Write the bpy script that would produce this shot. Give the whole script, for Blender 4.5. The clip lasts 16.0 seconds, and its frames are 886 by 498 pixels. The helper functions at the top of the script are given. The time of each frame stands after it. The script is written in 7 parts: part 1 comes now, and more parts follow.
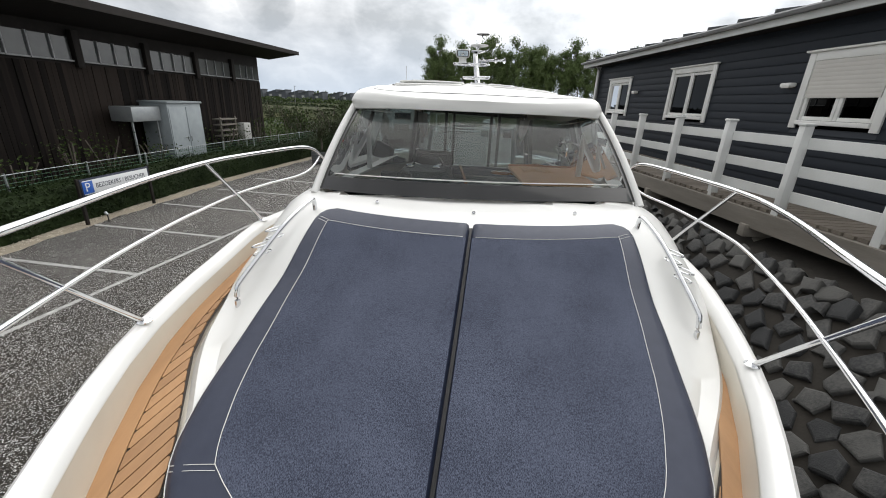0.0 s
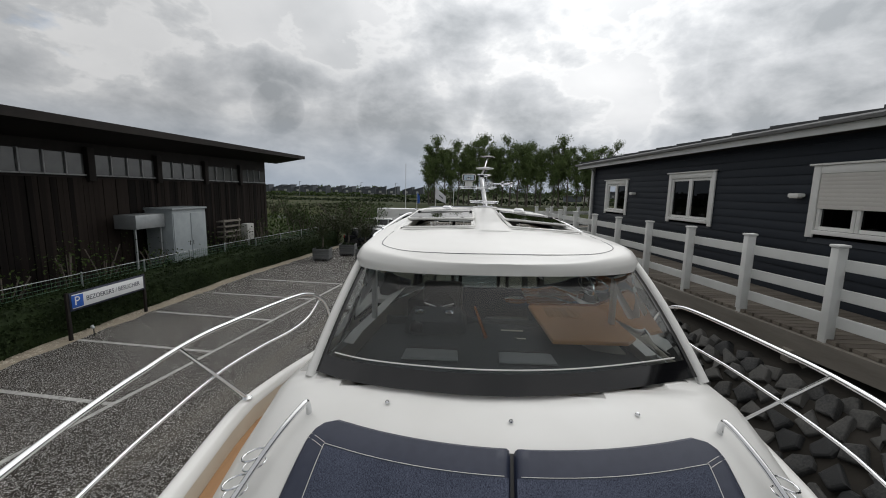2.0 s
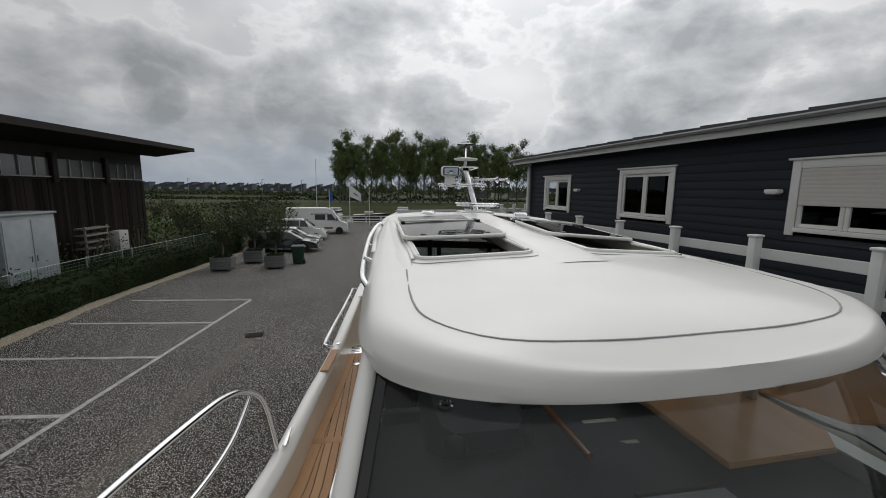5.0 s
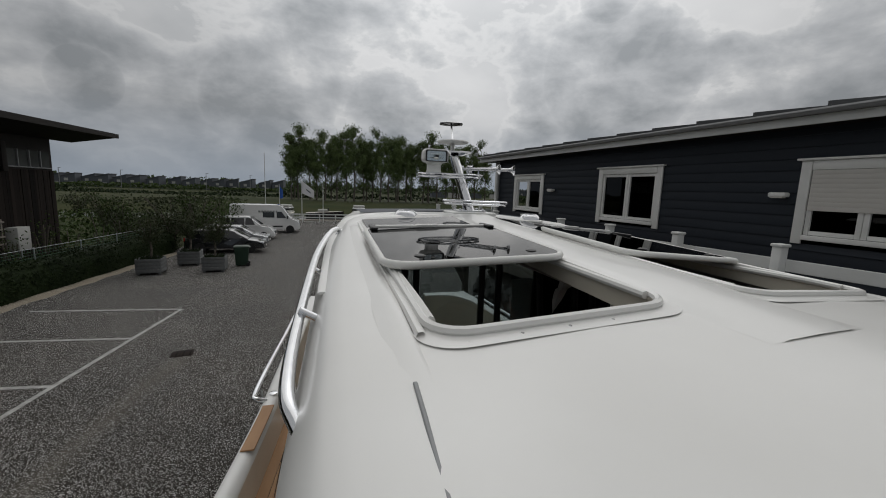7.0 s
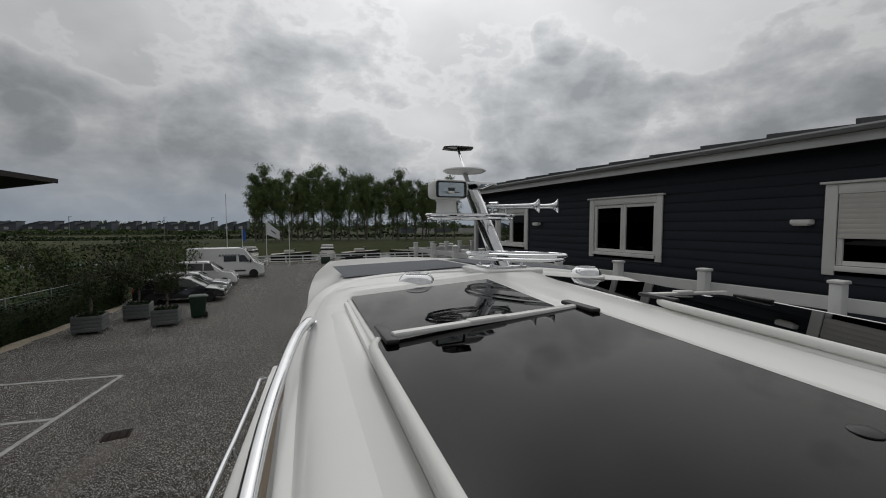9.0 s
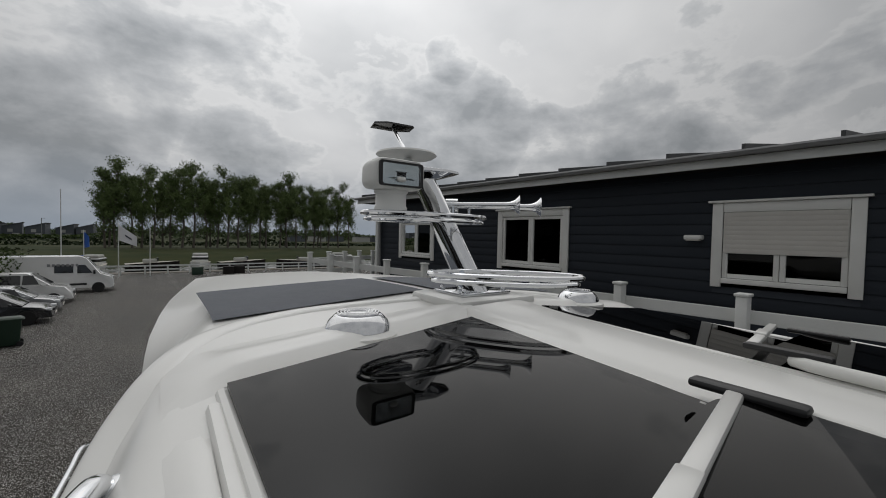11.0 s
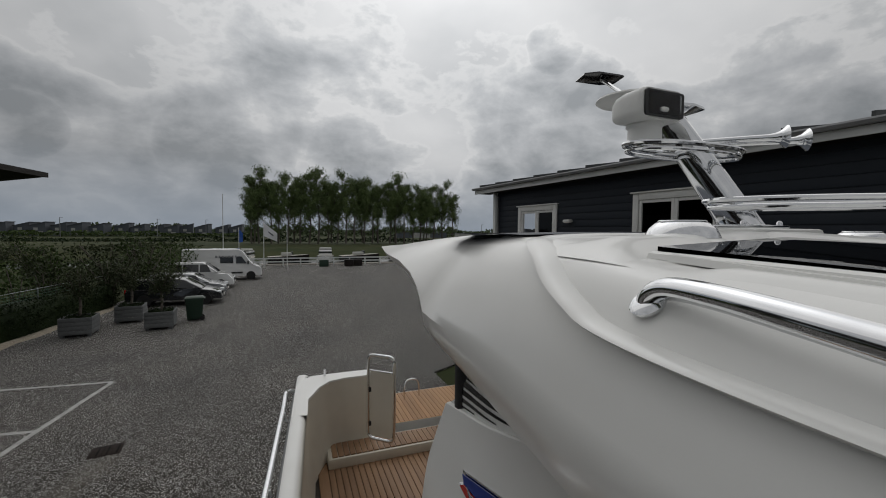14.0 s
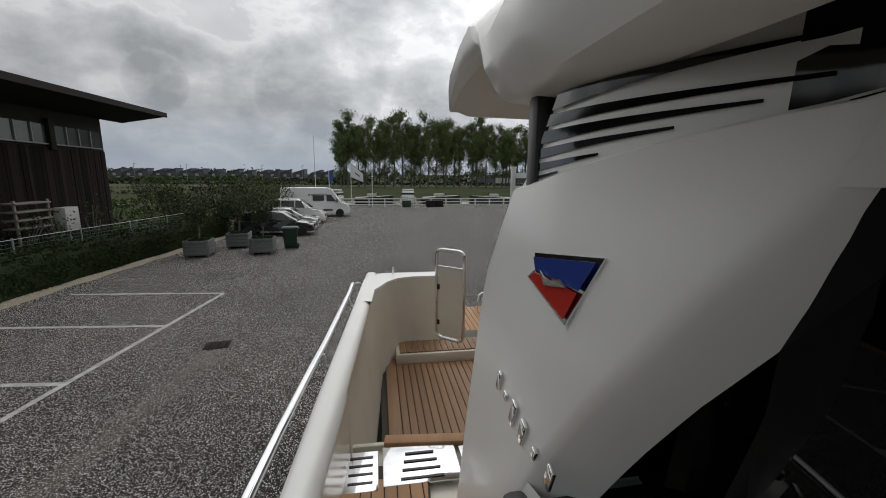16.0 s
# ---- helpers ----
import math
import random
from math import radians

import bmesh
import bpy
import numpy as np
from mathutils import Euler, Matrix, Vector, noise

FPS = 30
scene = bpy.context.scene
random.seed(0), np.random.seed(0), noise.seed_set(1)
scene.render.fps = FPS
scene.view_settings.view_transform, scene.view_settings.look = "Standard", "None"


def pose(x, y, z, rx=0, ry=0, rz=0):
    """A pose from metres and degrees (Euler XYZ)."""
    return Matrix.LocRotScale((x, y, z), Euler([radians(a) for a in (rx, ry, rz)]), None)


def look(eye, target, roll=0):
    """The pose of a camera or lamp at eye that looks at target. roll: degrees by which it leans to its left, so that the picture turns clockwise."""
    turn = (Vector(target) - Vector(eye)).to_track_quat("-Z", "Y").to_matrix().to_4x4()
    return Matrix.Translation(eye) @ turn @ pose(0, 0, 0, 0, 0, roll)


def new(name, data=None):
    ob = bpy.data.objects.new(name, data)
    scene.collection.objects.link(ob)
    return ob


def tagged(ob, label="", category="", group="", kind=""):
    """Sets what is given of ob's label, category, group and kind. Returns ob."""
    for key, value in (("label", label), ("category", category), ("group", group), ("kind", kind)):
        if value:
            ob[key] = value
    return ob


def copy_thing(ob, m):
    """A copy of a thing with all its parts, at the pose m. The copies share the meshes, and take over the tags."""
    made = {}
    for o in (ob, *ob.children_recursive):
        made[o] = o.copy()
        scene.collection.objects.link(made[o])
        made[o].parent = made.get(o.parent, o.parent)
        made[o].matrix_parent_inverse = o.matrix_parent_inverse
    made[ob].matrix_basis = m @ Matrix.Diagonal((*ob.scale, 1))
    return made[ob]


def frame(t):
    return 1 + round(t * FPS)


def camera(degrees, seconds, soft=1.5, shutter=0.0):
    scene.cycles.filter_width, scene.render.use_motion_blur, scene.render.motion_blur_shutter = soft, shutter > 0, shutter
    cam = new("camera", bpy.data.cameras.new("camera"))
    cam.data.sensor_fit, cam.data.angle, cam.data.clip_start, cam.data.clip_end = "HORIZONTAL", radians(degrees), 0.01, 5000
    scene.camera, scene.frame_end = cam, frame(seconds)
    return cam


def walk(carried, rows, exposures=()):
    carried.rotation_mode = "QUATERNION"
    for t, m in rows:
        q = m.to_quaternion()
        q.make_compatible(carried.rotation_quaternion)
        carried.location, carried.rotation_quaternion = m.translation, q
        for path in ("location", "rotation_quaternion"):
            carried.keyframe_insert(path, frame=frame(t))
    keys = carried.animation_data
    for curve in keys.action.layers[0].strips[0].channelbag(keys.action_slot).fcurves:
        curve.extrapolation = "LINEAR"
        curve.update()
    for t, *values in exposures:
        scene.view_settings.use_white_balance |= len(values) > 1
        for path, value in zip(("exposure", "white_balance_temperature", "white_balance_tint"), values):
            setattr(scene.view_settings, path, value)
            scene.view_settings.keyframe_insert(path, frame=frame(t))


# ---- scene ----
cam = camera(96.0, 16.0, soft=1.0)
PATH = [
    (0, (-0.073, 2.388, 3.965), (-0.16, 4.262, 3.273), 2.6),
    (0.5, (-0.113, 2.555, 4.087), (-0.198, 4.426, 3.386), 2.5),
    (1, (-0.155, 2.708, 4.267), (-0.247, 4.611, 3.66), 1.9),
    (1.5, (-0.276, 2.819, 4.396), (-0.368, 4.765, 3.944), 1.5),
    (2, (-0.265, 2.999, 4.441), (-0.367, 4.976, 4.155), 1.2),
    (2.5, (-0.434, 3.011, 4.464), (-0.529, 4.992, 4.203), 1.2),
    (3, (-0.643, 3.281, 4.414), (-0.726, 5.261, 4.145), 1.4),
    (3.5, (-0.854, 3.491, 4.464), (-0.879, 5.471, 4.184), 1.2),
    (4, (-0.914, 3.9, 4.467), (-0.818, 5.877, 4.177), 1.0),
    (4.5, (-1.033, 4.205, 4.5), (-0.803, 6.169, 4.201), 0.8),
    (5, (-1.019, 4.666, 4.451), (-0.686, 6.616, 4.157), 0.8),
    (5.2, (-0.877, 4.862, 4.5), (-0.51, 6.804, 4.194), 0.5),
    (7.3, (-1.023, 6.174, 4.381), (-0.442, 8.065, 4.084), 1.3),
    (7.4, (-1.027, 6.277, 4.418), (-0.439, 8.163, 4.103), 0.8),
    (7.5, (-1.033, 6.333, 4.41), (-0.441, 8.217, 4.096), 0.8),
    (7.8, (-1.013, 6.523, 4.427), (-0.41, 8.407, 4.129), 0.8),
    (8, (-0.999, 6.601, 4.415), (-0.387, 8.489, 4.166), 1.0),
    (8.2, (-1.0, 6.661, 4.44), (-0.377, 8.55, 4.235), 0.8),
    (10.3, (-0.998, 7.428, 4.459), (-0.063, 9.195, 4.4), 0.6),
    (10.5, (-0.958, 7.512, 4.443), (0.039, 9.244, 4.379), 1.0),
    (11, (-0.899, 7.7, 4.434), (0.256, 9.331, 4.372), 1.2),
    (11.5, (-0.9, 7.828, 4.428), (0.364, 9.377, 4.374), 2.5),
    (12, (-0.96, 7.899, 4.43), (0.341, 9.417, 4.367), 2.9),
    (12.5, (-1.094, 7.938, 4.403), (0.204, 9.458, 4.335), 2.8),
    (13, (-1.225, 7.949, 4.367), (0.026, 9.508, 4.294), 2.5),
    (13.5, (-1.331, 7.936, 4.285), (-0.271, 9.63, 4.202), 1.8),
    (14, (-1.391, 7.918, 4.213), (-0.677, 9.784, 4.124), 0.6),
    (14.5, (-1.313, 7.907, 4.097), (-0.791, 9.836, 4.033), 1.0),
    (15, (-1.241, 7.961, 4.006), (-0.848, 9.921, 3.932), 0.8),
    (15.5, (-1.223, 8.077, 3.807), (-0.874, 10.041, 3.664), 0.6),
    (16, (-1.199, 8.291, 3.627), (-0.879, 10.233, 3.268), 0.5),
]
walk(cam, [(t, look(eye, target, roll)) for t, eye, target, roll in PATH],
     [(0, 0.7), (1, 0.45), (2, -0.08), (3, -0.32), (5, -0.3), (7.5, -0.66), (9, -0.64), (11, -0.64), (13, -0.68), (14.5, -0.66), (15.2, -0.52), (16, -0.14)])

# ---- light ----
SUN_AZ, SUN_EL = radians(21), radians(46)      # azimuth from +y towards +x
world = bpy.data.worlds.new("sky")
scene.world = world
world.use_nodes = True
wn, wl = world.node_tree.nodes, world.node_tree.links
wn.clear()
w_out = wn.new("ShaderNodeOutputWorld")
w_bg = wn.new("ShaderNodeBackground")
w_sky = wn.new("ShaderNodeTexSky")
w_sky.sky_type = "NISHITA"
w_sky.sun_disc = False
w_sky.sun_elevation, w_sky.sun_rotation = SUN_EL, SUN_AZ
w_tc = wn.new("ShaderNodeTexCoord")


def wmath(op, a, b=None, c=None):
    n = wn.new("ShaderNodeMath")
    n.operation = op
    for i, v in enumerate((a, b, c)):
        if v is None:
            continue
        if isinstance(v, (int, float)):
            n.inputs[i].default_value = v
        else:
            wl.new(v, n.inputs[i])
    return n.outputs[0]


def wramp(fac, stops):
    n = wn.new("ShaderNodeValToRGB")
    e = n.color_ramp.elements
    while len(e) < len(stops):
        e.new(0.5)
    for el, (p, c) in zip(e, stops):
        el.position, el.color = p, (*c, 1)
    wl.new(fac, n.inputs[0])
    return n.outputs[0]


def wmix(fac, a, b):
    n = wn.new("ShaderNodeMix")
    n.data_type = "RGBA"
    if isinstance(fac, (int, float)):
        n.inputs[0].default_value = fac
    else:
        wl.new(fac, n.inputs[0])
    for i, v in ((6, a), (7, b)):
        if isinstance(v, tuple):
            n.inputs[i].default_value = (*v, 1)
        else:
            wl.new(v, n.inputs[i])
    return n.outputs[2]


w_sep = wn.new("ShaderNodeSeparateXYZ")
wl.new(w_tc.outputs["Generated"], w_sep.inputs[0])
# clouds lie on a flat deck: project the direction onto a plane overhead
w_up = wmath("MAXIMUM", w_sep.outputs[2], 0.0)
w_den = wmath("ADD", w_up, 0.42)
w_px, w_py = wmath("DIVIDE", w_sep.outputs[0], w_den), wmath("DIVIDE", w_sep.outputs[1], w_den)
w_com = wn.new("ShaderNodeCombineXYZ")
wl.new(w_px, w_com.inputs[0])
wl.new(w_py, w_com.inputs[1])


def wnoise(scale, detail, rough, dist=0.0, off=(0, 0, 0)):
    m = wn.new("ShaderNodeMapping")
    m.inputs["Location"].default_value = off
    wl.new(w_com.outputs[0], m.inputs[0])
    n = wn.new("ShaderNodeTexNoise")
    n.inputs["Scale"].default_value, n.inputs["Detail"].default_value = scale, detail
    n.inputs["Roughness"].default_value, n.inputs["Distortion"].default_value = rough, dist
    wl.new(m.outputs[0], n.inputs["Vector"])
    return n.outputs["Fac"]


n_big, n_mid = wnoise(1.3, 3, 0.5, 0.2, (3.1, 1.7, 0)), wnoise(3.0, 6, 0.5, 0.1, (5.2, 0.4, 0))
w_veil = wmath("ADD", wmath("MULTIPLY", n_big, 0.6), wmath("MULTIPLY", n_mid, 0.4))


def wpuff(scale, detail, rough, off):
    m = wn.new("ShaderNodeMapping")
    m.inputs["Location"].default_value, m.inputs["Scale"].default_value = off, (1, 1, 1.7)
    wl.new(w_tc.outputs["Generated"], m.inputs[0])
    n = wn.new("ShaderNodeTexNoise")
    n.inputs["Scale"].default_value, n.inputs["Detail"].default_value, n.inputs["Roughness"].default_value = scale, detail, rough
    n.inputs["Distortion"].default_value = 0.15
    wl.new(m.outputs[0], n.inputs["Vector"])
    return n.outputs["Fac"]


# heaped clouds, thicker towards the horizon
w_low = wramp(w_sep.outputs[2], [(0.0, (0.60, 0.60, 0.60)), (0.20, (0.575, 0.575, 0.575)), (0.36, (0.50, 0.50, 0.50)), (0.50, (0.43, 0.43, 0.43)), (0.9, (0.40, 0.40, 0.40))])
w_bw = wn.new("ShaderNodeRGBToBW")
wl.new(w_low, w_bw.inputs[0])
w_heap = wmath("ADD", wmath("ADD", wmath("MULTIPLY", wpuff(2.1, 3, 0.5, (1.3, 0.2, 4.0)), 0.55), wmath("MULTIPLY", wpuff(7.0, 12, 0.56, (7.1, 2.6, 0.7)), 0.55)), wmath("SUBTRACT", w_bw.outputs[0], 0.56))
# single heaped clouds: azimuth from +y, elevation, radius in degrees and weight
for az, el, rad, wt in ((38, 15, 9, 0.11), (36, 24, 3.5, 0.12), (29, 9, 6, 0.08), (-25, 10, 3.2, 0.12), (-9, 10, 6, 0.07), (8, 9, 6, 0.06), (62, 12, 8, 0.03)):
    cd = wn.new("ShaderNodeVectorMath")
    cd.operation = "DOT_PRODUCT"
    wl.new(w_tc.outputs["Generated"], cd.inputs[0])
    a, e = radians(az), radians(el)
    cd.inputs[1].default_value = (math.sin(a) * math.cos(e), math.cos(a) * math.cos(e), math.sin(e))
    span = 1 - math.cos(radians(rad))
    near = wmath("MAXIMUM", wmath("DIVIDE", wmath("SUBTRACT", cd.outputs["Value"], 1 - span), span), 0.0)
    w_heap = wmath("ADD", w_heap, wmath("MULTIPLY", wmath("POWER", near, 0.6), wt))
# the veiled sun brightens the cloud around it
w_dot = wn.new("ShaderNodeVectorMath")
w_dot.operation = "DOT_PRODUCT"
wl.new(w_tc.outputs["Generated"], w_dot.inputs[0])
w_dot.inputs[1].default_value = (math.sin(SUN_AZ) * math.cos(SUN_EL), math.cos(SUN_AZ) * math.cos(SUN_EL), math.sin(SUN_EL))
w_glow = wmath("POWER", wmath("MAXIMUM", w_dot.outputs["Value"], 0.0), 4.0)
w_veilc = wramp(w_veil, [(0.34, (0.98, 0.985, 0.99)), (0.50, (0.84, 0.85, 0.865)), (0.64, (0.66, 0.68, 0.70))])
w_heapc = wramp(w_heap, [(0.50, (0.98, 0.985, 0.99)), (0.53, (0.80, 0.815, 0.83)), (0.58, (0.66, 0.68, 0.705)), (0.70, (0.42, 0.445, 0.47))])
w_mask = wramp(w_heap, [(0.485, (0, 0, 0)), (0.53, (1, 1, 1))])
w_cloud = wmix(w_mask, w_veilc, w_heapc)
w_core = wmath("POWER", wmath("MAXIMUM", w_dot.outputs["Value"], 0.0), 70.0)
w_lift = wmath("ADD", wmath("ADD", wmath("MULTIPLY", w_glow, 1.0), 0.64), wmath("MULTIPLY", w_core, 2.4))
w_vm = wn.new("ShaderNodeVectorMath")
w_vm.operation = "SCALE"
wl.new(w_cloud, w_vm.inputs[0])
wl.new(w_lift, w_vm.inputs["Scale"])
# small gaps show the clear sky, low sky fades to blue-grey rain haze
w_gap = wramp(wmath("ADD", wmath("MULTIPLY", n_mid, 0.5), wmath("MULTIPLY", n_big, 0.4)), [(0.25, (1, 1, 1)), (0.31, (0, 0, 0))])
w_skyc = wn.new("ShaderNodeVectorMath")
w_skyc.operation = "SCALE"
wl.new(w_sky.outputs[0], w_skyc.inputs[0])
w_skyc.inputs["Scale"].default_value = 0.10
w_a = wmix(w_gap, w_vm.outputs[0], w_skyc.outputs[0])
w_h = wramp(w_sep.outputs[2], [(0.0, (1, 1, 1)), (0.16, (0, 0, 0))])
w_hz = wmath("MULTIPLY", w_h, 0.85)
w_b = wmix(w_hz, w_a, (0.36, 0.42, 0.50))
wl.new(w_b, w_bg.inputs[0])
w_bg.inputs[1].default_value = 1.0
wl.new(w_bg.outputs[0], w_out.inputs[0])

sun = new("sun", bpy.data.lights.new("sun", "SUN"))
sun.data.energy, sun.data.angle, sun.data.color = 0.9, radians(110), (1.0, 0.96, 0.90)
sun.matrix_world = look((0, 0, 30), (-30 * math.sin(SUN_AZ) / math.tan(SUN_EL), -30 * math.cos(SUN_AZ) / math.tan(SUN_EL), 0))

# ---- materials ----


def mat(name, col, rough=0.5, metal=0.0, col2=None, scale=8.0, bump=0.0, bscale=60.0, coat=0.0, spec=0.5, rvar=0.0, detail=6.0, obj=True, stretch=(1, 1, 1), rand=0.0):
    m = bpy.data.materials.new(name)
    m.use_nodes = True
    nt = m.node_tree
    b = nt.nodes["Principled BSDF"]
    b.inputs["Base Color"].default_value = (*col, 1)
    b.inputs["Roughness"].default_value, b.inputs["Metallic"].default_value = rough, metal
    b.inputs["Coat Weight"].default_value, b.inputs["Specular IOR Level"].default_value = coat, spec
    b.inputs["Coat Roughness"].default_value = 0.08
    tc = nt.nodes.new("ShaderNodeTexCoord")
    mp = nt.nodes.new("ShaderNodeMapping")
    mp.inputs["Scale"].default_value = stretch
    nt.links.new(tc.outputs["Object" if obj else "Generated"], mp.inputs[0])
    last = None
    if col2:
        n1 = nt.nodes.new("ShaderNodeTexNoise")
        n1.inputs["Scale"].default_value, n1.inputs["Detail"].default_value = scale, detail
        n2 = nt.nodes.new("ShaderNodeTexNoise")
        n2.inputs["Scale"].default_value, n2.inputs["Detail"].default_value = scale * 0.13, 3
        for n in (n1, n2):
            nt.links.new(mp.outputs[0], n.inputs["Vector"])
        ad = nt.nodes.new("ShaderNodeMath")
        ad.operation = "MULTIPLY_ADD"
        ad.inputs[1].default_value, ad.inputs[2].default_value = 0.5, -0.0
        nt.links.new(n2.outputs["Fac"], ad.inputs[0])
        ad2 = nt.nodes.new("ShaderNodeMath")
        ad2.operation = "MULTIPLY_ADD"
        ad2.inputs[1].default_value = 0.5
        nt.links.new(n1.outputs["Fac"], ad2.inputs[0])
        nt.links.new(ad.outputs[0], ad2.inputs[2])
        fac = ad2.outputs[0]
        if rand:
            oi = nt.nodes.new("ShaderNodeObjectInfo")
            ar = nt.nodes.new("ShaderNodeMath")
            ar.operation = "MULTIPLY_ADD"
            ar.inputs[1].default_value = rand
            nt.links.new(oi.outputs["Random"], ar.inputs[0])
            sb = nt.nodes.new("ShaderNodeMath")
            sb.inputs[1].default_value = -rand / 2
            nt.links.new(fac, sb.inputs[0])
            nt.links.new(sb.outputs[0], ar.inputs[2])
            fac = ar.outputs[0]
        rp = nt.nodes.new("ShaderNodeValToRGB")
        rp.color_ramp.elements[0].position, rp.color_ramp.elements[1].position = 0.34, 0.66
        rp.color_ramp.elements[0].color, rp.color_ramp.elements[1].color = (*col, 1), (*col2, 1)
        nt.links.new(fac, rp.inputs[0])
        nt.links.new(rp.outputs[0], b.inputs["Base Color"])
        if rvar:
            mr = nt.nodes.new("ShaderNodeMath")
            mr.operation = "MULTIPLY_ADD"
            mr.inputs[1].default_value, mr.inputs[2].default_value = rvar, rough - rvar / 2
            nt.links.new(n1.outputs["Fac"], mr.inputs[0])
            nt.links.new(mr.outputs[0], b.inputs["Roughness"])
    if bump:
        nb = nt.nodes.new("ShaderNodeTexNoise")
        nb.inputs["Scale"].default_value, nb.inputs["Detail"].default_value = bscale, 5
        nt.links.new(mp.outputs[0], nb.inputs["Vector"])
        bp = nt.nodes.new("ShaderNodeBump")
        bp.inputs["Strength"].default_value, bp.inputs["Distance"].default_value = bump, 0.01
        nt.links.new(nb.outputs["Fac"], bp.inputs["Height"])
        nt.links.new(bp.outputs[0], b.inputs["Normal"])
    return m


def glass_mat(name, tint, mixf, rough=0.0, dust=0.0):
    m = bpy.data.materials.new(name)
    m.use_nodes = True
    nt = m.node_tree
    nt.nodes.clear()
    o = nt.nodes.new("ShaderNodeOutputMaterial")
    t = nt.nodes.new("ShaderNodeBsdfTransparent")
    t.inputs[0].default_value = (*tint, 1)
    g = nt.nodes.new("ShaderNodeBsdfGlossy")
    g.inputs["Roughness"].default_value = rough
    lw = nt.nodes.new("ShaderNodeFresnel")
    lw.inputs["IOR"].default_value = mixf
    mx = nt.nodes.new("ShaderNodeMixShader")
    nt.links.new(lw.outputs[0], mx.inputs[0])
    last = t.outputs[0]
    if dust:
        # a thin uneven film of dust on the pane
        d = nt.nodes.new("ShaderNodeBsdfDiffuse")
        d.inputs[0].default_value = (0.62, 0.62, 0.60, 1)
        tc = nt.nodes.new("ShaderNodeTexCoord")
        nz = nt.nodes.new("ShaderNodeTexNoise")
        nz.inputs["Scale"].default_value, nz.inputs["Detail"].default_value = 2.2, 6
        nt.links.new(tc.outputs["Object"], nz.inputs["Vector"])
        sc = nt.nodes.new("ShaderNodeMath")
        sc.operation = "MULTIPLY"
        sc.inputs[1].default_value = dust * 2
        nt.links.new(nz.outputs["Fac"], sc.inputs[0])
        dm = nt.nodes.new("ShaderNodeMixShader")
        nt.links.new(sc.outputs[0], dm.inputs[0])
        nt.links.new(last, dm.inputs[1])
        nt.links.new(d.outputs[0], dm.inputs[2])
        last = dm.outputs[0]
    nt.links.new(last, mx.inputs[1])
    nt.links.new(g.outputs[0], mx.inputs[2])
    nt.links.new(mx.outputs[0], o.inputs[0])
    return m


M = {}
M["gel"] = mat("white_gelcoat", (0.80, 0.80, 0.78), 0.3, 0, (0.74, 0.735, 0.71), 3, 0.015, 300, coat=0.25, spec=0.4)
M["gel2"] = mat("cream_gelcoat", (0.66, 0.62, 0.53), 0.35, 0, (0.58, 0.54, 0.46), 4, 0.02, 200, coat=0.2)
M["chrome"] = mat("polished_steel", (0.78, 0.79, 0.80), 0.09, 1.0, (0.70, 0.71, 0.73), 30, rvar=0.06)
M["navy"] = mat("navy_vinyl", (0.018, 0.024, 0.048), 0.42, 0, (0.028, 0.035, 0.062), 20, 0.12, 500)
M["black"] = mat("black_rubber", (0.012, 0.012, 0.013), 0.45, 0, (0.02, 0.02, 0.021), 30)
M["blackgloss"] = mat("black_glass_print", (0.006, 0.006, 0.007), 0.08, 0, coat=0.3)
M["teakdark"] = mat("caulking", (0.03, 0.022, 0.016), 0.7)
M["teak"] = mat("teak", (0.42, 0.235, 0.11), 0.62, 0, (0.31, 0.17, 0.08), 22, 0.15, 120, stretch=(1, 0.08, 1), rand=0.25)
# darker copy of teak: the cockpit's shade is put into its colour
M["teakshade"] = mat("shaded_teak", (0.27, 0.155, 0.08), 0.6, 0, (0.19, 0.105, 0.055), 22, 0.15, 120, stretch=(1, 0.08, 1), rand=0.25)
M["honey"] = mat("honey_wood", (0.50, 0.255, 0.10), 0.4, 0, (0.40, 0.19, 0.07), 14, coat=0.2, stretch=(1, 0.12, 1))
M["wood"] = mat("varnished_cherry", (0.30, 0.115, 0.04), 0.25, 0, (0.21, 0.075, 0.026), 14, coat=0.4, stretch=(1, 0.12, 1))
M["ws"] = glass_mat("windscreen_glass", (0.80, 0.86, 0.87), 1.42, dust=0.03)
M["dark"] = glass_mat("tinted_glass", (0.03, 0.033, 0.035), 1.29)
M["clear"] = glass_mat("lamp_glass", (0.9, 0.92, 0.92), 1.45)
M["pane"] = glass_mat("window_pane", (0.55, 0.6, 0.6), 1.5)
M["dash"] = mat("dark_dashboard", (0.035, 0.042, 0.046), 0.7, 0, (0.055, 0.063, 0.068), 10, 0.1, 200)
M["greyplastic"] = mat("grey_plastic", (0.20, 0.205, 0.21), 0.5, 0, (0.26, 0.265, 0.27), 6)
M["solar"] = mat("grey_deck_panel", (0.072, 0.082, 0.10), 0.75, 0, (0.095, 0.105, 0.125), 40, 0.1, 400)
M["whitepaint"] = mat("white_paint", (0.80, 0.80, 0.78), 0.5, 0, (0.70, 0.70, 0.67), 3, 0.08, 30)
M["oldwhite"] = mat("weathered_white_paint", (0.72, 0.73, 0.72), 0.6, 0, (0.58, 0.59, 0.57), 2.5, 0.15, 40, rvar=0.2)
M["navyboard"] = mat("dark_blue_weatherboard", (0.024, 0.029, 0.038), 0.55, 0, (0.034, 0.040, 0.050), 2, 0.12, 60, stretch=(1, 0.1, 1), spec=0.2)
M["shutter"] = mat("roller_shutter", (0.62, 0.60, 0.56), 0.6, 0, (0.57, 0.55, 0.515), 4)
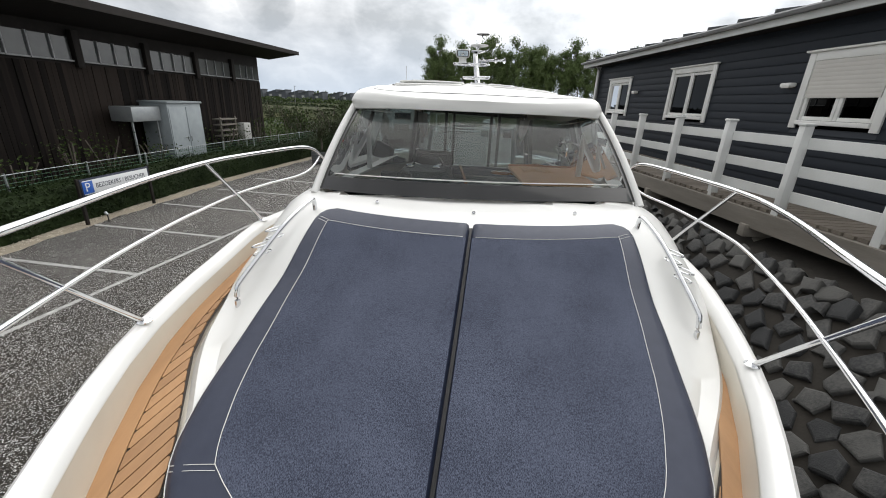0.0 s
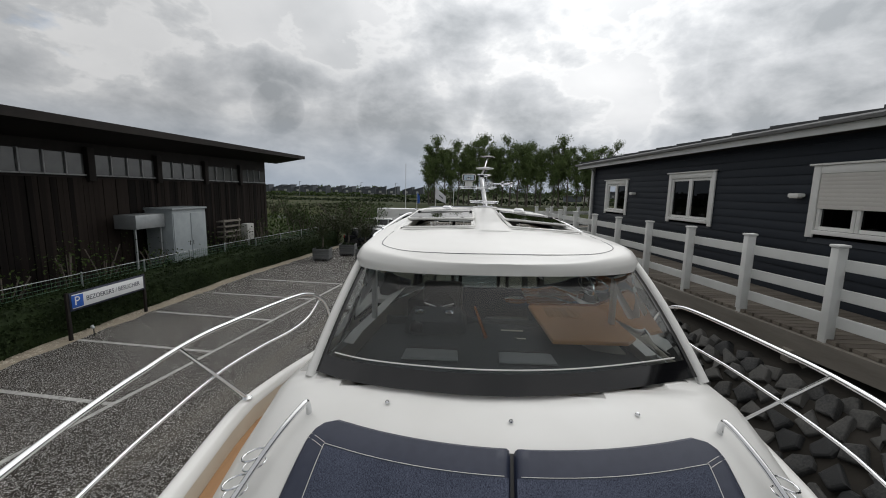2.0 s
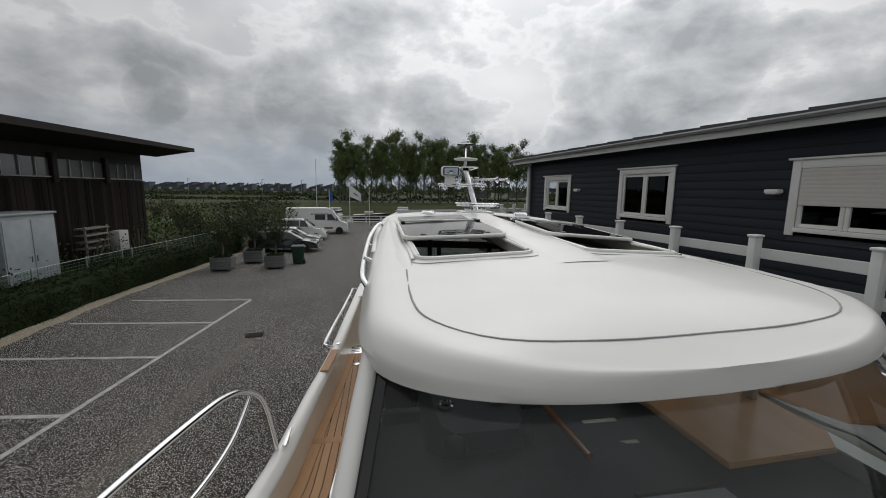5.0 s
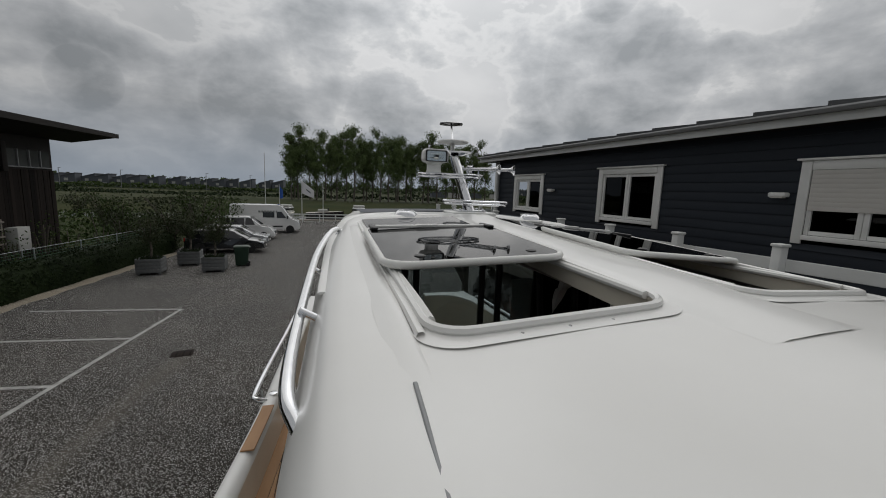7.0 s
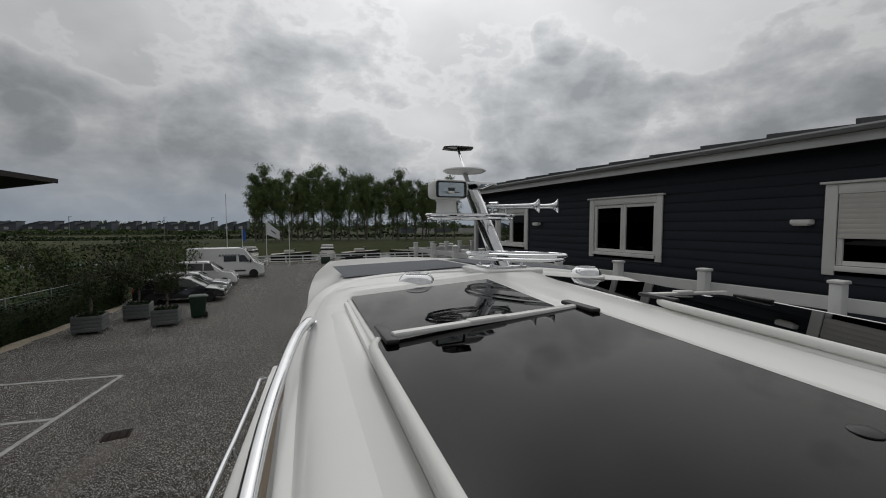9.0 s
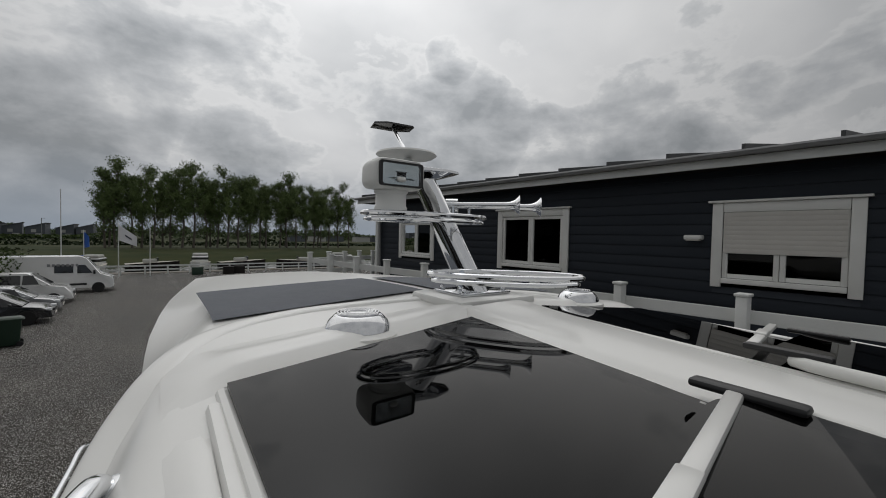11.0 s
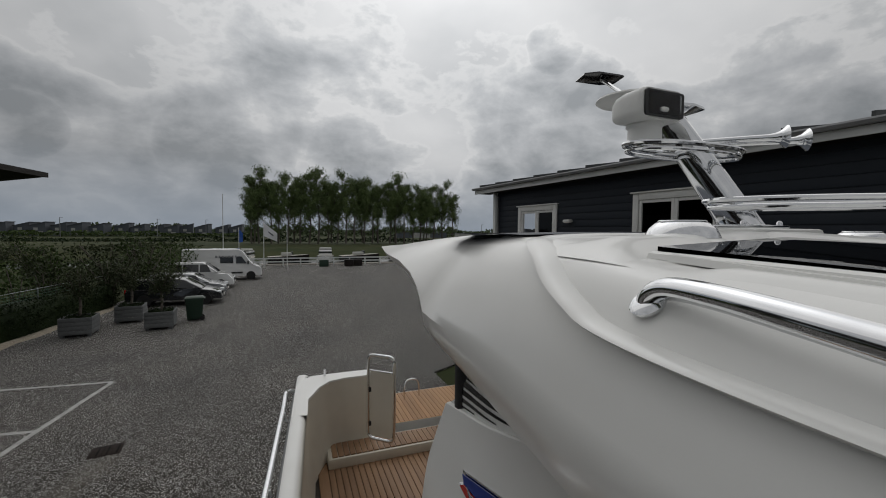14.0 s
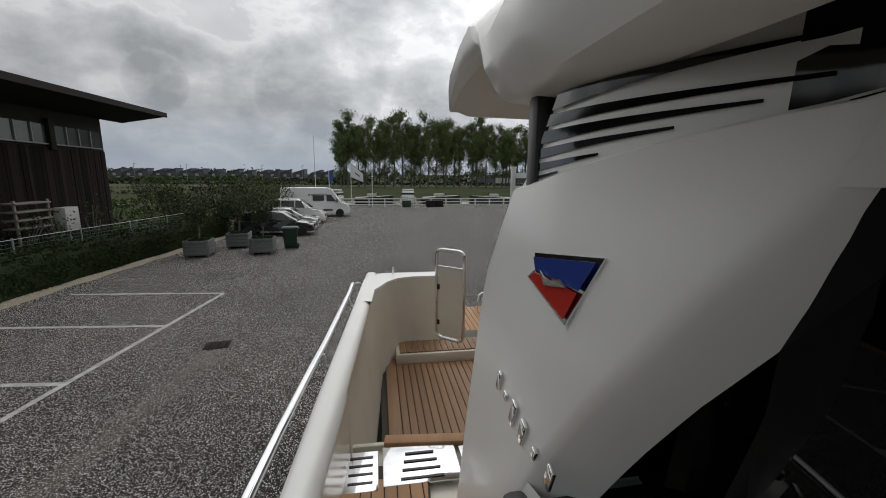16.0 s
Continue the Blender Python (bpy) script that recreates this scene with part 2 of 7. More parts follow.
M["roof"] = mat("dark_roof_sheet", (0.05, 0.052, 0.055), 0.6, 0, (0.075, 0.077, 0.08), 3)
M["zinc"] = mat("gutter_zinc", (0.22, 0.225, 0.23), 0.5, 0.3, (0.28, 0.285, 0.29), 5)
M["plank"] = mat("weathered_plank", (0.115, 0.098, 0.08), 0.85, 0, (0.19, 0.165, 0.135), 9, 0.4, 50, stretch=(0.15, 1, 1), rand=0.3)
M["beam"] = mat("grey_timber", (0.15, 0.135, 0.115), 0.9, 0, (0.24, 0.22, 0.19), 7, 0.4, 40, stretch=(1, 0.15, 1))
M["stone"] = mat("basalt_stone", (0.028, 0.029, 0.030), 0.8, 0, (0.085, 0.083, 0.078), 5, 0.7, 14, rand=0.5)
M["mud"] = mat("dark_soil", (0.018, 0.016, 0.013), 0.95, 0, (0.035, 0.03, 0.024), 4, 0.5, 20)
M["blacktimber"] = mat("tarred_boards", (0.007, 0.0055, 0.005), 0.8, 0, (0.026, 0.020, 0.017), 5, 0.4, 40, stretch=(1, 1, 0.06), rand=0.5, spec=0.12)
M["fascia"] = mat("dark_fascia", (0.013, 0.011, 0.010), 0.7, 0, (0.024, 0.02, 0.018), 3, spec=0.2)
M["line"] = mat("road_paint", (0.52, 0.52, 0.50), 0.75, 0, (0.20, 0.195, 0.185), 40, 0.2, 60)
M["hedge"] = mat("hedge_leaf", (0.009, 0.017, 0.005), 0.7, 0, (0.022, 0.036, 0.011), 3, spec=0.12)
M["shrub"] = mat("shrub_leaf", (0.024, 0.046, 0.012), 0.6, 0, (0.065, 0.092, 0.026), 2, spec=0.12)
M["olive"] = mat("olive_leaf", (0.03, 0.04, 0.018), 0.6, 0, (0.062, 0.072, 0.036), 2, spec=0.12)
M["poplar"] = mat("poplar_leaf", (0.065, 0.105, 0.03), 0.6, 0, (0.14, 0.185, 0.06), 0.4, spec=0.3)
M["bark"] = mat("bark", (0.08, 0.068, 0.055), 0.9, 0, (0.14, 0.12, 0.10), 8, 0.5, 20)
M["grass"] = mat("meadow", (0.02, 0.034, 0.010), 0.9, 0, (0.055, 0.057, 0.022), 0.25, 0.3, 3, spec=0.1)
M["gravel"] = mat("pale_gravel", (0.30, 0.26, 0.20), 0.9, 0, (0.46, 0.41, 0.33), 8, rand=0.6)
M["soil"] = mat("planter_soil", (0.03, 0.024, 0.018), 0.95)
M["green_fence"] = mat("green_fence_wire", (0.05, 0.12, 0.07), 0.5, 0.2)
M["steelgrey"] = mat("galvanised_steel", (0.36, 0.38, 0.39), 0.45, 0.5, (0.28, 0.30, 0.31), 6)
M["cabinet"] = mat("grey_steel_cabinet", (0.30, 0.335, 0.35), 0.5, 0, (0.235, 0.265, 0.28), 4)
M["planter"] = mat("grey_planter_board", (0.10, 0.105, 0.105), 0.7, 0, (0.15, 0.155, 0.155), 8, 0.15, 60)
M["binbody"] = mat("green_bin_plastic", (0.012, 0.035, 0.02), 0.5)
M["signwhite"] = mat("sign_white", (0.72, 0.73, 0.74), 0.4)
M["signblue"] = mat("sign_blue", (0.02, 0.10, 0.42), 0.4)
M["ink"] = mat("dark_ink", (0.02, 0.025, 0.05), 0.5)
M["carwhite"] = mat("white_car_paint", (0.74, 0.74, 0.73), 0.2, 0, (0.70, 0.70, 0.69), 2, coat=1.0)
M["carsilver"] = mat("silver_car_paint", (0.42, 0.43, 0.44), 0.25, 0.6, (0.38, 0.39, 0.40), 2, coat=1.0)
M["cardark"] = mat("black_car_paint", (0.012, 0.013, 0.015), 0.15, 0, (0.016, 0.017, 0.02), 2, coat=1.0)
M["carglass"] = mat("car_glass", (0.01, 0.012, 0.013), 0.05, 0, coat=0.5)
M["tyre"] = mat("tyre_rubber", (0.015, 0.015, 0.015), 0.8)
M["rim"] = mat("alloy_rim", (0.5, 0.5, 0.5), 0.3, 0.9)
M["red"] = mat("red_enamel", (0.45, 0.02, 0.012), 0.25, coat=0.5)
M["blue"] = mat("blue_enamel", (0.012, 0.035, 0.22), 0.25, coat=0.5)
M["lens"] = mat("red_lens", (0.35, 0.01, 0.01), 0.2)
M["headlamp"] = mat("lamp_lens", (0.75, 0.77, 0.78), 0.1, 0.2)
M["flag"] = mat("white_flag_cloth", (0.72, 0.72, 0.74), 0.8)
M["water"] = mat("canal_water", (0.04, 0.05, 0.045), 0.12, 0, (0.06, 0.07, 0.06), 1, 0.3, 4)
M["farhouse"] = mat("slate_house", (0.075, 0.085, 0.10), 0.8, 0, (0.11, 0.12, 0.135), 0.2)
M["farwall"] = mat("far_white_wall", (0.42, 0.42, 0.40), 0.8)
M["farwood"] = mat("far_woods", (0.04, 0.065, 0.03), 0.9, 0, (0.075, 0.10, 0.04), 0.08)

M["hallpane"] = mat("hazy_hall_pane", (0.045, 0.048, 0.048), 0.15, 0, (0.09, 0.093, 0.09), 1.5)

# cushion weave: speckled blue fabric
m = mat("woven_blue_fabric", (0.035, 0.045, 0.085), 0.85, 0, None)
nt = m.node_tree
tc = nt.nodes.new("ShaderNodeTexCoord")
mp = nt.nodes.new("ShaderNodeMapping")
mp.inputs["Scale"].default_value = (380, 150, 240)
nz = nt.nodes.new("ShaderNodeTexNoise")
nz.inputs["Scale"].default_value, nz.inputs["Detail"].default_value = 1.0, 2
nz2 = nt.nodes.new("ShaderNodeTexNoise")
nz2.inputs["Scale"].default_value, nz2.inputs["Detail"].default_value = 3.0, 4
rp = nt.nodes.new("ShaderNodeValToRGB")
rp.color_ramp.elements[0].position, rp.color_ramp.elements[1].position = 0.38, 0.66
rp.color_ramp.elements[0].color, rp.color_ramp.elements[1].color = (0.012, 0.017, 0.036, 1), (0.09, 0.105, 0.155, 1)
mx = nt.nodes.new("ShaderNodeMath")
mx.operation = "MULTIPLY_ADD"
mx.inputs[1].default_value = 0.25
mh = nt.nodes.new("ShaderNodeMath")
mh.inputs[1].default_value = -0.125
bp = nt.nodes.new("ShaderNodeBump")
bp.inputs["Strength"].default_value, bp.inputs["Distance"].default_value = 0.35, 0.002
L = nt.links
L.new(tc.outputs["Object"], mp.inputs[0])
L.new(mp.outputs[0], nz.inputs["Vector"])
L.new(tc.outputs["Object"], nz2.inputs["Vector"])
L.new(nz2.outputs["Fac"], mx.inputs[0])
L.new(nz.outputs["Fac"], mh.inputs[0])
L.new(mh.outputs[0], mx.inputs[2])
L.new(mx.outputs[0], rp.inputs[0])
L.new(rp.outputs[0], nt.nodes["Principled BSDF"].inputs["Base Color"])
L.new(nz.outputs["Fac"], bp.inputs["Height"])
L.new(bp.outputs[0], nt.nodes["Principled BSDF"].inputs["Normal"])
M["fabric"] = m

# asphalt with exposed aggregate
m = mat("asphalt", (0.06, 0.057, 0.052), 0.9, 0, None, spec=0.25)
nt = m.node_tree
L = nt.links
tc = nt.nodes.new("ShaderNodeTexCoord")
vo = nt.nodes.new("ShaderNodeTexVoronoi")
vo.inputs["Scale"].default_value = 98
nz = nt.nodes.new("ShaderNodeTexNoise")
nz.inputs["Scale"].default_value, nz.inputs["Detail"].default_value = 0.35, 5
nf = nt.nodes.new("ShaderNodeTexNoise")
nf.inputs["Scale"].default_value, nf.inputs["Detail"].default_value = 14, 4
for n in (vo, nz, nf):
    L.new(tc.outputs["Object"], n.inputs["Vector"])
sp = nt.nodes.new("ShaderNodeSeparateColor")
L.new(vo.outputs["Color"], sp.inputs[0])
rp = nt.nodes.new("ShaderNodeValToRGB")
for el, (p, c) in zip((rp.color_ramp.elements[0], rp.color_ramp.elements[1], rp.color_ramp.elements.new(0.72), rp.color_ramp.elements.new(0.9)), ((0.0, (0.014, 0.0126, 0.0105)), (1.0, (0.118, 0.101, 0.080)), (0.5, (0.025, 0.0218, 0.018)), (0.8, (0.050, 0.043, 0.034)))):
    el.position, el.color = p, (*c, 1)
L.new(sp.outputs[0], rp.inputs[0])
r2 = nt.nodes.new("ShaderNodeValToRGB")
r2.color_ramp.elements[0].position, r2.color_ramp.elements[1].position = 0.3, 0.7
r2.color_ramp.elements[0].color, r2.color_ramp.elements[1].color = (0.69, 0.69, 0.69, 1), (1.19, 1.16, 1.11, 1)
ad = nt.nodes.new("ShaderNodeMath")
ad.operation = "MULTIPLY_ADD"
ad.inputs[1].default_value = 0.35
ah = nt.nodes.new("ShaderNodeMath")
ah.operation = "MULTIPLY"
ah.inputs[1].default_value = 0.65
L.new(nz.outputs["Fac"], ah.inputs[0])
L.new(nf.outputs["Fac"], ad.inputs[0])
L.new(ah.outputs[0], ad.inputs[2])
L.new(ad.outputs[0], r2.inputs[0])
mu = nt.nodes.new("ShaderNodeMix")
mu.data_type, mu.blend_type = "RGBA", "MULTIPLY"
mu.inputs[0].default_value = 1
L.new(rp.outputs[0], mu.inputs[6])
L.new(r2.outputs[0], mu.inputs[7])
# a pale gravel trail washed towards the drain
sx3 = nt.nodes.new("ShaderNodeSeparateXYZ")
L.new(tc.outputs["Object"], sx3.inputs[0])


def amath(op, a, b, clamp=False):
    n = nt.nodes.new("ShaderNodeMath")
    n.operation, n.use_clamp = op, clamp
    for i, v in enumerate((a, b)):
        if isinstance(v, (int, float)):
            n.inputs[i].default_value = v
        else:
            L.new(v, n.inputs[i])
    return n.outputs[0]


line = amath("SUBTRACT", amath("ADD", amath("MULTIPLY", sx3.outputs[1], 0.1154), -6.53), sx3.outputs[0])
near = amath("SUBTRACT", 1.0, amath("DIVIDE", amath("ABSOLUTE", amath("ADD", line, amath("MULTIPLY", amath("SUBTRACT", nz.outputs["Fac"], 0.5), 0.8)), 0), 0.42), True)
span = amath("MULTIPLY", amath("SUBTRACT", 17.5, sx3.outputs[1], True), amath("MULTIPLY", amath("SUBTRACT", sx3.outputs[1], 4.0), 0.15, True))
trail = amath("MULTIPLY", amath("MULTIPLY", near, span), amath("MULTIPLY", nf.outputs["Fac"], 0.7))
tm = nt.nodes.new("ShaderNodeMix")
tm.data_type = "RGBA"
L.new(trail, tm.inputs[0])
L.new(mu.outputs[2], tm.inputs[6])
tm.inputs[7].default_value = (0.17, 0.155, 0.13, 1)
L.new(tm.outputs[2], nt.nodes["Principled BSDF"].inputs["Base Color"])
bp = nt.nodes.new("ShaderNodeBump")
bp.inputs["Strength"].default_value, bp.inputs["Distance"].default_value = 0.35, 0.004
L.new(vo.outputs["Distance"], bp.inputs["Height"])
L.new(bp.outputs[0], nt.nodes["Principled BSDF"].inputs["Normal"])
M["asphalt"] = m

# ---- mesh helpers ----


def link(name, bm, material, smooth=True):
    me = bpy.data.meshes.new(name)
    bmesh.ops.recalc_face_normals(bm, faces=bm.faces)
    bm.to_mesh(me)
    bm.free()
    me.materials.append(material)
    if smooth:
        me.shade_smooth()
        me.set_sharp_from_angle(angle=radians(38))
    return new(name, me)


def part(name, bm, material, parent, label=""):
    ob = link(name, bm, material)
    ob.parent = parent
    if label:
        ob["label"] = label
    return ob


def thing(name, loc, label, category, group="", rz=0.0):
    ob = new(name)
    ob.empty_display_size = 0.2
    ob.matrix_basis = pose(*loc, 0, 0, rz)
    return tagged(ob, label, category, group)


def structure(name, bm, material, label="", category=""):
    return tagged(link(name, bm, material), label, category, "", "structure")


def box(c, s, bevel=0.0, bm=None, rot=None, segs=2):
    bm = bm or bmesh.new()
    m = Matrix.Translation(c) @ (rot or Matrix.Identity(4)) @ Matrix.Diagonal((*s, 1))
    r = bmesh.ops.create_cube(bm, size=1, matrix=m)
    if bevel:
        es = {e for v in r["verts"] for e in v.link_edges}
        bmesh.ops.bevel(bm, geom=list(es), offset=bevel, segments=segs, affect="EDGES", profile=0.5)
    return bm


def cyl(a, b, r, segs=12, bm=None, r2=None):
    bm = bm or bmesh.new()
    a, b = Vector(a), Vector(b)
    d = b - a
    m = Matrix.Translation((a + b) / 2) @ d.to_track_quat("Z", "Y").to_matrix().to_4x4()
    bmesh.ops.create_cone(bm, cap_ends=True, segments=segs, radius1=r, radius2=r if r2 is None else r2, depth=d.length, matrix=m)
    return bm


def smooth_path(pts, n=6, closed=False):
    P = [Vector(p) for p in pts]
    out, k = [], len(P)
    for i in range(k if closed else k - 1):
        p0, p1 = P[i - 1] if (i or closed) else P[0], P[i]
        p2 = P[(i + 1) % k]
        p3 = P[(i + 2) % k] if (closed or i + 2 < k) else P[-1]
        for j in range(n):
            t = j / n
            out.append(0.5 * ((2 * p1) + (p2 - p0) * t + (2 * p0 - 5 * p1 + 4 * p2 - p3) * t * t + (3 * p1 - p0 - 3 * p2 + p3) * t ** 3))
    if not closed:
        out.append(P[-1])
    return out


def tube(pts, r, segs=10, bm=None, closed=False, smooth=0, squash=1.0):
    bm = bm or bmesh.new()
    P = smooth_path(pts, smooth, closed) if smooth else [Vector(p) for p in pts]
    k, rings = len(P), []
    up = Vector((0, 0, 1))
    for i, p in enumerate(P):
        t = (P[(i + 1) % k] - P[i - 1]) if closed else (P[min(i + 1, k - 1)] - P[max(i - 1, 0)])
        t.normalize()
        side = t.cross(up)
        if side.length < 0.05:
            side = t.cross(Vector((0, 1, 0)))
        side.normalize()
        nn = side.cross(t).normalized()
        rr = r[i] if isinstance(r, (list, tuple)) else r
        rings.append([bm.verts.new(p + rr * (math.cos(2 * math.pi * j / segs) * side + squash * math.sin(2 * math.pi * j / segs) * nn)) for j in range(segs)])
    for i in range(k if closed else k - 1):
        a, b = rings[i], rings[(i + 1) % k]
        for j in range(segs):
            bm.faces.new((a[j], a[(j + 1) % segs], b[(j + 1) % segs], b[j]))
    if not closed:
        bm.faces.new(rings[0])
        bm.faces.new(rings[-1][::-1])
    return bm


def loft(secs, bm=None, closed=False, caps=False):
    bm = bm or bmesh.new()
    V = [[bm.verts.new(p) for p in s] for s in secs]
    n = len(secs[0])
    for a, b in zip(V, V[1:]):
        for j in range(n if closed else n - 1):
            k = (j + 1) % n
            bm.faces.new((a[j], a[k], b[k], b[j]))
    if caps:
        bm.faces.new(V[0])
        bm.faces.new(V[-1][::-1])
    return bm


def prism(poly, off, bm=None, bevel=0.0):
    """A flat polygon given thickness by the vector off."""
    bm = bm or bmesh.new()
    a = [bm.verts.new(p) for p in poly]
    b = [bm.verts.new(Vector(p) + Vector(off)) for p in poly]
    n = len(poly)
    fs = [bm.faces.new(a), bm.faces.new(b[::-1])]
    for i in range(n):
        j = (i + 1) % n
        fs.append(bm.faces.new((a[i], b[i], b[j], a[j])))
    if bevel:
        bmesh.ops.recalc_face_normals(bm, faces=fs)
        bmesh.ops.bevel(bm, geom=list({e for f in fs[:2] for e in f.edges}), offset=bevel, segments=2, affect="EDGES")
    return bm


def lathe(prof, segs=20, bm=None, m=None):
    """Turn (radius, height) pairs about z."""
    bm = bm or bmesh.new()
    m = m or Matrix.Identity(4)
    secs = [[m @ Vector((r * math.cos(2 * math.pi * j / segs), r * math.sin(2 * math.pi * j / segs), z)) for j in range(segs)] for r, z in prof]
    return loft(secs, bm, closed=True, caps=True)


def rrect(x0, x1, y0, y1, r, n=5):
    out = []
    for cx, cy, a in ((x1 - r, y1 - r, 0), (x0 + r, y1 - r, 90), (x0 + r, y0 + r, 180), (x1 - r, y0 + r, 270)):
        for i in range(n + 1):
            t = radians(a + 90 * i / n)
            out.append((cx + r * math.cos(t), cy + r * math.sin(t)))
    return out


def interp(pairs):
    xs, ys = [p[0] for p in pairs], [p[1] for p in pairs]
    return lambda v: float(np.interp(v, xs, ys))


def smoothed(pairs, w=0.25):
    f = interp(pairs)
    return lambda v: sum(f(v + w * k / 4) for k in range(-4, 5)) / 9


def text_mesh(body, size, depth=0.002):
    cu = bpy.data.curves.new("lettering", "FONT")
    cu.body, cu.size, cu.extrude = body, size, depth
    cu.align_x, cu.align_y = "LEFT", "CENTER"
    ob = bpy.data.objects.new("lettering", cu)
    dg = bpy.context.evaluated_depsgraph_get()
    scene.collection.objects.link(ob)
    dg.update()
    me = bpy.data.meshes.new_from_object(ob.evaluated_get(dg))
    bm = bmesh.new()
    bm.from_mesh(me)
    bpy.data.objects.remove(ob)
    bpy.data.curves.remove(cu)
    bpy.data.meshes.remove(me)
    return bm


def leaves(n, place, size, seed, bm=None, aspect=0.55):
    """Many small leaf blades; place(rng) gives a point and an outward way."""
    rng = np.random.default_rng(seed)
    vs, fs = [], []
    for i in range(n):
        p, w = place(rng)
        w = Vector(w) + Vector(rng.normal(0, 0.7, 3))
        if w.length < 1e-3:
            w = Vector((0, 0, 1))
        w.normalize()
        u = w.orthogonal().normalized()
        u.rotate(Matrix.Rotation(rng.uniform(0, 6.28), 3, w))
        v = w.cross(u)
        s = size * rng.uniform(0.6, 1.3)
        p = Vector(p)
        k = len(vs)
        vs += [p - u * s, p + v * s * aspect + w * s * 0.2, p + u * s, p - v * s * aspect + w * s * 0.2]
        fs.append((k, k + 1, k + 2, k + 3))
    me = bpy.data.meshes.new("leaves")
    me.from_pydata([tuple(v) for v in vs], [], fs)
    return me


def leaf_part(name, me, material, parent, label=""):
    me.materials.append(material)
    ob = new(name, me)
    ob.parent = parent
    if label:
        ob["label"] = label
    return ob

# ---- motor yacht ----
gun = smoothed([(1.2, 0.04), (1.4, 0.15), (2.0, 0.52), (2.6, 0.86), (3.0, 1.08), (3.4, 1.29), (3.63, 1.39), (3.95, 1.51), (4.4, 1.61), (5, 1.70), (5.6, 1.76), (6, 1.73), (6.5, 1.68), (7, 1.65), (8, 1.62), (9, 1.55), (10.1, 1.49), (12.4, 1.34), (12.6, 1.32)], 0.15)
gun_z = smoothed([(1.2, 2.88), (3, 2.80), (4, 2.86), (5, 2.93), (5.6, 2.95), (6.2, 2.93), (7, 2.86), (8, 2.73), (9, 2.64), (12.6, 2.60)], 0.4)
gi = interp([(2.0, 0.14), (3.4, 0.115), (4.0, 0.10), (9, 0.11), (10, 0.13)])
deck_z = smoothed([(1.2, 2.62), (3, 2.56), (3.5, 2.60), (4, 2.68), (4.5, 2.74), (5, 2.77), (5.6, 2.77), (6.2, 2.73), (7, 2.60), (8, 2.43), (9, 2.31), (10.2, 2.25), (13, 2.25)], 0.4)
coach_x = smoothed([(2.0, 0.2), (2.4, 0.58), (2.9, 0.77), (3.3, 0.92), (3.61, 1.075), (3.82, 1.205), (4.06, 1.35), (4.3, 1.43), (4.6, 1.51), (5, 1.565), (5.5, 1.55), (6, 1.46), (6.5, 1.36), (7.0, 1.28), (7.6, 1.19), (9, 1.05), (10.4, 0.94)], 0.15)
coach_c = smoothed([(2.0, 2.1), (3.3, 2.60), (4.0, 2.88), (4.36, 3.06), (4.67, 3.25), (5.0, 3.335), (5.4, 3.36), (6, 3.36)], 0.12)
_rw = interp([(6.2, 1.085), (6.6, 1.085), (7.4, 1.07), (8.2, 1.055), (8.5, 1.03), (9.0, 0.985), (9.3, 0.96), (9.65, 0.93), (10.4, 0.85), (11.2, 0.70), (11.28, 0.68)])


def roof_w(y):
    """Half-width of the hardtop, rounded at the brow."""
    if y < 6.2:
        return max(1.085 * (1 - ((6.2 - y) / 0.64) ** 2.6) ** (1 / 2.6) if y > 5.56 else 0.0, 0.14)
    return _rw(y)


roof_z = smoothed([(5.56, 3.97), (5.67, 4.03), (5.88, 4.075), (6.3, 4.108), (6.8, 4.115), (7.4, 4.125), (8.4, 4.172), (8.75, 4.20), (9.1, 4.213), (9.6, 4.203), (10.4, 4.16), (11.28, 4.10)], 0.08)
roof_l = interp([(5.5, 3.91), (6.2, 3.87), (7, 3.84), (8.0, 3.835), (8.25, 3.80), (8.42, 3.775), (8.55, 3.772), (8.7, 3.78), (8.9, 3.79), (9.15, 3.80), (9.38, 3.815), (9.42, 3.875), (9.48, 3.93), (9.6, 3.985), (9.9, 4.03), (10.6, 4.05), (11.28, 4.075)])


def off_centre(y):
    """How far the hull's middle lies beside the deckhouse's."""
    return 0.085 * min(max((7.0 - y) / 1.5, 0), 1)


def coach(x, y):
    crown = float(np.interp(y, [3.3, 4.4, 4.7, 5.0, 5.3], [0.07, 0.17, 0.12, 0.06, 0.05])) * (x / 1.2) ** 2
    drop = float(np.interp(y, [4.1, 4.6, 5.0, 5.3], [0.0, 0.07, 0.09, 0.03])) * max(0, abs(x) - 0.9) ** 2 / 0.16
    return coach_c(y) - crown - drop


def SK(x, y):
    """The hatch field of the hardtop stands slightly askew."""
    return y + x * (0.075 + 0.045 * min(max((y - 6.0) / 0.8, 0), 1))


boat = thing("motor_yacht", (0, 5, 0.6), "white motor yacht with teak decks and hardtop, standing ashore", "boat")
for o in (boat,):
    o.matrix_basis = Matrix.Translation((0, 0, 0))

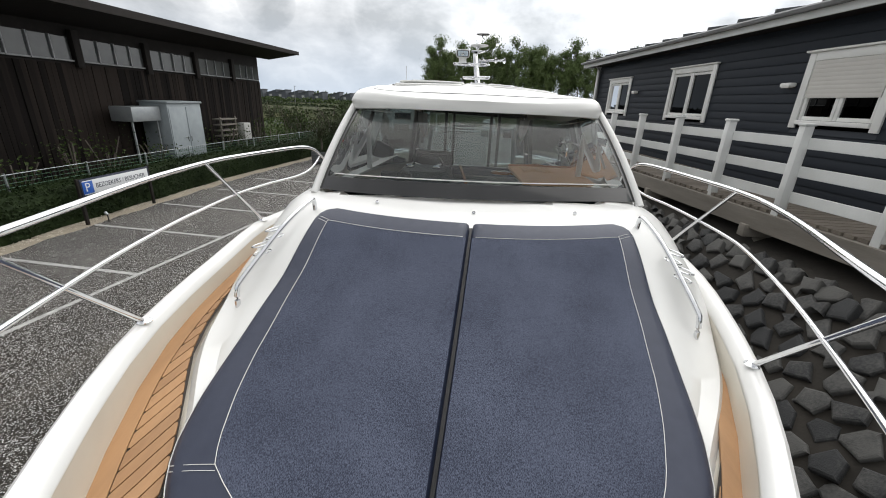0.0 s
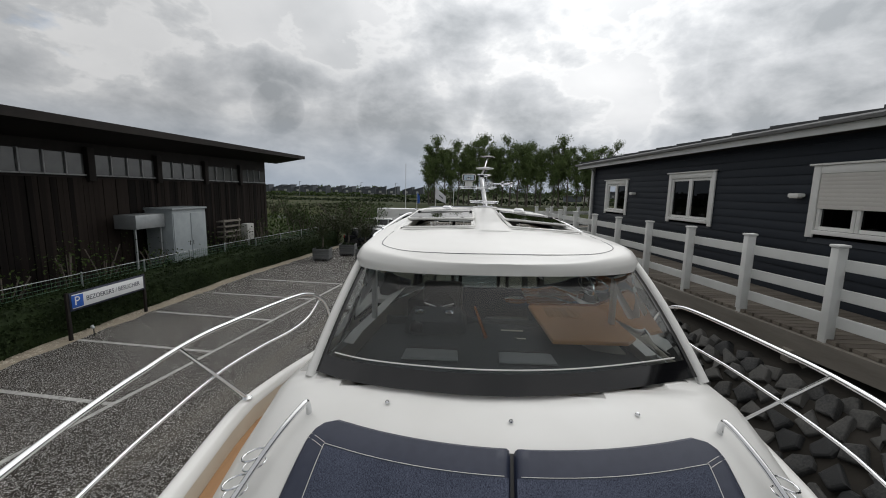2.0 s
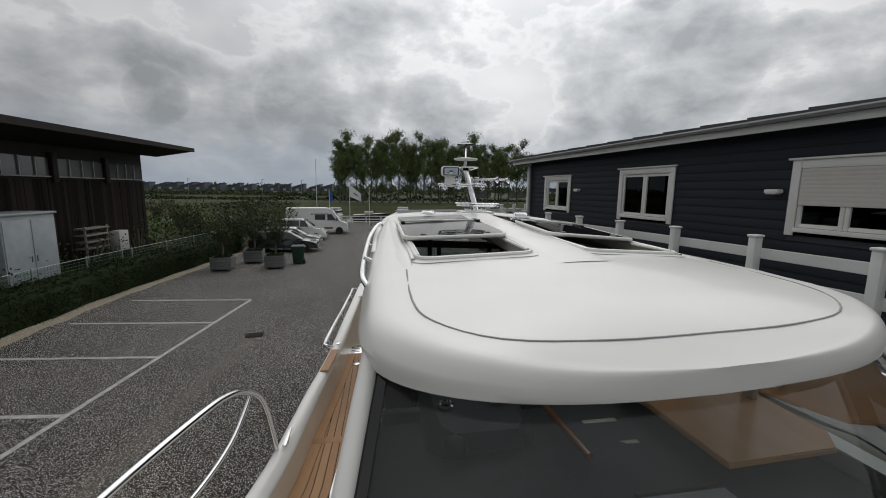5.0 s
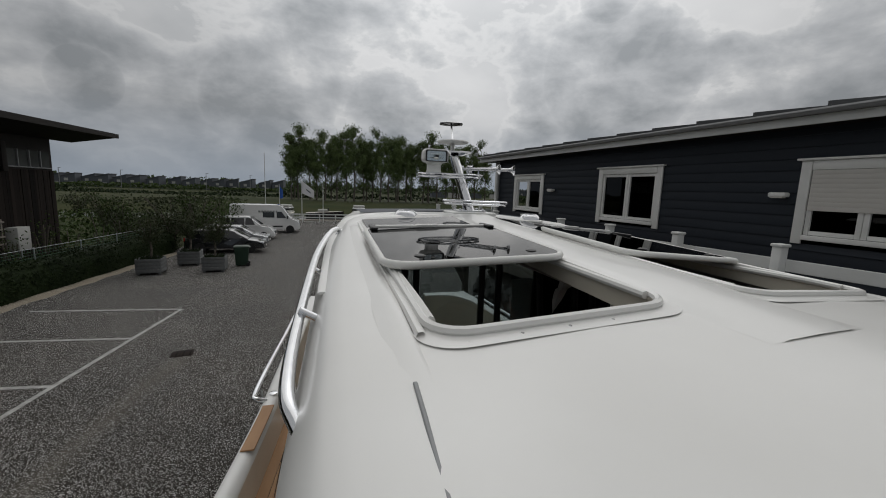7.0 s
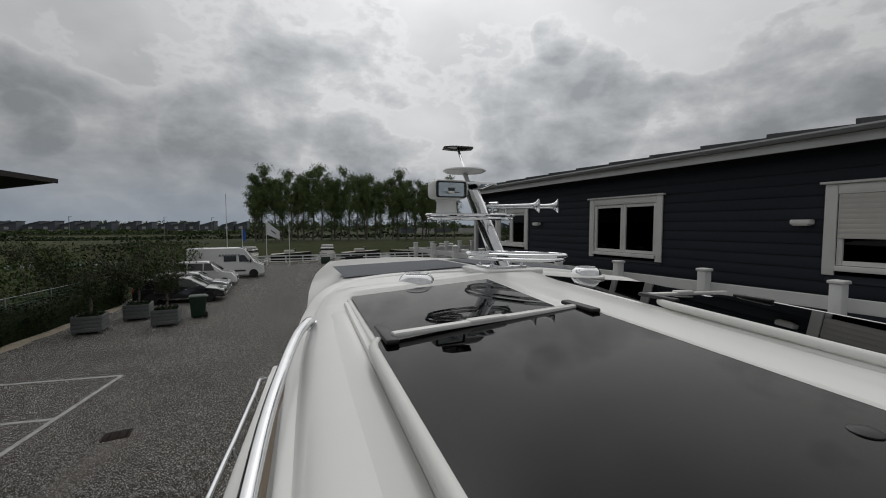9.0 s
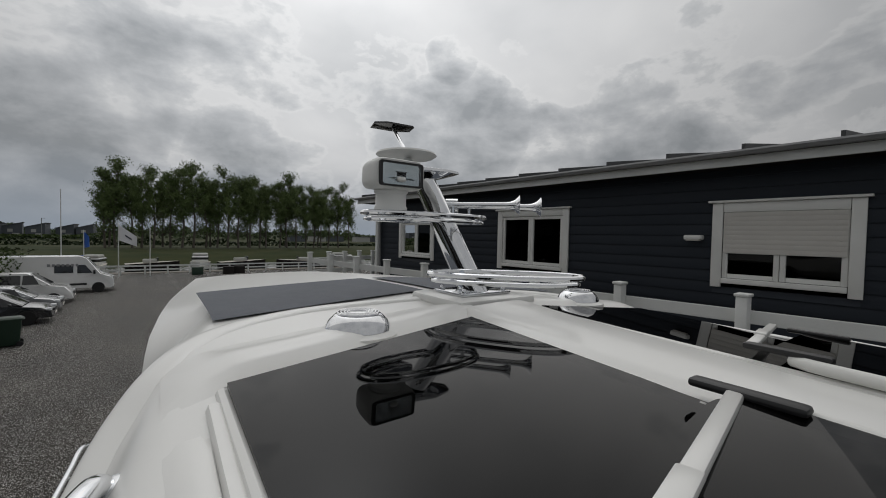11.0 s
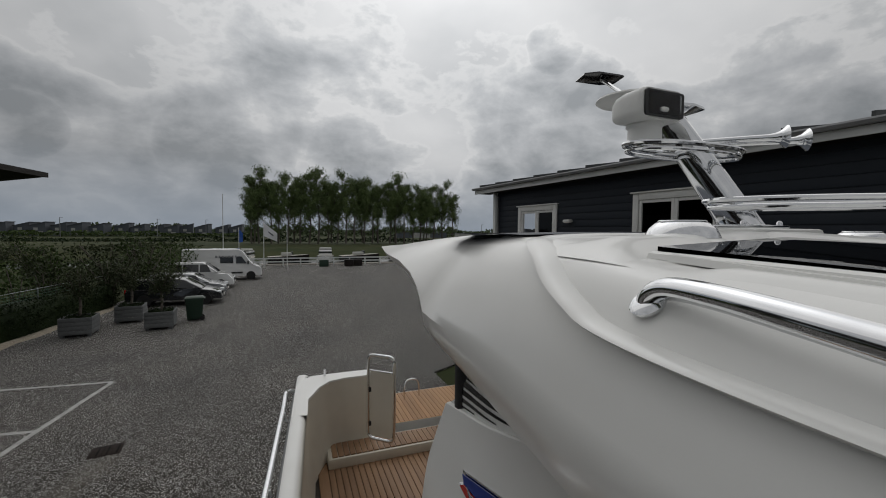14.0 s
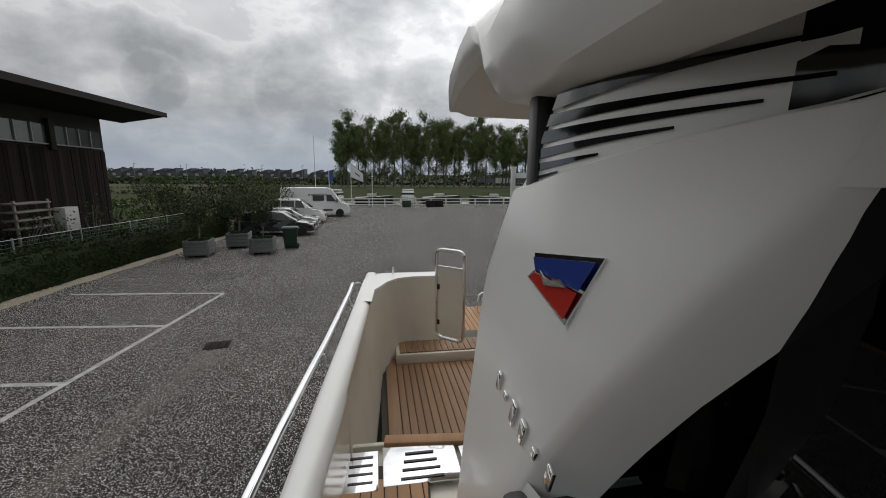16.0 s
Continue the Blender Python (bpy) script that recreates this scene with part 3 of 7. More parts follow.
# hull with rounded gunwale and inner bulwark
secs = []
for i in range(49):
    y = 1.25 + (12.55 - 1.25) * i / 48
    g, z, d = gun(y), gun_z(y), deck_z(y)
    flare = 0.12 + 0.25 * max(0, (5 - y) / 4.3)
    half = [(max(g - gi(y), 0.02), d - 0.02), (max(g - gi(y) + 0.005, 0.03), z - 0.05), (max(g - gi(y) + 0.03, 0.03), z - 0.012), (max(g - gi(y) + 0.06, 0.03), z), (max(g - 0.02, 0.04), z), (g, z - 0.015), (g + 0.004, z - 0.05),
            (g - 0.03, z - 0.16), (g - flare * 0.5, z - 0.75), (g - flare, z - 1.2), (max(g - flare - 0.1, 0.02) * 0.95, 1.25), (max(g * 0.6 - 0.05, 0.01), 0.85), (0.0, 0.6)]
    secs.append([(-x, y, zz) for x, zz in half] + [(x, y, zz) for x, zz in half[-2::-1]])
part("hull", loft(secs), M["gel"], boat, "glossy white hull with a rounded gunwale")
for sx in (-1, 1):
    P = [(sx * (gun(y) + 0.012), y, gun_z(y) - 0.17) for y in np.linspace(1.5, 12.5, 40)]
    part("rubbing_strake", tube(P, 0.028, 8), M["greyplastic"], boat, "grey rubbing strake along the hull")
    secs = []
    for y in np.linspace(2.3, 12.2, 34):
        a, b, z = gun(y) - gi(y) - 0.005, gun(y) - gi(y), deck_z(y)
        secs.append([(sx * a, y, z), (sx * (a + 0.004), y, gun_z(y) - 0.05)])
    part("bulwark_lining", loft(secs), M["gel2"], boat, "cream inner face of the bulwark")

secs = [[(s * w, y, z) for s, w, z in ((-1, 0.09, 1.0), (-1, 0.08, 0.06), (-1, 0.05, 0.0), (1, 0.05, 0.0), (1, 0.08, 0.06), (1, 0.09, 1.0))] for y in np.linspace(2.6, 12.0, 8)]
part("keel", loft(secs, caps=True), M["gel2"], boat, "long keel that stands on the ground")

# deck base sheet under the teak
bm = loft([[(-gun(y) + gi(y), y, deck_z(y) - 0.02), (gun(y) - gi(y), y, deck_z(y) - 0.02)] for y in np.linspace(1.5, 10.15, 30)])
part("deck", bm, M["gel2"], boat, "cream non-slip deck")

# teak side decks: planks that follow the gunwale
for sx in (-1, 1):
    outer = lambda y: gun(y) - gi(y) - 0.085
    yy = np.concatenate([np.linspace(2.6, 5.0, 240)[:-1], np.linspace(5.0, 9.9, 90)])
    part("margin_board", loft([[(sx * (outer(y) + 0.08), y, deck_z(y) - 0.01), (sx * (outer(y) + 0.08), y, deck_z(y) + 0.012), (sx * (outer(y) + 0.005), y, deck_z(y) + 0.012), (sx * (outer(y) + 0.005), y, deck_z(y) - 0.01)] for y in yy]), M["teak"], boat)
    for k in range(-9, 19):
        runs, ok = [], []
        for y in yy:
            x0 = 0.75 + 0.056 * k + 0.2 * max(0, 4.9 - y)
            inn, out = max(x0, coach_x(y) + 0.02 + sx * off_centre(y)), min(x0 + 0.050, outer(y))
            if out - inn > 0.003:
                ok.append((y, out, inn))
            elif ok:
                runs.append(ok)
                ok = []
        for ok in runs + [ok]:
            if len(ok) >= 3:
                part("teak_plank", loft([[(sx * o, y, deck_z(y) - 0.01), (sx * o, y, deck_z(y) + 0.012), (sx * i, y, deck_z(y) + 0.012), (sx * i, y, deck_z(y) - 0.01)] for y, o, i in ok]), M["teak"], boat)
    secs = [[(sx * (gun(y) - gi(y) - 0.02), y, deck_z(y) + 0.004), (sx * (coach_x(y) + 0.01 + sx * off_centre(y)), y, deck_z(y) + 0.004)] for y in np.linspace(2.5, 10, 30)]
    part("caulking", loft(secs), M["teakdark"], boat, "black caulking between the planks")

foot_y = interp([(-1.25, 5.45), (-1.17, 5.40), (-0.85, 5.22), (-0.4, 5.12), (0, 5.105), (0.4, 5.18), (0.85, 5.35), (1.25, 5.56)])
# coachroof with crowned top and rounded shoulders
secs = []
for y in np.linspace(2.02, 5.75, 76):
    w, d = coach_x(y), deck_z(y)
    k3 = float(np.interp(y, [3.4, 4.5], [0.2, 0.40]))
    zt = [coach(x, y) for x in (0, w * 0.35, w * 0.62, w - k3)]
    e = max(coach(w - k3 * 0.6, y), d + 0.02) - 0.02
    row = [(0, zt[0]), (w * 0.35, zt[1]), (w * 0.62, zt[2]), (max(w - k3, 0.05), max(zt[3], d + 0.03)), (w - k3 * 0.62, e + 0.02), (w - k3 * 0.42, e - 0.04), (w - k3 * 0.14, (e + d) / 2), (w, d - 0.02)]
    row = [(-x, y, z) for x, z in row[::-1]] + [(x, y, z) for x, z in row[1:]]
    secs.append([(x, yy, z - 0.32 * min(max((yy - foot_y(x)) / 0.10, 0), 1) * (abs(x) < 1.25)) for x, yy, z in row])
part("coachroof", loft(secs), M["gel"], boat, "glossy white crowned coachroof")

# cabin sides under the side windows and aft fin panels
def fin_x(y, z):
    """Half-width of the aft fin, with its shallow pressed step."""
    x = 0.877 + 0.030 * min(1, max(3.62 - z, 0) / 0.15) + 0.10 * (max(3.6 - z, 0) / 1.4) ** 1.3
    x -= min(0.10, 0.08 * (max(9.0 - y, 0) / 0.35) ** 2)
    line = 3.37 + 0.08 * (y - 8.65)
    k = min(max((line - z) / 0.1 + 0.5, 0), 1)
    return x + 0.012 * k * k * (3 - 2 * k) - 0.012


def side_x(y, z):
    """Half-width of the deckhouse side."""
    lo, hi = coach_x(y), min(roof_w(max(y, 5.9)) - 0.07, 1.0)
    t = min(max((z - deck_z(y)) / (3.85 - deck_z(y)), 0), 1)
    base = lo + (hi - lo) * t ** 0.8
    k = min(max((y - 8.0) / 0.65, 0), 1)
    return base + (fin_x(y, z) - base) * k * k * (3 - 2 * k)


sill = interp([(5.3, 3.28), (6.5, 3.26), (7.4, 3.22), (8.2, 3.12), (8.7, 3.07), (9.0, 3.05)])
for sx in (-1, 1):
    secs = []
    for y in np.linspace(5.3, 8.95, 26):
        z0 = deck_z(y) - 0.02
        z1 = sill(y)
        zs = [z0 + (z1 - z0) * k / 8 for k in range(9)]
        secs.append([(sx * (side_x(y, z) - 0.004 * (y > 8.6)), y, z) for z in zs])
    part("cabin_side", loft(secs), M["gel"], boat, "white cabin side below the windows")

# side glazing, one long dark pane a side that runs inboard towards the fin
glass_plan = smoothed([(5.3, 1.6), (6.6, 1.25), (7.0, 1.04), (7.6, 0.925), (8.2, 0.815), (8.7, 0.715), (9.0, 0.66)], 0.12)


def glass_x(y, z):
    return min(side_x(y, z) - 0.035 * min(max((y - 7.8) / 0.6, 0), 1), glass_plan(y) + 0.06 * (3.6 - z))


for sx in (-1, 1):
    secs = []
    for y in np.linspace(5.42, 8.9, 24):
        z0 = sill(y)
        z1 = roof_l(y) + 0.03
        if y < 6.05:
            z1 = z0 + (z1 - z0) * (y - 5.40) / 0.65
        secs.append([(sx * glass_x(y, z0 + (z1 - z0) * k / 4), y, z0 + (z1 - z0) * k / 4) for k in range(5)])
    ob = part("side_window", loft(secs), M["pane" if sx > 0 else "dark"], boat, "tinted side window of the deckhouse")
    ob.visible_shadow = False
    P = [(sx * (side_x(y, sill(y)) + 0.004), y, sill(y)) for y in np.linspace(5.42, 8.5, 14)]
    part("window_sill", loft([[(sx * (side_x(y, sill(y)) + 0.002), y, sill(y) - 0.004), (sx * (glass_x(y, sill(y)) - 0.02), y, sill(y) + 0.004)] for y in np.linspace(6.4, 8.88, 16)]), M["blackgloss"], boat, "black sill under the side window")
    part("window_trim", tube(P, 0.012, 8), M["chrome"], boat, "thin polished trim under the side window")

# windscreen: base curve, top curve, glass, print, frame
ws_base = smooth_path([(-1.17, 5.34, 3.32), (-0.85, 5.16, 3.345), (-0.4, 5.06, 3.36), (0, 5.045, 3.365), (0.4, 5.12, 3.36), (0.85, 5.29, 3.345), (1.25, 5.50, 3.315)], 5)
ws_top = smooth_path([(-1.01, 5.97, 3.93), (-0.7, 5.80, 3.95), (-0.35, 5.73, 3.96), (0, 5.73, 3.965), (0.35, 5.77, 3.96), (0.7, 5.89, 3.95), (1.02, 6.09, 3.93)], 5)


def ws_pt(i, t):
    a, b = ws_base[i], ws_top[i]
    bulge = 0.035 * 4 * t * (1 - t)
    return a + (b - a) * t + Vector((0, -bulge * 0.6, bulge * 0.8))


N = len(ws_base)
ob = part("windscreen", loft([[ws_pt(i, t) for t in np.linspace(0.06, 1.0, 9)] for i in range(1, N - 1)]), M["ws"], boat, "large clear curved windscreen with sky reflections")
ob.visible_shadow = False
part("windscreen_band", loft([[ws_pt(i, t) + Vector((0, -0.004, 0.004)) for t in (-0.02, 0.02, 0.06, 0.105)] for i in range(N)]), M["blackgloss"], boat, "black printed band at the foot of the windscreen")
for s in (0, 1):
    idx = range(0, 3) if s == 0 else range(N - 3, N)
    part("windscreen_edge", loft([[ws_pt(i, t) + Vector((0, -0.004, 0.004)) for t in np.linspace(0, 1, 9)] for i in list(idx)[0 if s == 0 else 1:][:2]]), M["blackgloss"], boat, "black side edge of the windscreen")
    i0 = 0 if s == 0 else N - 1
    sx = -1 if s == 0 else 1
    P = [ws_pt(i0, t) + Vector((sx * 0.02, 0.0, 0.0)) for t in np.linspace(-0.06, 1.0, 12)]
    part("pillar", tube(P, 0.032, 10, squash=1.0), M["gel"], boat, "white windscreen pillar")
P = [ws_pt(i, 0.13) + Vector((0, -0.006, 0.006)) for i in range(2, N - 2)]
part("wiper_trim", tube(P, 0.0045, 6), M["whitepaint"], boat, "pale line along the windscreen print")
for x, y in ((-0.65, 4.985), (0, 4.87), (0.665, 4.985)):
    part("washer_nozzle", lathe([(0.012, 0), (0.013, 0.008), (0.008, 0.016)], 12, m=Matrix.Translation((x, y, coach(x, y) + 0.0))), M["chrome"], boat)

# hardtop with two hatch openings
HX0, HX1, HY0, HY1 = 0.165, 0.82, 6.69, 8.50


def hatch_outline(i, ya, yb, r0=0.09, r1=0.03):
    """Rounded ahead, sharp and swept aft."""
    a, b = HX0 + i, HX1 - i
    out = [(b - 0.0, yb - 0.13 * b), (a, yb - 0.13 * a)]
    for cx, t0 in ((a + r0, 180), (b - r0, 270)):
        for k in range(7):
            t = radians(t0 + 15 * k)
            out.append((cx + r0 * math.cos(t), ya + r0 + r0 * math.sin(t)))
    return out


def roof_top(x, y):
    return roof_z(y) - float(np.interp(y, [6.2, 6.9], [0.045, 0.012])) * (x / 0.9) ** 2


def tuck(y):
    """How far the lower edge of the hardtop turns in under its side."""
    return float(np.interp(y, [7.9, 8.5, 9.2, 9.4], [0.04, 0.065, 0.06, 0.05]))


def roof_section(y):
    w, zl = roof_w(y), roof_l(y)
    k = min(max((y - 8.6) / 0.9, 0), 1)
    k *= k * (3 - 2 * k)
    e = max(w - 0.15 - 0.14 * k, w * (0.6 - 0.15 * k))
    ze = roof_top(e, y)
    h = ze - zl
    low, p = 0.60 + 0.12 * k, 4.0 - 1.9 * min(max((y - 7.2) / 0.9, 0), 1) - 0.5 * k
    arc = [(e + (w - e) * q, ze - low * h * q ** p) for q in (0, 0.3, 0.52, 0.7, 0.84, 0.94, 1.0)]
    return arc + [(w - 0.2 * tuck(y), ze - (low + 0.45 * (1 - low)) * h), (w - tuck(y) * min(h / 0.3, 1), zl), (w - (tuck(y) + 0.03) * min(h / 0.3, 1), zl - 0.010 * min(h / 0.3, 1)), (w - (tuck(y) + 0.11) * min(h / 0.3, 1), zl - 0.014 * min(h / 0.3, 1))]


def roof_surf(x, y):
    """Height of the hardtop skin, shoulders included."""
    sec = roof_section(y)
    x = abs(x)
    return roof_top(x, y) if x <= sec[0][0] else float(np.interp(x, [p[0] for p in sec[:7]], [p[1] for p in sec[:7]]))


ys = sorted(set([5.56 + 0.64 * (1 - math.cos(math.pi / 2 * k / 22)) for k in range(23)] + [ 6.35, 6.6, HY0, 7.0, 7.4, 7.8, 8.2, HY1, 8.75, 8.9, 9.1, 9.25, 9.38, 9.42, 9.48, 9.6, 9.9, 10.3, 10.6, 10.9, 11.1, 11.2, 11.28]))
bm = bmesh.new()
rows = []
for y in ys:
    sec = roof_section(y)
    e = sec[0][0]
    xs = [0, min(HX1, e * 0.93) * 0.08 if e < 0.86 else 0.07, HX0 if e > 0.3 else e * 0.3, 0.45 if e > 0.6 else e * 0.6, HX1 if e > 0.86 else e * 0.88]
    half = [(x, roof_top(x, y)) for x in xs] + sec
    rows.append([bm.verts.new((-x, SK(-x, y), z)) for x, z in half[::-1]] + [bm.verts.new((x, SK(x, y), z)) for x, z in half[1:]])
nh = len(rows[0])
mid = nh // 2
for a, b, y0, y1 in zip(rows, rows[1:], ys, ys[1:]):
    for j in range(nh - 1):
        hole = y0 >= HY0 - 1e-4 and y1 <= HY1 + 1e-4 and (mid - 4 <= j < mid - 2 or mid + 2 <= j < mid + 4)
        if not hole:
            bm.faces.new((a[j], a[j + 1], b[j + 1], b[j]))
bm.faces.new(rows[0])
part("hardtop", bm, M["gel"], boat, "glossy white hardtop with a rounded brow")
# underside
bm = bmesh.new()
rows = []
for y in ys:
    w, zl = roof_w(y) - tuck(y) * min((roof_top(0, y) - roof_l(y)) / 0.3, 1), roof_l(y)
    top = max(min(roof_top(0, y) - 0.06, 4.06), zl)
    t0 = min(max((y - 5.72) / 0.5, 0), 1)
    top = zl + (top - zl) * t0
    half = [(x, zl + (min(top, roof_top(x, y) - 0.05) - zl) * (1 if x < 0.5 else 0.9)) for x in (0, min(HX0, w * 0.2), 0.45 * min(w / 1.0, 1), min(HX1, w * 0.8))] + [(w * 0.92, zl + (top - zl) * 0.5), (w, zl)]
    rows.append([bm.verts.new((-x, SK(-x, y), z)) for x, z in half[::-1]] + [bm.verts.new((x, SK(x, y), z)) for x, z in half[1:]])
mid = len(rows[0]) // 2
for a, b, y0, y1 in zip(rows, rows[1:], ys, ys[1:]):
    for j in range(len(a) - 1):
        hole = y0 >= HY0 - 1e-4 and y1 <= HY1 + 1e-4 and (mid - 3 <= j < mid - 1 or mid + 1 <= j < mid + 3)
        if not hole:
            bm.faces.new((a[j], a[j + 1], b[j + 1], b[j]))
part("headliner", bm, M["gel2"], boat, "pale headliner under the hardtop")
# front lip crease line of the brow panel
P = [(-0.88, 6.56), (-0.89, 6.15), (-0.84, 5.93), (-0.66, 5.77), (-0.35, 5.70), (0, 5.685), (0.35, 5.70), (0.66, 5.77), (0.84, 5.93), (0.89, 6.15), (0.88, 6.56)]
P = smooth_path([(x, SK(x, y), roof_top(x, y) + 0.001) for x, y in P], 4)
part("roof_seam", tube(P, 0.004, 6, squash=0.6), M["greyplastic"], boat, "fine grey seam round the brow panel")
for sx in (-1, 1):
    # step that curves behind the hatch field and over the shoulder
    C = [(0.12, 8.93), (0.48, 8.92), (0.68, 8.86), (0.80, 8.77), (0.865, 8.67), (0.91, 8.58), (0.945, 8.50), (0.968, 8.42), (0.984, 8.34)]
    for y in (8.15, 7.8, 7.1):
        sec = roof_section(y)
        C.append((float(np.interp(-4.070, [-p[1] for p in sec[:7]], [p[0] for p in sec[:7]])), y))
    R = [0.03, 0.034, 0.034, 0.034, 0.034, 0.034, 0.033, 0.031, 0.028, 0.025, 0.022, 0.016]
    C = smooth_path([(sx * x, y + 0.1 * (sx > 0) * min(1, max(0, (y - 8.2) * 2)), roof_surf(x, y)) for x, y in C], 5)
    R = [float(np.interp(i / 5, range(12), R)) for i in range(len(C))]
    part("roof_moulding", tube(C, R, 10, squash=0.28), M["gel"], boat, "shallow styling step")

# hatches: coaming, fixed dark pane, raised sliding pane
for sx in (-1, 1):
    x0, x1 = HX0, HX1
    rim = hatch_outline(0.003, HY0, 8.625)
    bm = bmesh.new()
    top = [(sx * x, SK(sx * x, y), roof_top(x, y) + (0.012 if y < 8 else 0.0)) for x, y in rim]
    tube(top, 0.012, 8, bm, closed=True)
    part("hatch_coaming", bm, M["gel"], boat, "white raised rim of the roof hatch")
    cx, cy = (x0 + x1) / 2, 7.6
    wide = [(cx + (x - cx) * 1.10, cy + (y - cy) * 1.055) for x, y in rim[2:]]
    part("hatch_flange", loft([[(sx * x, SK(sx * x, y), roof_top(x, y) + h) for x, y in ring] for ring, h in ((rim[2:], 0.008), (wide, 0.003))]), M["gel"], boat)
    inner = rrect(x0 + 0.012, x1 - 0.012, HY0 + 0.012, HY1 - 0.012, 0.085)
    part("hatch_wall", loft([[(sx * x, SK(sx * x, y), roof_top(x, y) + 0.012) for x, y in inner + inner[:1]], [(sx * x, SK(sx * x, y), roof_top(x, y) - 0.06) for x, y in inner + inner[:1]]]), M["gel2"], boat)
    ob = part("fixed_pane", prism([(sx * x, SK(sx * x, y), roof_top(x, y) + 0.012) for x, y in hatch_outline(0.008, 7.60, 8.62, 0.02)], (0, 0, 0.008)), M["dark"], boat, "dark tinted fixed roof pane")
    s0, s1 = 7.16, 7.97
    zz = 0.046
    pl = rrect(x0 - 0.0, x1 + 0.025, s0, s1, 0.10)
    slide = part("sliding_pane", prism([(sx * x, SK(sx * x, y), roof_top(x, y) + zz) for x, y in pl], (0, 0, 0.008)), M["dark"], boat, "dark tinted sliding roof pane, half open")
    cut = max(range(len(pl)), key=lambda i: pl[i][1] + 0.001 * i)
    arc = [p for p in pl[cut:] + pl[:cut] if p[1] < s1 - 0.03]
    part("pane_frame", tube([(sx * x, SK(sx * x, y), roof_top(x, y) + zz - 0.002) for x, y in arc], 0.0135, 10), M["whitepaint"], slide, "white rounded frame of the sliding pane")
    bar_y = SK(sx * 0.48, s1) + (0.06 if sx > 0 else -0.045)
    bar = part("pane_bar", box((sx * (x0 + x1) / 2, bar_y, roof_top(0.45, s1) + zz + 0.010), (x1 - x0 - 0.03, 0.024, 0.014), 0.005, rot=Matrix.Rotation(0.2, 4, "Z")), M["gel"], slide, "pale trim bar across the pane edge")
    part("bar_handle", box((sx * (x0 + x1) / 2 - 0.04, bar_y - 0.008, roof_top(0.45, s1) + zz + 0.014), (0.12, 0.028, 0.012), 0.005, rot=Matrix.Rotation(0.2, 4, "Z")), M["gel"], bar)
    for x in (x0 + 0.12, x1 - 0.1):
        part("pane_knob", lathe([(0.02, 0), (0.02, 0.004), (0.012, 0.008)], 14, m=Matrix.Translation((sx * x, SK(sx * x, s0) + 0.09, roof_top(x, s0) + zz + 0.008))), M["black"], slide, "black latch knob")
    for x in (x0 + 0.02, x1 - 0.015):
        part("slide_rail", tube([(sx * x, SK(sx * x, y), roof_top(x, y) + 0.012) for y in np.linspace(HY0 + 0.08, 8.0, 12)], 0.012, 8), M["whitepaint"], boat, "white slide rail")
        part("end_block", box((sx * x, SK(sx * x, s1) - 0.03, roof_top(x, s1) + zz + 0.010), (0.032, 0.15, 0.014), 0.006), M["black"], slide, "black plastic end block")
    for k in range(7):
        x = x1 - 0.004
        y = HY0 + 0.12 + 0.14 * k
        part("rim_screw", lathe([(0.005, 0), (0.004, 0.0025)], 8, m=Matrix.Translation((sx * (x + 0.025), SK(sx * x, y), roof_top(x, y) + 0.002))), M["chrome"], boat)
for k in range(6):
    part("rim_screw", lathe([(0.005, 0), (0.004, 0.0025)], 8, m=Matrix.Translation((-0.75 + 0.12 * k, SK(-0.75 + 0.12 * k, HY0) - 0.025, roof_top(0.75 - 0.12 * k, HY0) + 0.001))), M["chrome"], boat)

# raised beam between the hatches, ridge behind them and rounded coamings beside them
def on_roof(x, y, dz):
    return (x, SK(x, y), roof_surf(x, y) + dz)


secs = []
for y in np.linspace(6.45, 8.66, 24):
    r = 0.026 * min(1, max(0, (y - 6.45) / 0.5))
    secs.append([on_roof(x, y, dz) for x, dz in ((-0.168, 0.0), (-0.158, r * 0.25), (-0.135, r), (-0.11, r + 0.003), (0, r + 0.004), (0.11, r + 0.003), (0.135, r), (0.158, r * 0.25), (0.168, 0.0))])
part("roof_beam", loft(secs), M["gel"], boat, "raised white beam between the roof hatches")
for sx in (-1, 1):
    secs = []
    for i in range(31):
        x = 0.10 + 0.80 * i / 30
        r = 0.026 * min(1, (0.905 - x) / 0.12)
        f = 8.645 - 0.13 * x - 0.35 * max(0, x - 0.80)
        secs.append([on_roof(sx * x, f + dy, r * k) for dy, k in ((-0.012, -0.2), (0.0, 0.05), (0.03, 0.85), (0.045, 1.0), (0.08, 1.02), (0.12, 0.75), (0.17, 0.3), (0.22, -0.1))])
    part("roof_ridge", loft(secs), M["gel"], boat, "raised white ridge behind the roof hatch")
    secs = []
    for i, y in enumerate(np.linspace(6.5, 8.425, 30)):
        u = i / 29
        g = math.sqrt(max(0.0, 1 - max(0, (u - 0.955) / 0.045) ** 2)) * min(1, u / 0.25 + 0.02)
        secs.append([on_roof(sx * (0.868 + dx), y, dz * g - 0.002) for dx, dz in ((-0.022, 0.0), (-0.020, 0.008), (-0.012, 0.013), (0.004, 0.013), (0.02, 0.008), (0.045, 0.0))])
    part("hatch_shoulder", loft(secs), M["gel"], boat, "rounded white coaming beside the roof hatch")
    secs = [[on_roof(sx * x, y, dz) for x, dz in ((0.826, 0.010), (0.830, 0.013), (0.842, 0.013), (0.846, 0.003))] for y in np.linspace(6.72, 8.47, 12)]
    part("track_strip", loft(secs), M["gel"], boat, "narrow white track strip beside the pane")

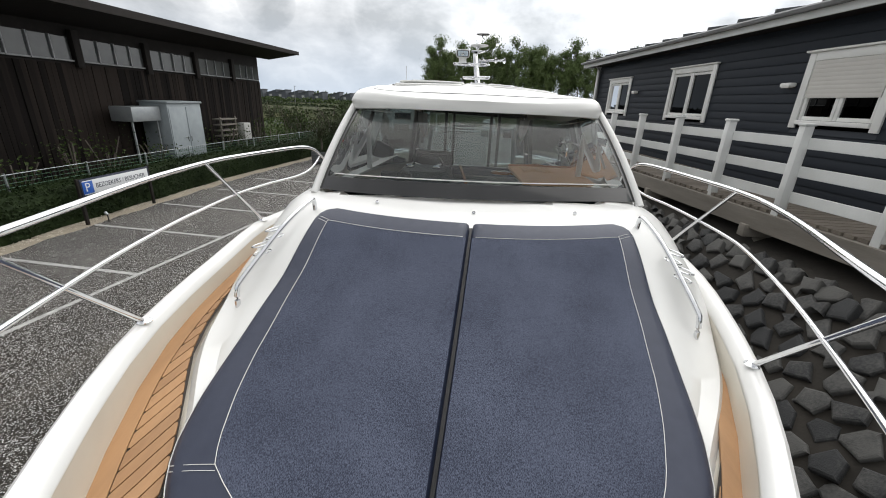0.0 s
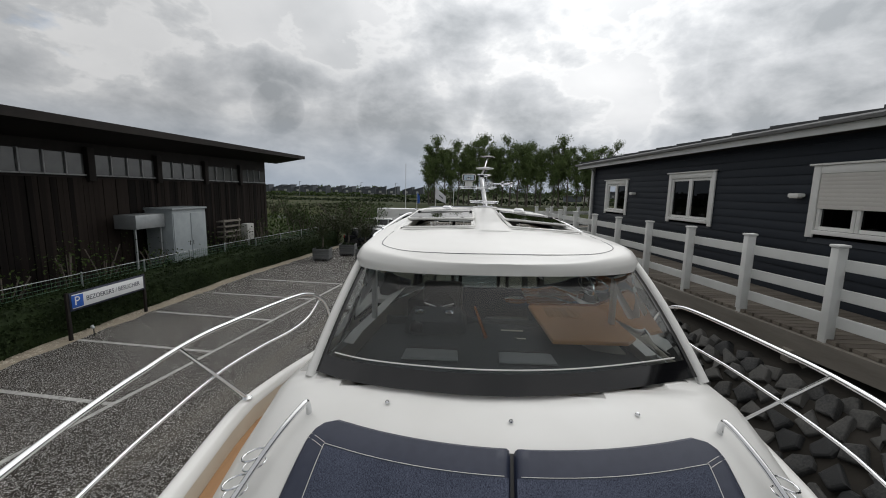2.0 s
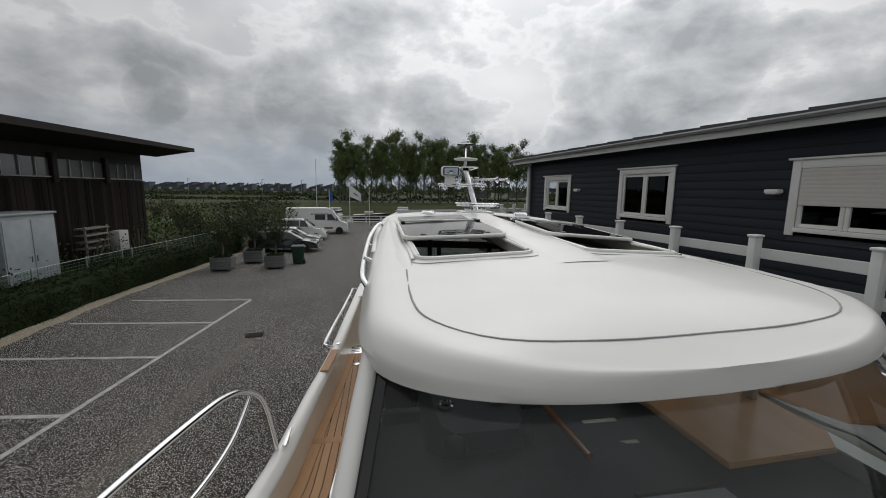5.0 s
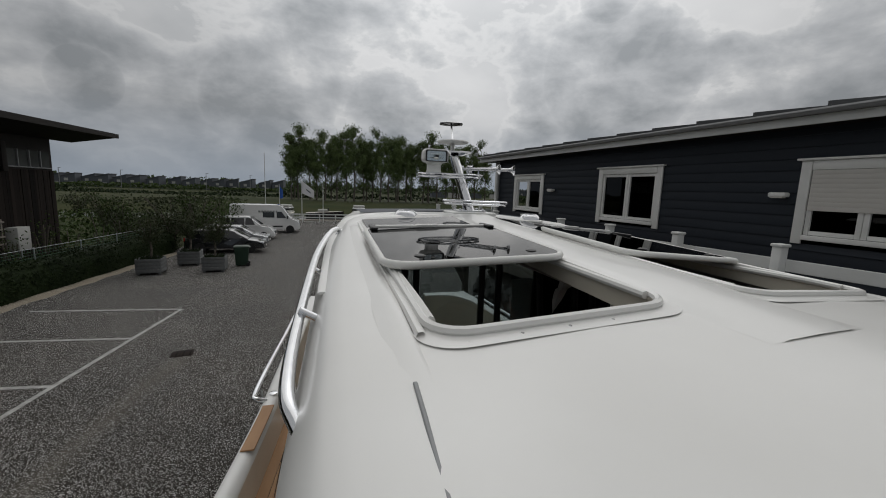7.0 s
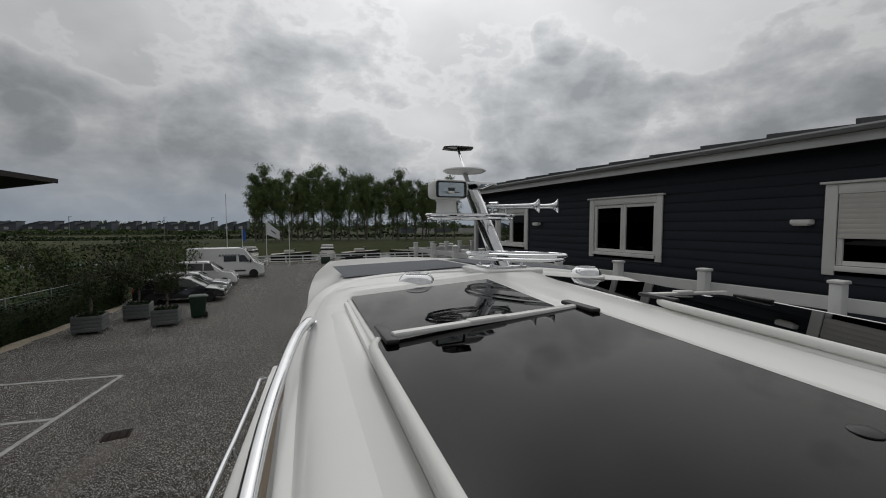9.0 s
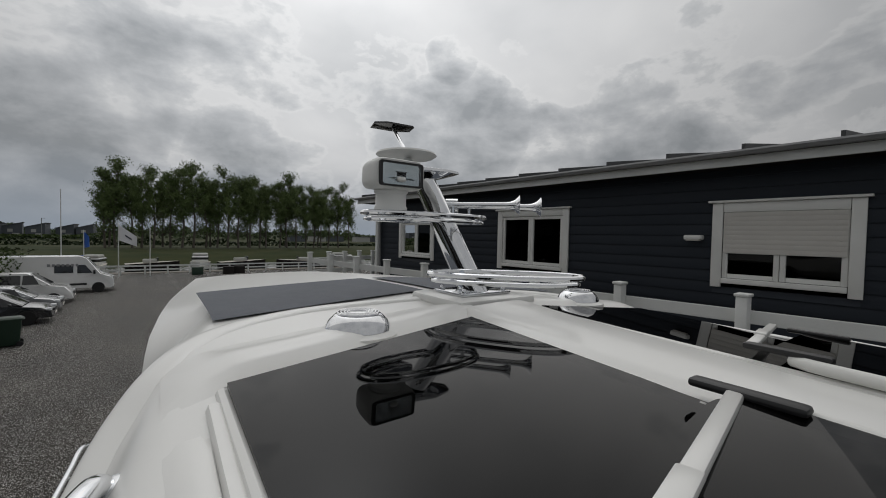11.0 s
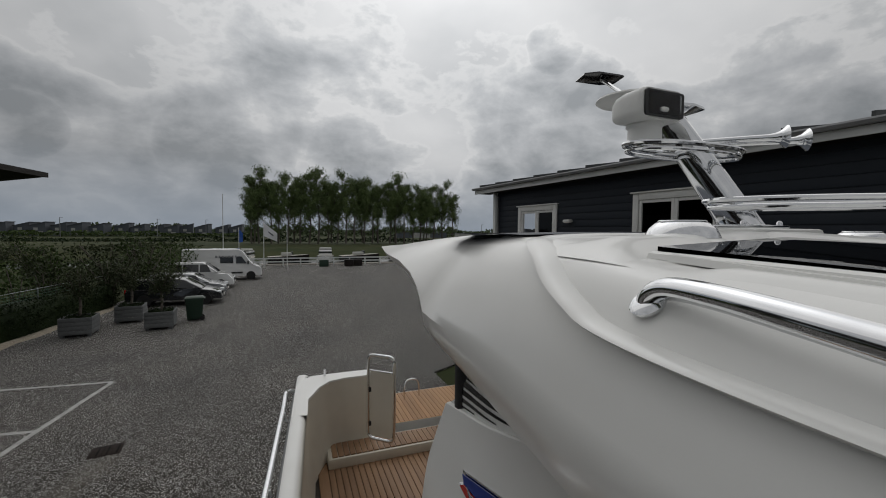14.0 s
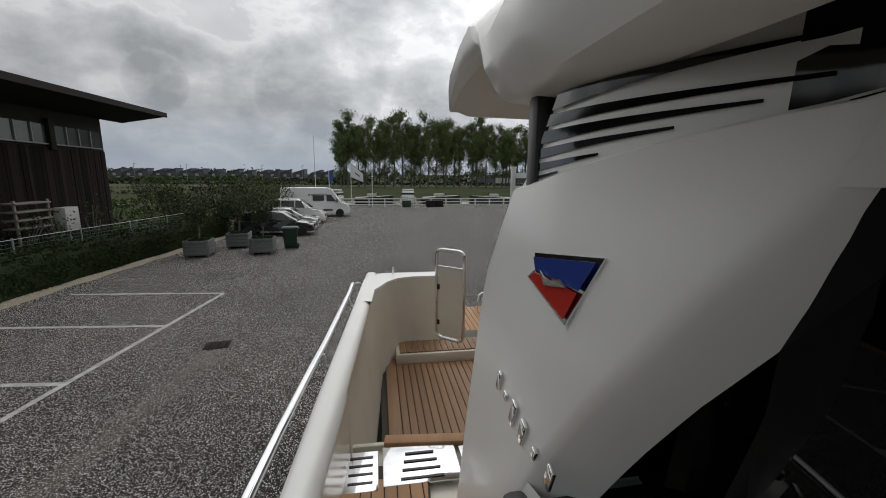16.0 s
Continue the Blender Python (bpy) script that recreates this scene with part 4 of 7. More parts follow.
# grey soft panel on the aft hardtop
for sx in (-1, 1):
    q4 = [(sx * 0.03, 9.06), (sx * 0.79, 8.97), (sx * 0.79, 9.58), (sx * 0.03, 9.68)]
    g = []
    for u in np.linspace(0, 1, 8):
        a = [q4[0][i] + (q4[1][i] - q4[0][i]) * u for i in (0, 1)]
        b = [q4[3][i] + (q4[2][i] - q4[3][i]) * u for i in (0, 1)]
        g.append([(a[0] + (b[0] - a[0]) * v, a[1] + (b[1] - a[1]) * v) for v in np.linspace(0, 1, 8)])
    part("roof_panel", loft([[(x, SK(x, y), roof_top(x, y) + 0.006) for x, y in r] for r in g]), M["solar"], boat, "flat grey panel on the aft hardtop")

# handrails on the hardtop shoulders
for sx in (-1, 1):
    P = [(sx * 0.955, 8.305, roof_surf(0.955, 8.305) - 0.012), (sx * 0.956, 8.303, 4.130), (sx * 0.964, 8.27, 4.146), (sx * 0.982, 8.20, 4.148), (sx * 1.005, 8.1, 4.142), (sx * 1.035, 7.9, 4.122), (sx * 1.065, 7.6, 4.092), (sx * 1.085, 7.0, 4.05), (sx * 1.085, 6.62, 4.03), (sx * 1.06, 6.52, 4.0), (sx * 1.02, 6.47, 3.96)]
    P = smooth_path(P, 6)
    part("roof_handrail", tube(P, 0.014, 12), M["chrome"], boat, "polished steel handrail")
    part("rail_foot", lathe([(0.024, 0), (0.024, 0.004), (0.016, 0.010)], 18, m=Matrix.Translation((sx * 0.955, 8.305, roof_surf(0.955, 8.305) - 0.002)) @ Matrix.Rotation(sx * 0.7, 4, "Y")), M["chrome"], boat)
    for y in (7.5, 6.95):
        part("rail_standoff", cyl((sx * (1.065 + 0.02 * (7.7 - y) / 0.7), y, 4.066), (sx * 1.02, y, 4.03), 0.011), M["chrome"], boat)

# guard rails round the foredeck: top rail, mid rail, stanchions
rail_x = interp([(1.0, 0.2), (1.6, 0.62), (2.2, 0.95), (3.0, 1.28), (3.67, 1.47), (4.26, 1.67), (4.83, 1.83), (5.33, 1.87), (5.9, 1.83), (6.5, 1.73), (7.0, 1.66)])
rail_zt = interp([(1.0, 3.50), (5, 3.48), (6.5, 3.47)])
for sx in (-1, 1):
    P = [(sx * rail_x(y), y, rail_zt(y)) for y in np.linspace(1.1, 6.4, 16)] + [(sx * 1.715, 6.6, 3.45), (sx * 1.69, 6.78, 3.38), (sx * 1.665, 6.95, 3.22), (sx * 1.635, 7.05, gun_z(7.05))]
    part("top_rail", tube(smooth_path(P, 4), 0.0165, 12), M["chrome"], boat, "polished top guard rail")
    P = [(sx * (gun(y) * 0.45 + rail_x(y) * 0.55 - 0.02), y, rail_zt(y) - 0.27) for y in np.linspace(1.3, 6.3, 14)] + [(sx * 1.69, 6.55, 3.23), (sx * 1.685, 6.72, 3.29), (sx * 1.685, 6.82, 3.345)]
    part("mid_rail", tube(smooth_path(P, 4), 0.011, 10), M["chrome"], boat, "thin polished mid rail")
    for y, run in ((1.75, 0.7), (3.45, 0.6), (5.18, 0.42)):
        f = y + run
        part("stanchion", tube([(sx * (gun(f) - 0.05), f, gun_z(f)), (sx * rail_x(y), y, rail_zt(y))], 0.0125, 10), M["chrome"], boat)
        part("stanchion_foot", lathe([(0.035, 0), (0.035, 0.006), (0.018, 0.02)], 12, m=Matrix.Translation((sx * (gun(f) - 0.05), f, gun_z(f)))), M["chrome"], boat)
    P = [(sx * (gun(y) + 0.06), y, gun_z(y) - 0.0) for y in np.linspace(9.0, 12.2, 10)]
    P = [(sx * (gun(9.15) - 0.02), 9.2, gun_z(9.1) - 0.01), (sx * (gun(9.15) + 0.05), 9.16, gun_z(9.1) + 0.03)] + [(x, y + 0.25, z + 0.04 * max(0, 1 - abs(y - 9.4))) for x, y, z in P[:-1]] + [(sx * (gun(12.3) + 0.01), 12.28, gun_z(12.3) - 0.08)]
    part("quarter_rail", tube(smooth_path(P, 4), 0.021, 12), M["chrome"], boat, "polished rail along the quarter")
    for y in (9.4, 10.5, 11.6):
        part("rail_standoff", tube([(sx * (gun(y) + 0.06), y, gun_z(y)), (sx * (gun(y) + 0.05), y, gun_z(y) - 0.07), (sx * gun(y), y, gun_z(y) - 0.1)], 0.012, 8), M["chrome"], boat)
    # midship cleat
    y = 7.15
    bm = box((sx * (gun(y) - 0.055), y, gun_z(y) + 0.03), (0.025, 0.2, 0.02), 0.008)
    box((sx * (gun(y) - 0.055), y, gun_z(y) + 0.012), (0.022, 0.07, 0.03), 0.004, bm)
    part("cleat", bm, M["chrome"], boat, "polished mooring cleat")
    # teak pad on the gunwale, cross board and filler cap on the side deck
    secs = [[(sx * (gun(yy) - 0.105), yy, gun_z(yy) + 0.003), (sx * (gun(yy) - 0.103), yy, gun_z(yy) + 0.012), (sx * (gun(yy) - 0.022), yy, gun_z(yy) + 0.012), (sx * (gun(yy) - 0.02), yy, gun_z(yy) + 0.003)] for yy in np.linspace(8.46, 9.08, 8)]
    part("gunwale_pad", loft(secs, caps=True), M["teak"], boat, "teak pad let into the gunwale")
    part("cross_board", box((sx * 1.38, 7.62, deck_z(7.62) + 0.008), (0.36, 0.075, 0.022), 0.003), M["teak"], boat)
    part("filler_cap", lathe([(0.045, 0), (0.045, 0.008), (0.036, 0.014)], 24, m=Matrix.Translation((sx * 1.27, 9.45, deck_z(9.45) + 0.012))), M["chrome"], boat, "polished filler cap")
    part("filler_cap", lathe([(0.035, 0), (0.035, 0.007), (0.028, 0.012)], 24, m=Matrix.Translation((sx * (gun(9.3) - 0.06), 9.3, gun_z(9.3)))), M["chrome"], boat)

# ---- ground ----
bm = bmesh.new()
for x0, x1, y0, y1, nx, ny in ((-900, 900, -600, 1500, 24, 28),):
    V = [[bm.verts.new((x0 + (x1 - x0) * i / nx, y0 + (y1 - y0) * j / ny, -0.06)) for j in range(ny + 1)] for i in range(nx + 1)]
    for i in range(nx):
        for j in range(ny):
            bm.faces.new((V[i][j], V[i + 1][j], V[i + 1][j + 1], V[i][j + 1]))
structure("ground", bm, M["grass"], "green meadow and rough grass", "ground")
bm = prism([(-11.9, -12, 0), (2.6, -12, 0), (2.6, 19, 0), (16, 26, 0), (30, 58.5, 0), (-9.5, 58.5, 0), (-10.6, 34, 0), (-11.6, 20, 0)], (0, 0, -0.05))
structure("parking_lot", bm, M["asphalt"], "worn grey asphalt parking lot with exposed aggregate", "pavement")

# bay markings: one long line and the cross lines
LX, LY = -5.96, 21.15                       # outer end of the last bay
LU = Vector((-0.125, -1, 0)).normalized()   # along the long line
LC = Vector((-1, 0.10, 0)).normalized()     # across, towards the hedge


def strip(a, b, w, z=0.006):
    a, b = Vector(a), Vector(b)
    n = (b - a).normalized().cross(Vector((0, 0, 1))) * w / 2
    return prism([(a + n) + Vector((0, 0, z - 0.004)), (b + n) + Vector((0, 0, z - 0.004)), (b - n) + Vector((0, 0, z - 0.004)), (a - n) + Vector((0, 0, z - 0.004))], (0, 0, 0.004))


J0 = Vector((LX, LY, 0))
structure("line_marking", strip(J0, J0 + LU * 26, 0.11), M["line"], "worn white painted line", "marking")
for k in range(9):
    a = J0 + LU * 2.75 * k
    structure("line_marking", strip(a - LC * 0.0, a + LC * 4.5, 0.11, 0.0055), M["line"], "worn white painted bay line", "marking")
drain = thing("drain_cover", (-4.67, 17.05, 0), "rusty square iron drain grate in the asphalt", "drain", rz=7)
part("frame", box((0, 0, 0.004), (0.5, 0.42, 0.012), 0.004), M["blacktimber"], drain)
for k in range(6):
    part("bar", box((-0.19 + 0.076 * k, 0, 0.014), (0.03, 0.34, 0.012), 0.003), M["blacktimber"], drain)

# ---- right-hand embankment, boardwalk and timber house ----
FN = lambda y: 4.12 + 0.14 * (9.27 - y)      # fence line
secs = []
for y in np.linspace(-6, 15.6, 40):
    f = FN(y)
    dx = min(max(0, y - 14.0) * 0.1, 0.5)
    secs.append([(2.05 + dx * 0.6, y, -0.4), (2.3 + dx * 0.6, y, 0.0), (f - 0.55, y, 2.0), (f + 0.3, y, 2.35), (f + 4, y, 2.4)])
structure("embankment", loft(secs), M["mud"], "dark soil bank under the stones", "bank")

house_x = lambda y: 4.95 + 0.085 * (18.4 - y)
HROT = math.atan(0.085)


def hp(y, z, out=0.0):
    """A point on the house front."""
    return Vector((house_x(y) - out * math.cos(HROT), y - out * math.sin(HROT), z))


HC0, HC1 = -4.0, 19.45
wins = [(18.2, 16.55, 3.84, 4.94), (14.28, 12.5, 3.82, 5.02), (10.17, 8.64, 3.86, 4.99), (5.9, 4.3, 3.86, 4.99), (1.6, 0.0, 3.86, 4.99)]
wall = new("wall_house")
tagged(wall, "dark blue horizontal weatherboard house front", "wall", "", "structure")
# board by board, cut round the windows
bh, z, segs_all = 0.165, 2.55, []
while z < 5.45:
    cuts = sorted([(b + 0.02, a - 0.02) for a, b, z0, z1 in wins if z0 < z + bh and z1 > z])
    y0 = HC0
    for a, b, w0, w1 in wins:
        if w0 < z + bh and w1 > z:
            if w0 - 0.06 - z > 0.02:
                segs_all.append((b + 0.02, a - 0.02, z, w0 - 0.06))
            if z + bh - w1 - 0.03 > 0.02:
                segs_all.append((b + 0.02, a - 0.02, w1 + 0.03, z + bh))
    for c0, c1 in cuts + [(HC1, HC1)]:
        if c0 - y0 > 0.05:
            segs_all.append((y0, c0, z, min(z + bh, 5.47)))
        y0 = c1
    z += bh
bm0 = None
for a, b, z0, z1 in segs_all:
    bm = bmesh.new()
    prof = [(0.03, z0), (0.034, z0 + 0.008), (0.012, z1), (-0.1, z1), (-0.1, z0)]
    loft([[hp(a, zz, o) for o, zz in prof], [hp(b, zz, o) for o, zz in prof]], bm, closed=True, caps=True)
    ob = link("board", bm, M["navyboard"])
    ob.parent = wall
part("inner_lining", loft([[hp(y, 2.4, -0.9), hp(y, 5.5, -0.9)] for y in (HC0, HC1)]), M["fascia"], wall)


def house_window(y0, y1, z0, z1, shutter=0.0):
    w = thing("house_window", (0, 0, 0), "white framed double window" + (" with a half-lowered cream roller shutter" if shutter else ""), "window")
    tagged(w, kind="structure")
    cw = 0.13
    R = Matrix.Rotation(-math.pi / 2 + HROT, 4, "Z")
    def bar(ya, yb, za, zb, out, d, name, mm, bev=0.008, lab=""):
        c = hp((ya + yb) / 2, (za + zb) / 2, out)
        part(name, box(c, (abs(ya - yb), d, abs(zb - za)), bev, rot=Matrix.Rotation(-math.pi / 2 + HROT, 4, "Z") @ Matrix.Rotation(math.pi, 4, "Z")), mm, w, lab)
    ya, yb = max(y0, y1), min(y0, y1)
    for ca, cb in ((ya, ya - cw), (yb + cw, yb)):
        bar(ca, cb, z0 - 0.06, z1, 0.045, 0.035, "casing", M["whitepaint"])
    bar(ya - cw - 0.002, yb + cw + 0.002, z1 - cw, z1, 0.045, 0.035, "casing", M["whitepaint"])
    bar(ya + 0.05, yb - 0.05, z1 + 0.002, z1 + 0.035, 0.06, 0.09, "drip_cap", M["whitepaint"])
    bar(ya - cw - 0.002, yb + cw + 0.002, z0, z0 + 0.07, 0.055, 0.06, "sill", M["whitepaint"])
    ia, ib, jz0, jz1 = ya - cw - 0.004, yb + cw + 0.004, z0 + 0.074, z1 - cw - 0.004
    ym = (ia + ib) / 2
    for a, b in ((ia, ym + 0.003), (ym - 0.003, ib)):
        fw = 0.06
        sash = None
        bar(a, a - fw, jz0, jz1, 0.012, 0.05, "sash_stile", M["whitepaint"], 0.005)
        bar(b + fw, b, jz0, jz1, 0.012, 0.05, "sash_stile", M["whitepaint"], 0.005)
        bar(a - fw - 0.002, b + fw + 0.002, jz0, jz0 + fw, 0.010, 0.045, "sash_rail", M["whitepaint"], 0.005)
        bar(a - fw - 0.002, b + fw + 0.002, jz1 - fw, jz1, 0.010, 0.045, "sash_rail", M["whitepaint"], 0.005)
        bm = bmesh.new()
        bm.faces.new([bm.verts.new(hp(yy, zz, 0.0)) for yy, zz in ((a - fw, jz0 + fw), (b + fw, jz0 + fw), (b + fw, jz1 - fw), (a - fw, jz1 - fw))])
        part("pane", bm, M["dark"], w, "dark reflecting pane")
    if shutter:
        n = 9
        zt, zb = jz1, jz1 - (jz1 - jz0) * shutter
        for k in range(n):
            za = zt - (zt - zb) * k / n
            bar(ia - 0.01, ib + 0.01, za - (zt - zb) / n + 0.0006, za, 0.05, 0.016, "shutter_slat", M["shutter"], 0.001)
    return w


house_window(*wins[0])
house_window(*wins[1])
for wv in wins[2:]:
    house_window(*wv, shutter=0.62)
# eave: soffit, white fascia, gutter, roof slab and its standing ridge tiles
secs = [[hp(y, 5.46, -0.12), hp(y, 5.46, 0.42), hp(y, 5.50, 0.42)] for y in (HC0 - 1, HC1 + 0.6)]
structure("soffit", loft(secs), M["fascia"], "dark soffit under the eave", "soffit")
structure("fascia", loft([[hp(y, 5.44, 0.42), hp(y, 5.44, 0.455), hp(y, 5.555, 0.455), hp(y, 5.555, 0.42)] for y in (HC0 - 1, HC1 + 0.6)], closed=True, caps=True), M["oldwhite"], "white fascia board", "trim")
structure("gutter", loft([[hp(y, 5.56, 0.45), hp(y, 5.555, 0.55), hp(y, 5.60, 0.575), hp(y, 5.625, 0.565), hp(y, 5.61, 0.54), hp(y, 5.60, 0.45)] for y in (HC0 - 1, HC1 + 0.62)], closed=True, caps=True), M["zinc"], "grey metal gutter", "gutter")
structure("roof_house", loft([[hp(y, 5.60, 0.46), hp(y, 6.35, -4.2), hp(y, 6.2, -4.2), hp(y, 5.52, 0.40)] for y in (HC0 - 1, HC1 + 0.6)], closed=True, caps=True), M["roof"], "low-pitched dark sheet roof", "roof")
for k in range(27):
    y = HC1 + 0.2 - 0.9 * k
    structure("roof_seam_rib", prism([hp(y, 5.60, 0.52), hp(y - 0.04, 5.60, 0.52), hp(y - 0.04, 6.36, -4.2), hp(y, 6.36, -4.2)], (0, 0, 0.10)), M["roof"], "standing seam of the roof", "roof")
# end wall and corner board
structure("wall_house_end", prism([hp(HC1, 2.4), hp(HC1, 2.4, -7), hp(HC1, 5.5, -7), hp(HC1, 5.5)], (0, -0.12, 0)), M["navyboard"], "dark end wall of the house", "wall")
structure("corner_board", box(hp(HC1 - 0.05, 4.0, 0.045), (0.13, 0.16, 2.95), 0.008), M["oldwhite"], "white corner board", "trim")
structure("downpipe", tube([hp(HC1 - 0.25, 5.5, 0.3), hp(HC1 - 0.25, 5.3, 0.09), hp(HC1 - 0.25, 2.6, 0.09)], 0.035, 10), M["zinc"], "grey downpipe", "pipe")
lampw = thing("wall_lamp", hp(10.38, 4.5, 0.04), "small white wall lamp on the dark boards", "lamp")
part("housing", box((-0.06, 0, 0.0), (0.13, 0.24, 0.07), 0.02), M["whitepaint"], lampw)
part("diffuser", box((-0.07, 0, -0.04), (0.09, 0.18, 0.02), 0.006), M["shutter"], lampw)
lamp2 = copy_thing(lampw, Matrix.Translation(hp(16.1, 4.5, 0.04)))

# boardwalk: planks on beams, posts and rails
BZ = 2.74
deckw = new("boardwalk")
tagged(deckw, "weathered grey plank boardwalk on timber beams", "boardwalk", "", "structure")
for k in range(157):
    y = -3.5 + 0.147 * k
    a, b = FN(y) - 0.10, house_x(y) - 0.02
    ob = link("plank", prism([(a, y, BZ - 0.045), (b, y + 0.01, BZ - 0.045), (b, y + 0.142, BZ - 0.045), (a, y + 0.132, BZ - 0.045)], (0, 0, 0.045)), M["plank"], False)
    ob.parent = deckw
for off, zz in ((-0.16, BZ - 0.2), (0.9, BZ - 0.21)):
    part("edge_beam", loft([[(FN(y) + off, y, zz - 0.11), (FN(y) + off + 0.1, y, zz - 0.11), (FN(y) + off + 0.1, y, zz + 0.15), (FN(y) + off, y, zz + 0.15)] for y in (-4, 19.55)], closed=True, caps=True), M["beam"], deckw)
fence = thing("boardwalk_fence", (0, 0, 0), "white painted timber fence with three rails", "fence")
PY = [9.27 + 1.27 * k for k in range(-9, 9)]
for y in PY:
    x = FN(y)
    bm = box((x - 0.04, y, 3.27), (0.12, 0.11, 1.22), 0.012)
    box((x - 0.04, y, 3.89), (0.15, 0.14, 0.035), 0.012, bm)
    part("post", bm, M["oldwhite"], fence)
for z in (3.66, 3.30, 2.96):
    for y0, y1 in zip(PY, PY[1:]):
        part("rail", prism([(FN(y0) - 0.005, y0, z - 0.07), (FN(y1) - 0.005, y1 - 0.004, z - 0.07), (FN(y1) - 0.005, y1 - 0.004, z + 0.07), (FN(y0) - 0.005, y0, z + 0.07)], (0.036, 0, 0), bevel=0.006), M["oldwhite"], fence)
# the fence turns the corner towards the house end
RX = [(FN(PY[-1]) + 0.62 * k, PY[-1] + 0.28 * k) for k in range(0, 5)]
for x, y in RX[1:]:
    bm = box((x, y, 3.27), (0.11, 0.11, 1.22), 0.012)
    box((x, y, 3.89), (0.14, 0.14, 0.035), 0.012, bm)
    part("post", bm, M["oldwhite"], fence)
for z in (3.66, 3.30, 2.96):
    for a, b in zip(RX, RX[1:]):
        part("rail", prism([(a[0], a[1] + 0.05, z - 0.07), (b[0], b[1] + 0.05, z - 0.07), (b[0], b[1] + 0.05, z + 0.07), (a[0], a[1] + 0.05, z + 0.07)], (0, 0.036, 0), bevel=0.006), M["oldwhite"], fence)
for y in PY[:18:2]:
    x = FN(y)
    pile = thing("pier_pile", (x, y + 0.3, 0), "grey timber pile with a diagonal strut", "pile", "piles under the boardwalk")
    part("post", box((0.55, 0, 1.6), (0.18, 0.18, 2.0), 0.015), M["beam"], pile)
    part("cross_beam", box((0.5, 0, BZ - 0.36), (1.5, 0.14, 0.18), 0.012), M["beam"], pile)
    part("strut", prism([(-0.05, -0.06, 2.22), (0.12, -0.06, 2.32), (0.62, -0.06, 1.35), (0.5, -0.06, 1.2)], (0, 0.12, 0)), M["beam"], pile)

# ---- left: dark timber hall ----
hall = new("timber_hall")
tagged(hall, "long black timber hall with clerestory windows and a deep roof overhang", "building")
WX, Y0, Y1 = -14.0, 2.0, 30.4
def zr(y):
    return 6.12 + 0.018 * (y - 14)
part("wall", box((WX - 0.3, (Y0 + Y1) / 2, 2.9), (0.3, Y1 - Y0, 6.9)), M["fascia"], hall)
part("wall", box((WX - 8.3, Y1 - 0.15, 2.9), (15.7, 0.3, 6.9)), M["fascia"], hall)
part("roof", prism([(WX + 1.9, Y0 - 2, zr(Y0) + 0.1), (WX + 1.9, 32.3, zr(32.3) + 0.20), (WX - 17, 32.3, zr(32) + 1.6), (WX - 17, Y0 - 2, zr(Y0) + 1.5)], (0, 0, 0.10)), M["roof"], hall, "dark roof")
part("fascia", prism([(WX + 1.9, Y0 - 2, zr(Y0) - 0.05), (WX + 1.9, 32.3, zr(32.3) + 0.10), (WX + 1.9, 32.3, zr(32.3) + 0.32), (WX + 1.9, Y0 - 2, zr(Y0) + 0.24)], (0.05, 0, 0)), M["fascia"], hall, "dark timber fascia")
part("soffit", prism([(WX + 1.9, Y0 - 2, zr(Y0)), (WX + 1.9, 32.25, zr(32.2) + 0.12), (WX - 0.2, 32.25, zr(32) - 0.25), (WX - 0.2, Y0 - 2, zr(Y0) - 0.35)], (0, 0, 0.05)), M["fascia"], hall, "dark soffit")
part("roof_end", prism([(WX + 1.9, 32.3, zr(32.3) + 0.10), (WX - 17, 32.3, zr(32) + 1.2), (WX - 17, 32.3, zr(32) + 1.75), (WX + 1.9, 32.3, zr(32.3) + 0.32)], (0, 0.05, 0)), M["fascia"], hall)
y = Y0
rng = random.Random(3)
while y < Y1 - 0.05:
    w = rng.choice((0.16, 0.19, 0.22))
    d = rng.uniform(0.03, 0.06)
    part("board", box((WX - 0.13 + d / 2, y + w / 2, 2.3), (d, w - 0.012, 4.7)), M["blacktimber"], hall)
    y += w
x = WX - 0.3
while x > WX - 6:
    part("board", box((x, Y1 + 0.03, 2.3), (0.19, 0.05, 4.7)), M["blacktimber"], hall)
    x -= 0.21
bays = [4.0, 7.3, 10.6, 13.9, 17.2, 20.5, 23.8, 27.1, 30.3]
for a, b in zip(bays, bays[1:]):
    part("window_post", box((WX - 0.05, a, 5.15), (0.2, 0.28, 1.2), 0.01), M["fascia"], hall)
    n = 4
    wdt = (b - a - 0.3) / n
    for i in range(n):
        yc = a + 0.15 + wdt * (i + 0.5)
        wnd = part("window", box((WX - 0.08, yc, 4.76), (0.09, wdt - 0.02, 0.05)), M["greyplastic"], hall, "clerestory window frame")
        part("mullion", box((WX - 0.08, yc - wdt / 2 + 0.02, 5.15), (0.09, 0.05, 0.76)), M["greyplastic"], wnd)
        part("pane", box((WX - 0.10, yc, 5.15), (0.02, wdt - 0.07, 0.72)), M["hallpane"], wnd, "hazy grey pane")

# ---- cushions on the foredeck ----
pad_edge = smoothed([(2.95, 0.62), (3.1, 0.76), (3.25, 0.88), (3.38, 0.97), (3.5, 1.03), (3.7, 1.065), (3.89, 1.07), (4.2, 1.06), (4.59, 1.015), (4.95, 0.975)], 0.05)
fab_u = interp([(0.0, 0.875), (0.10, 0.87), (0.5, 0.845), (0.76, 0.80), (0.84, 0.66), (0.93, 0.50)])


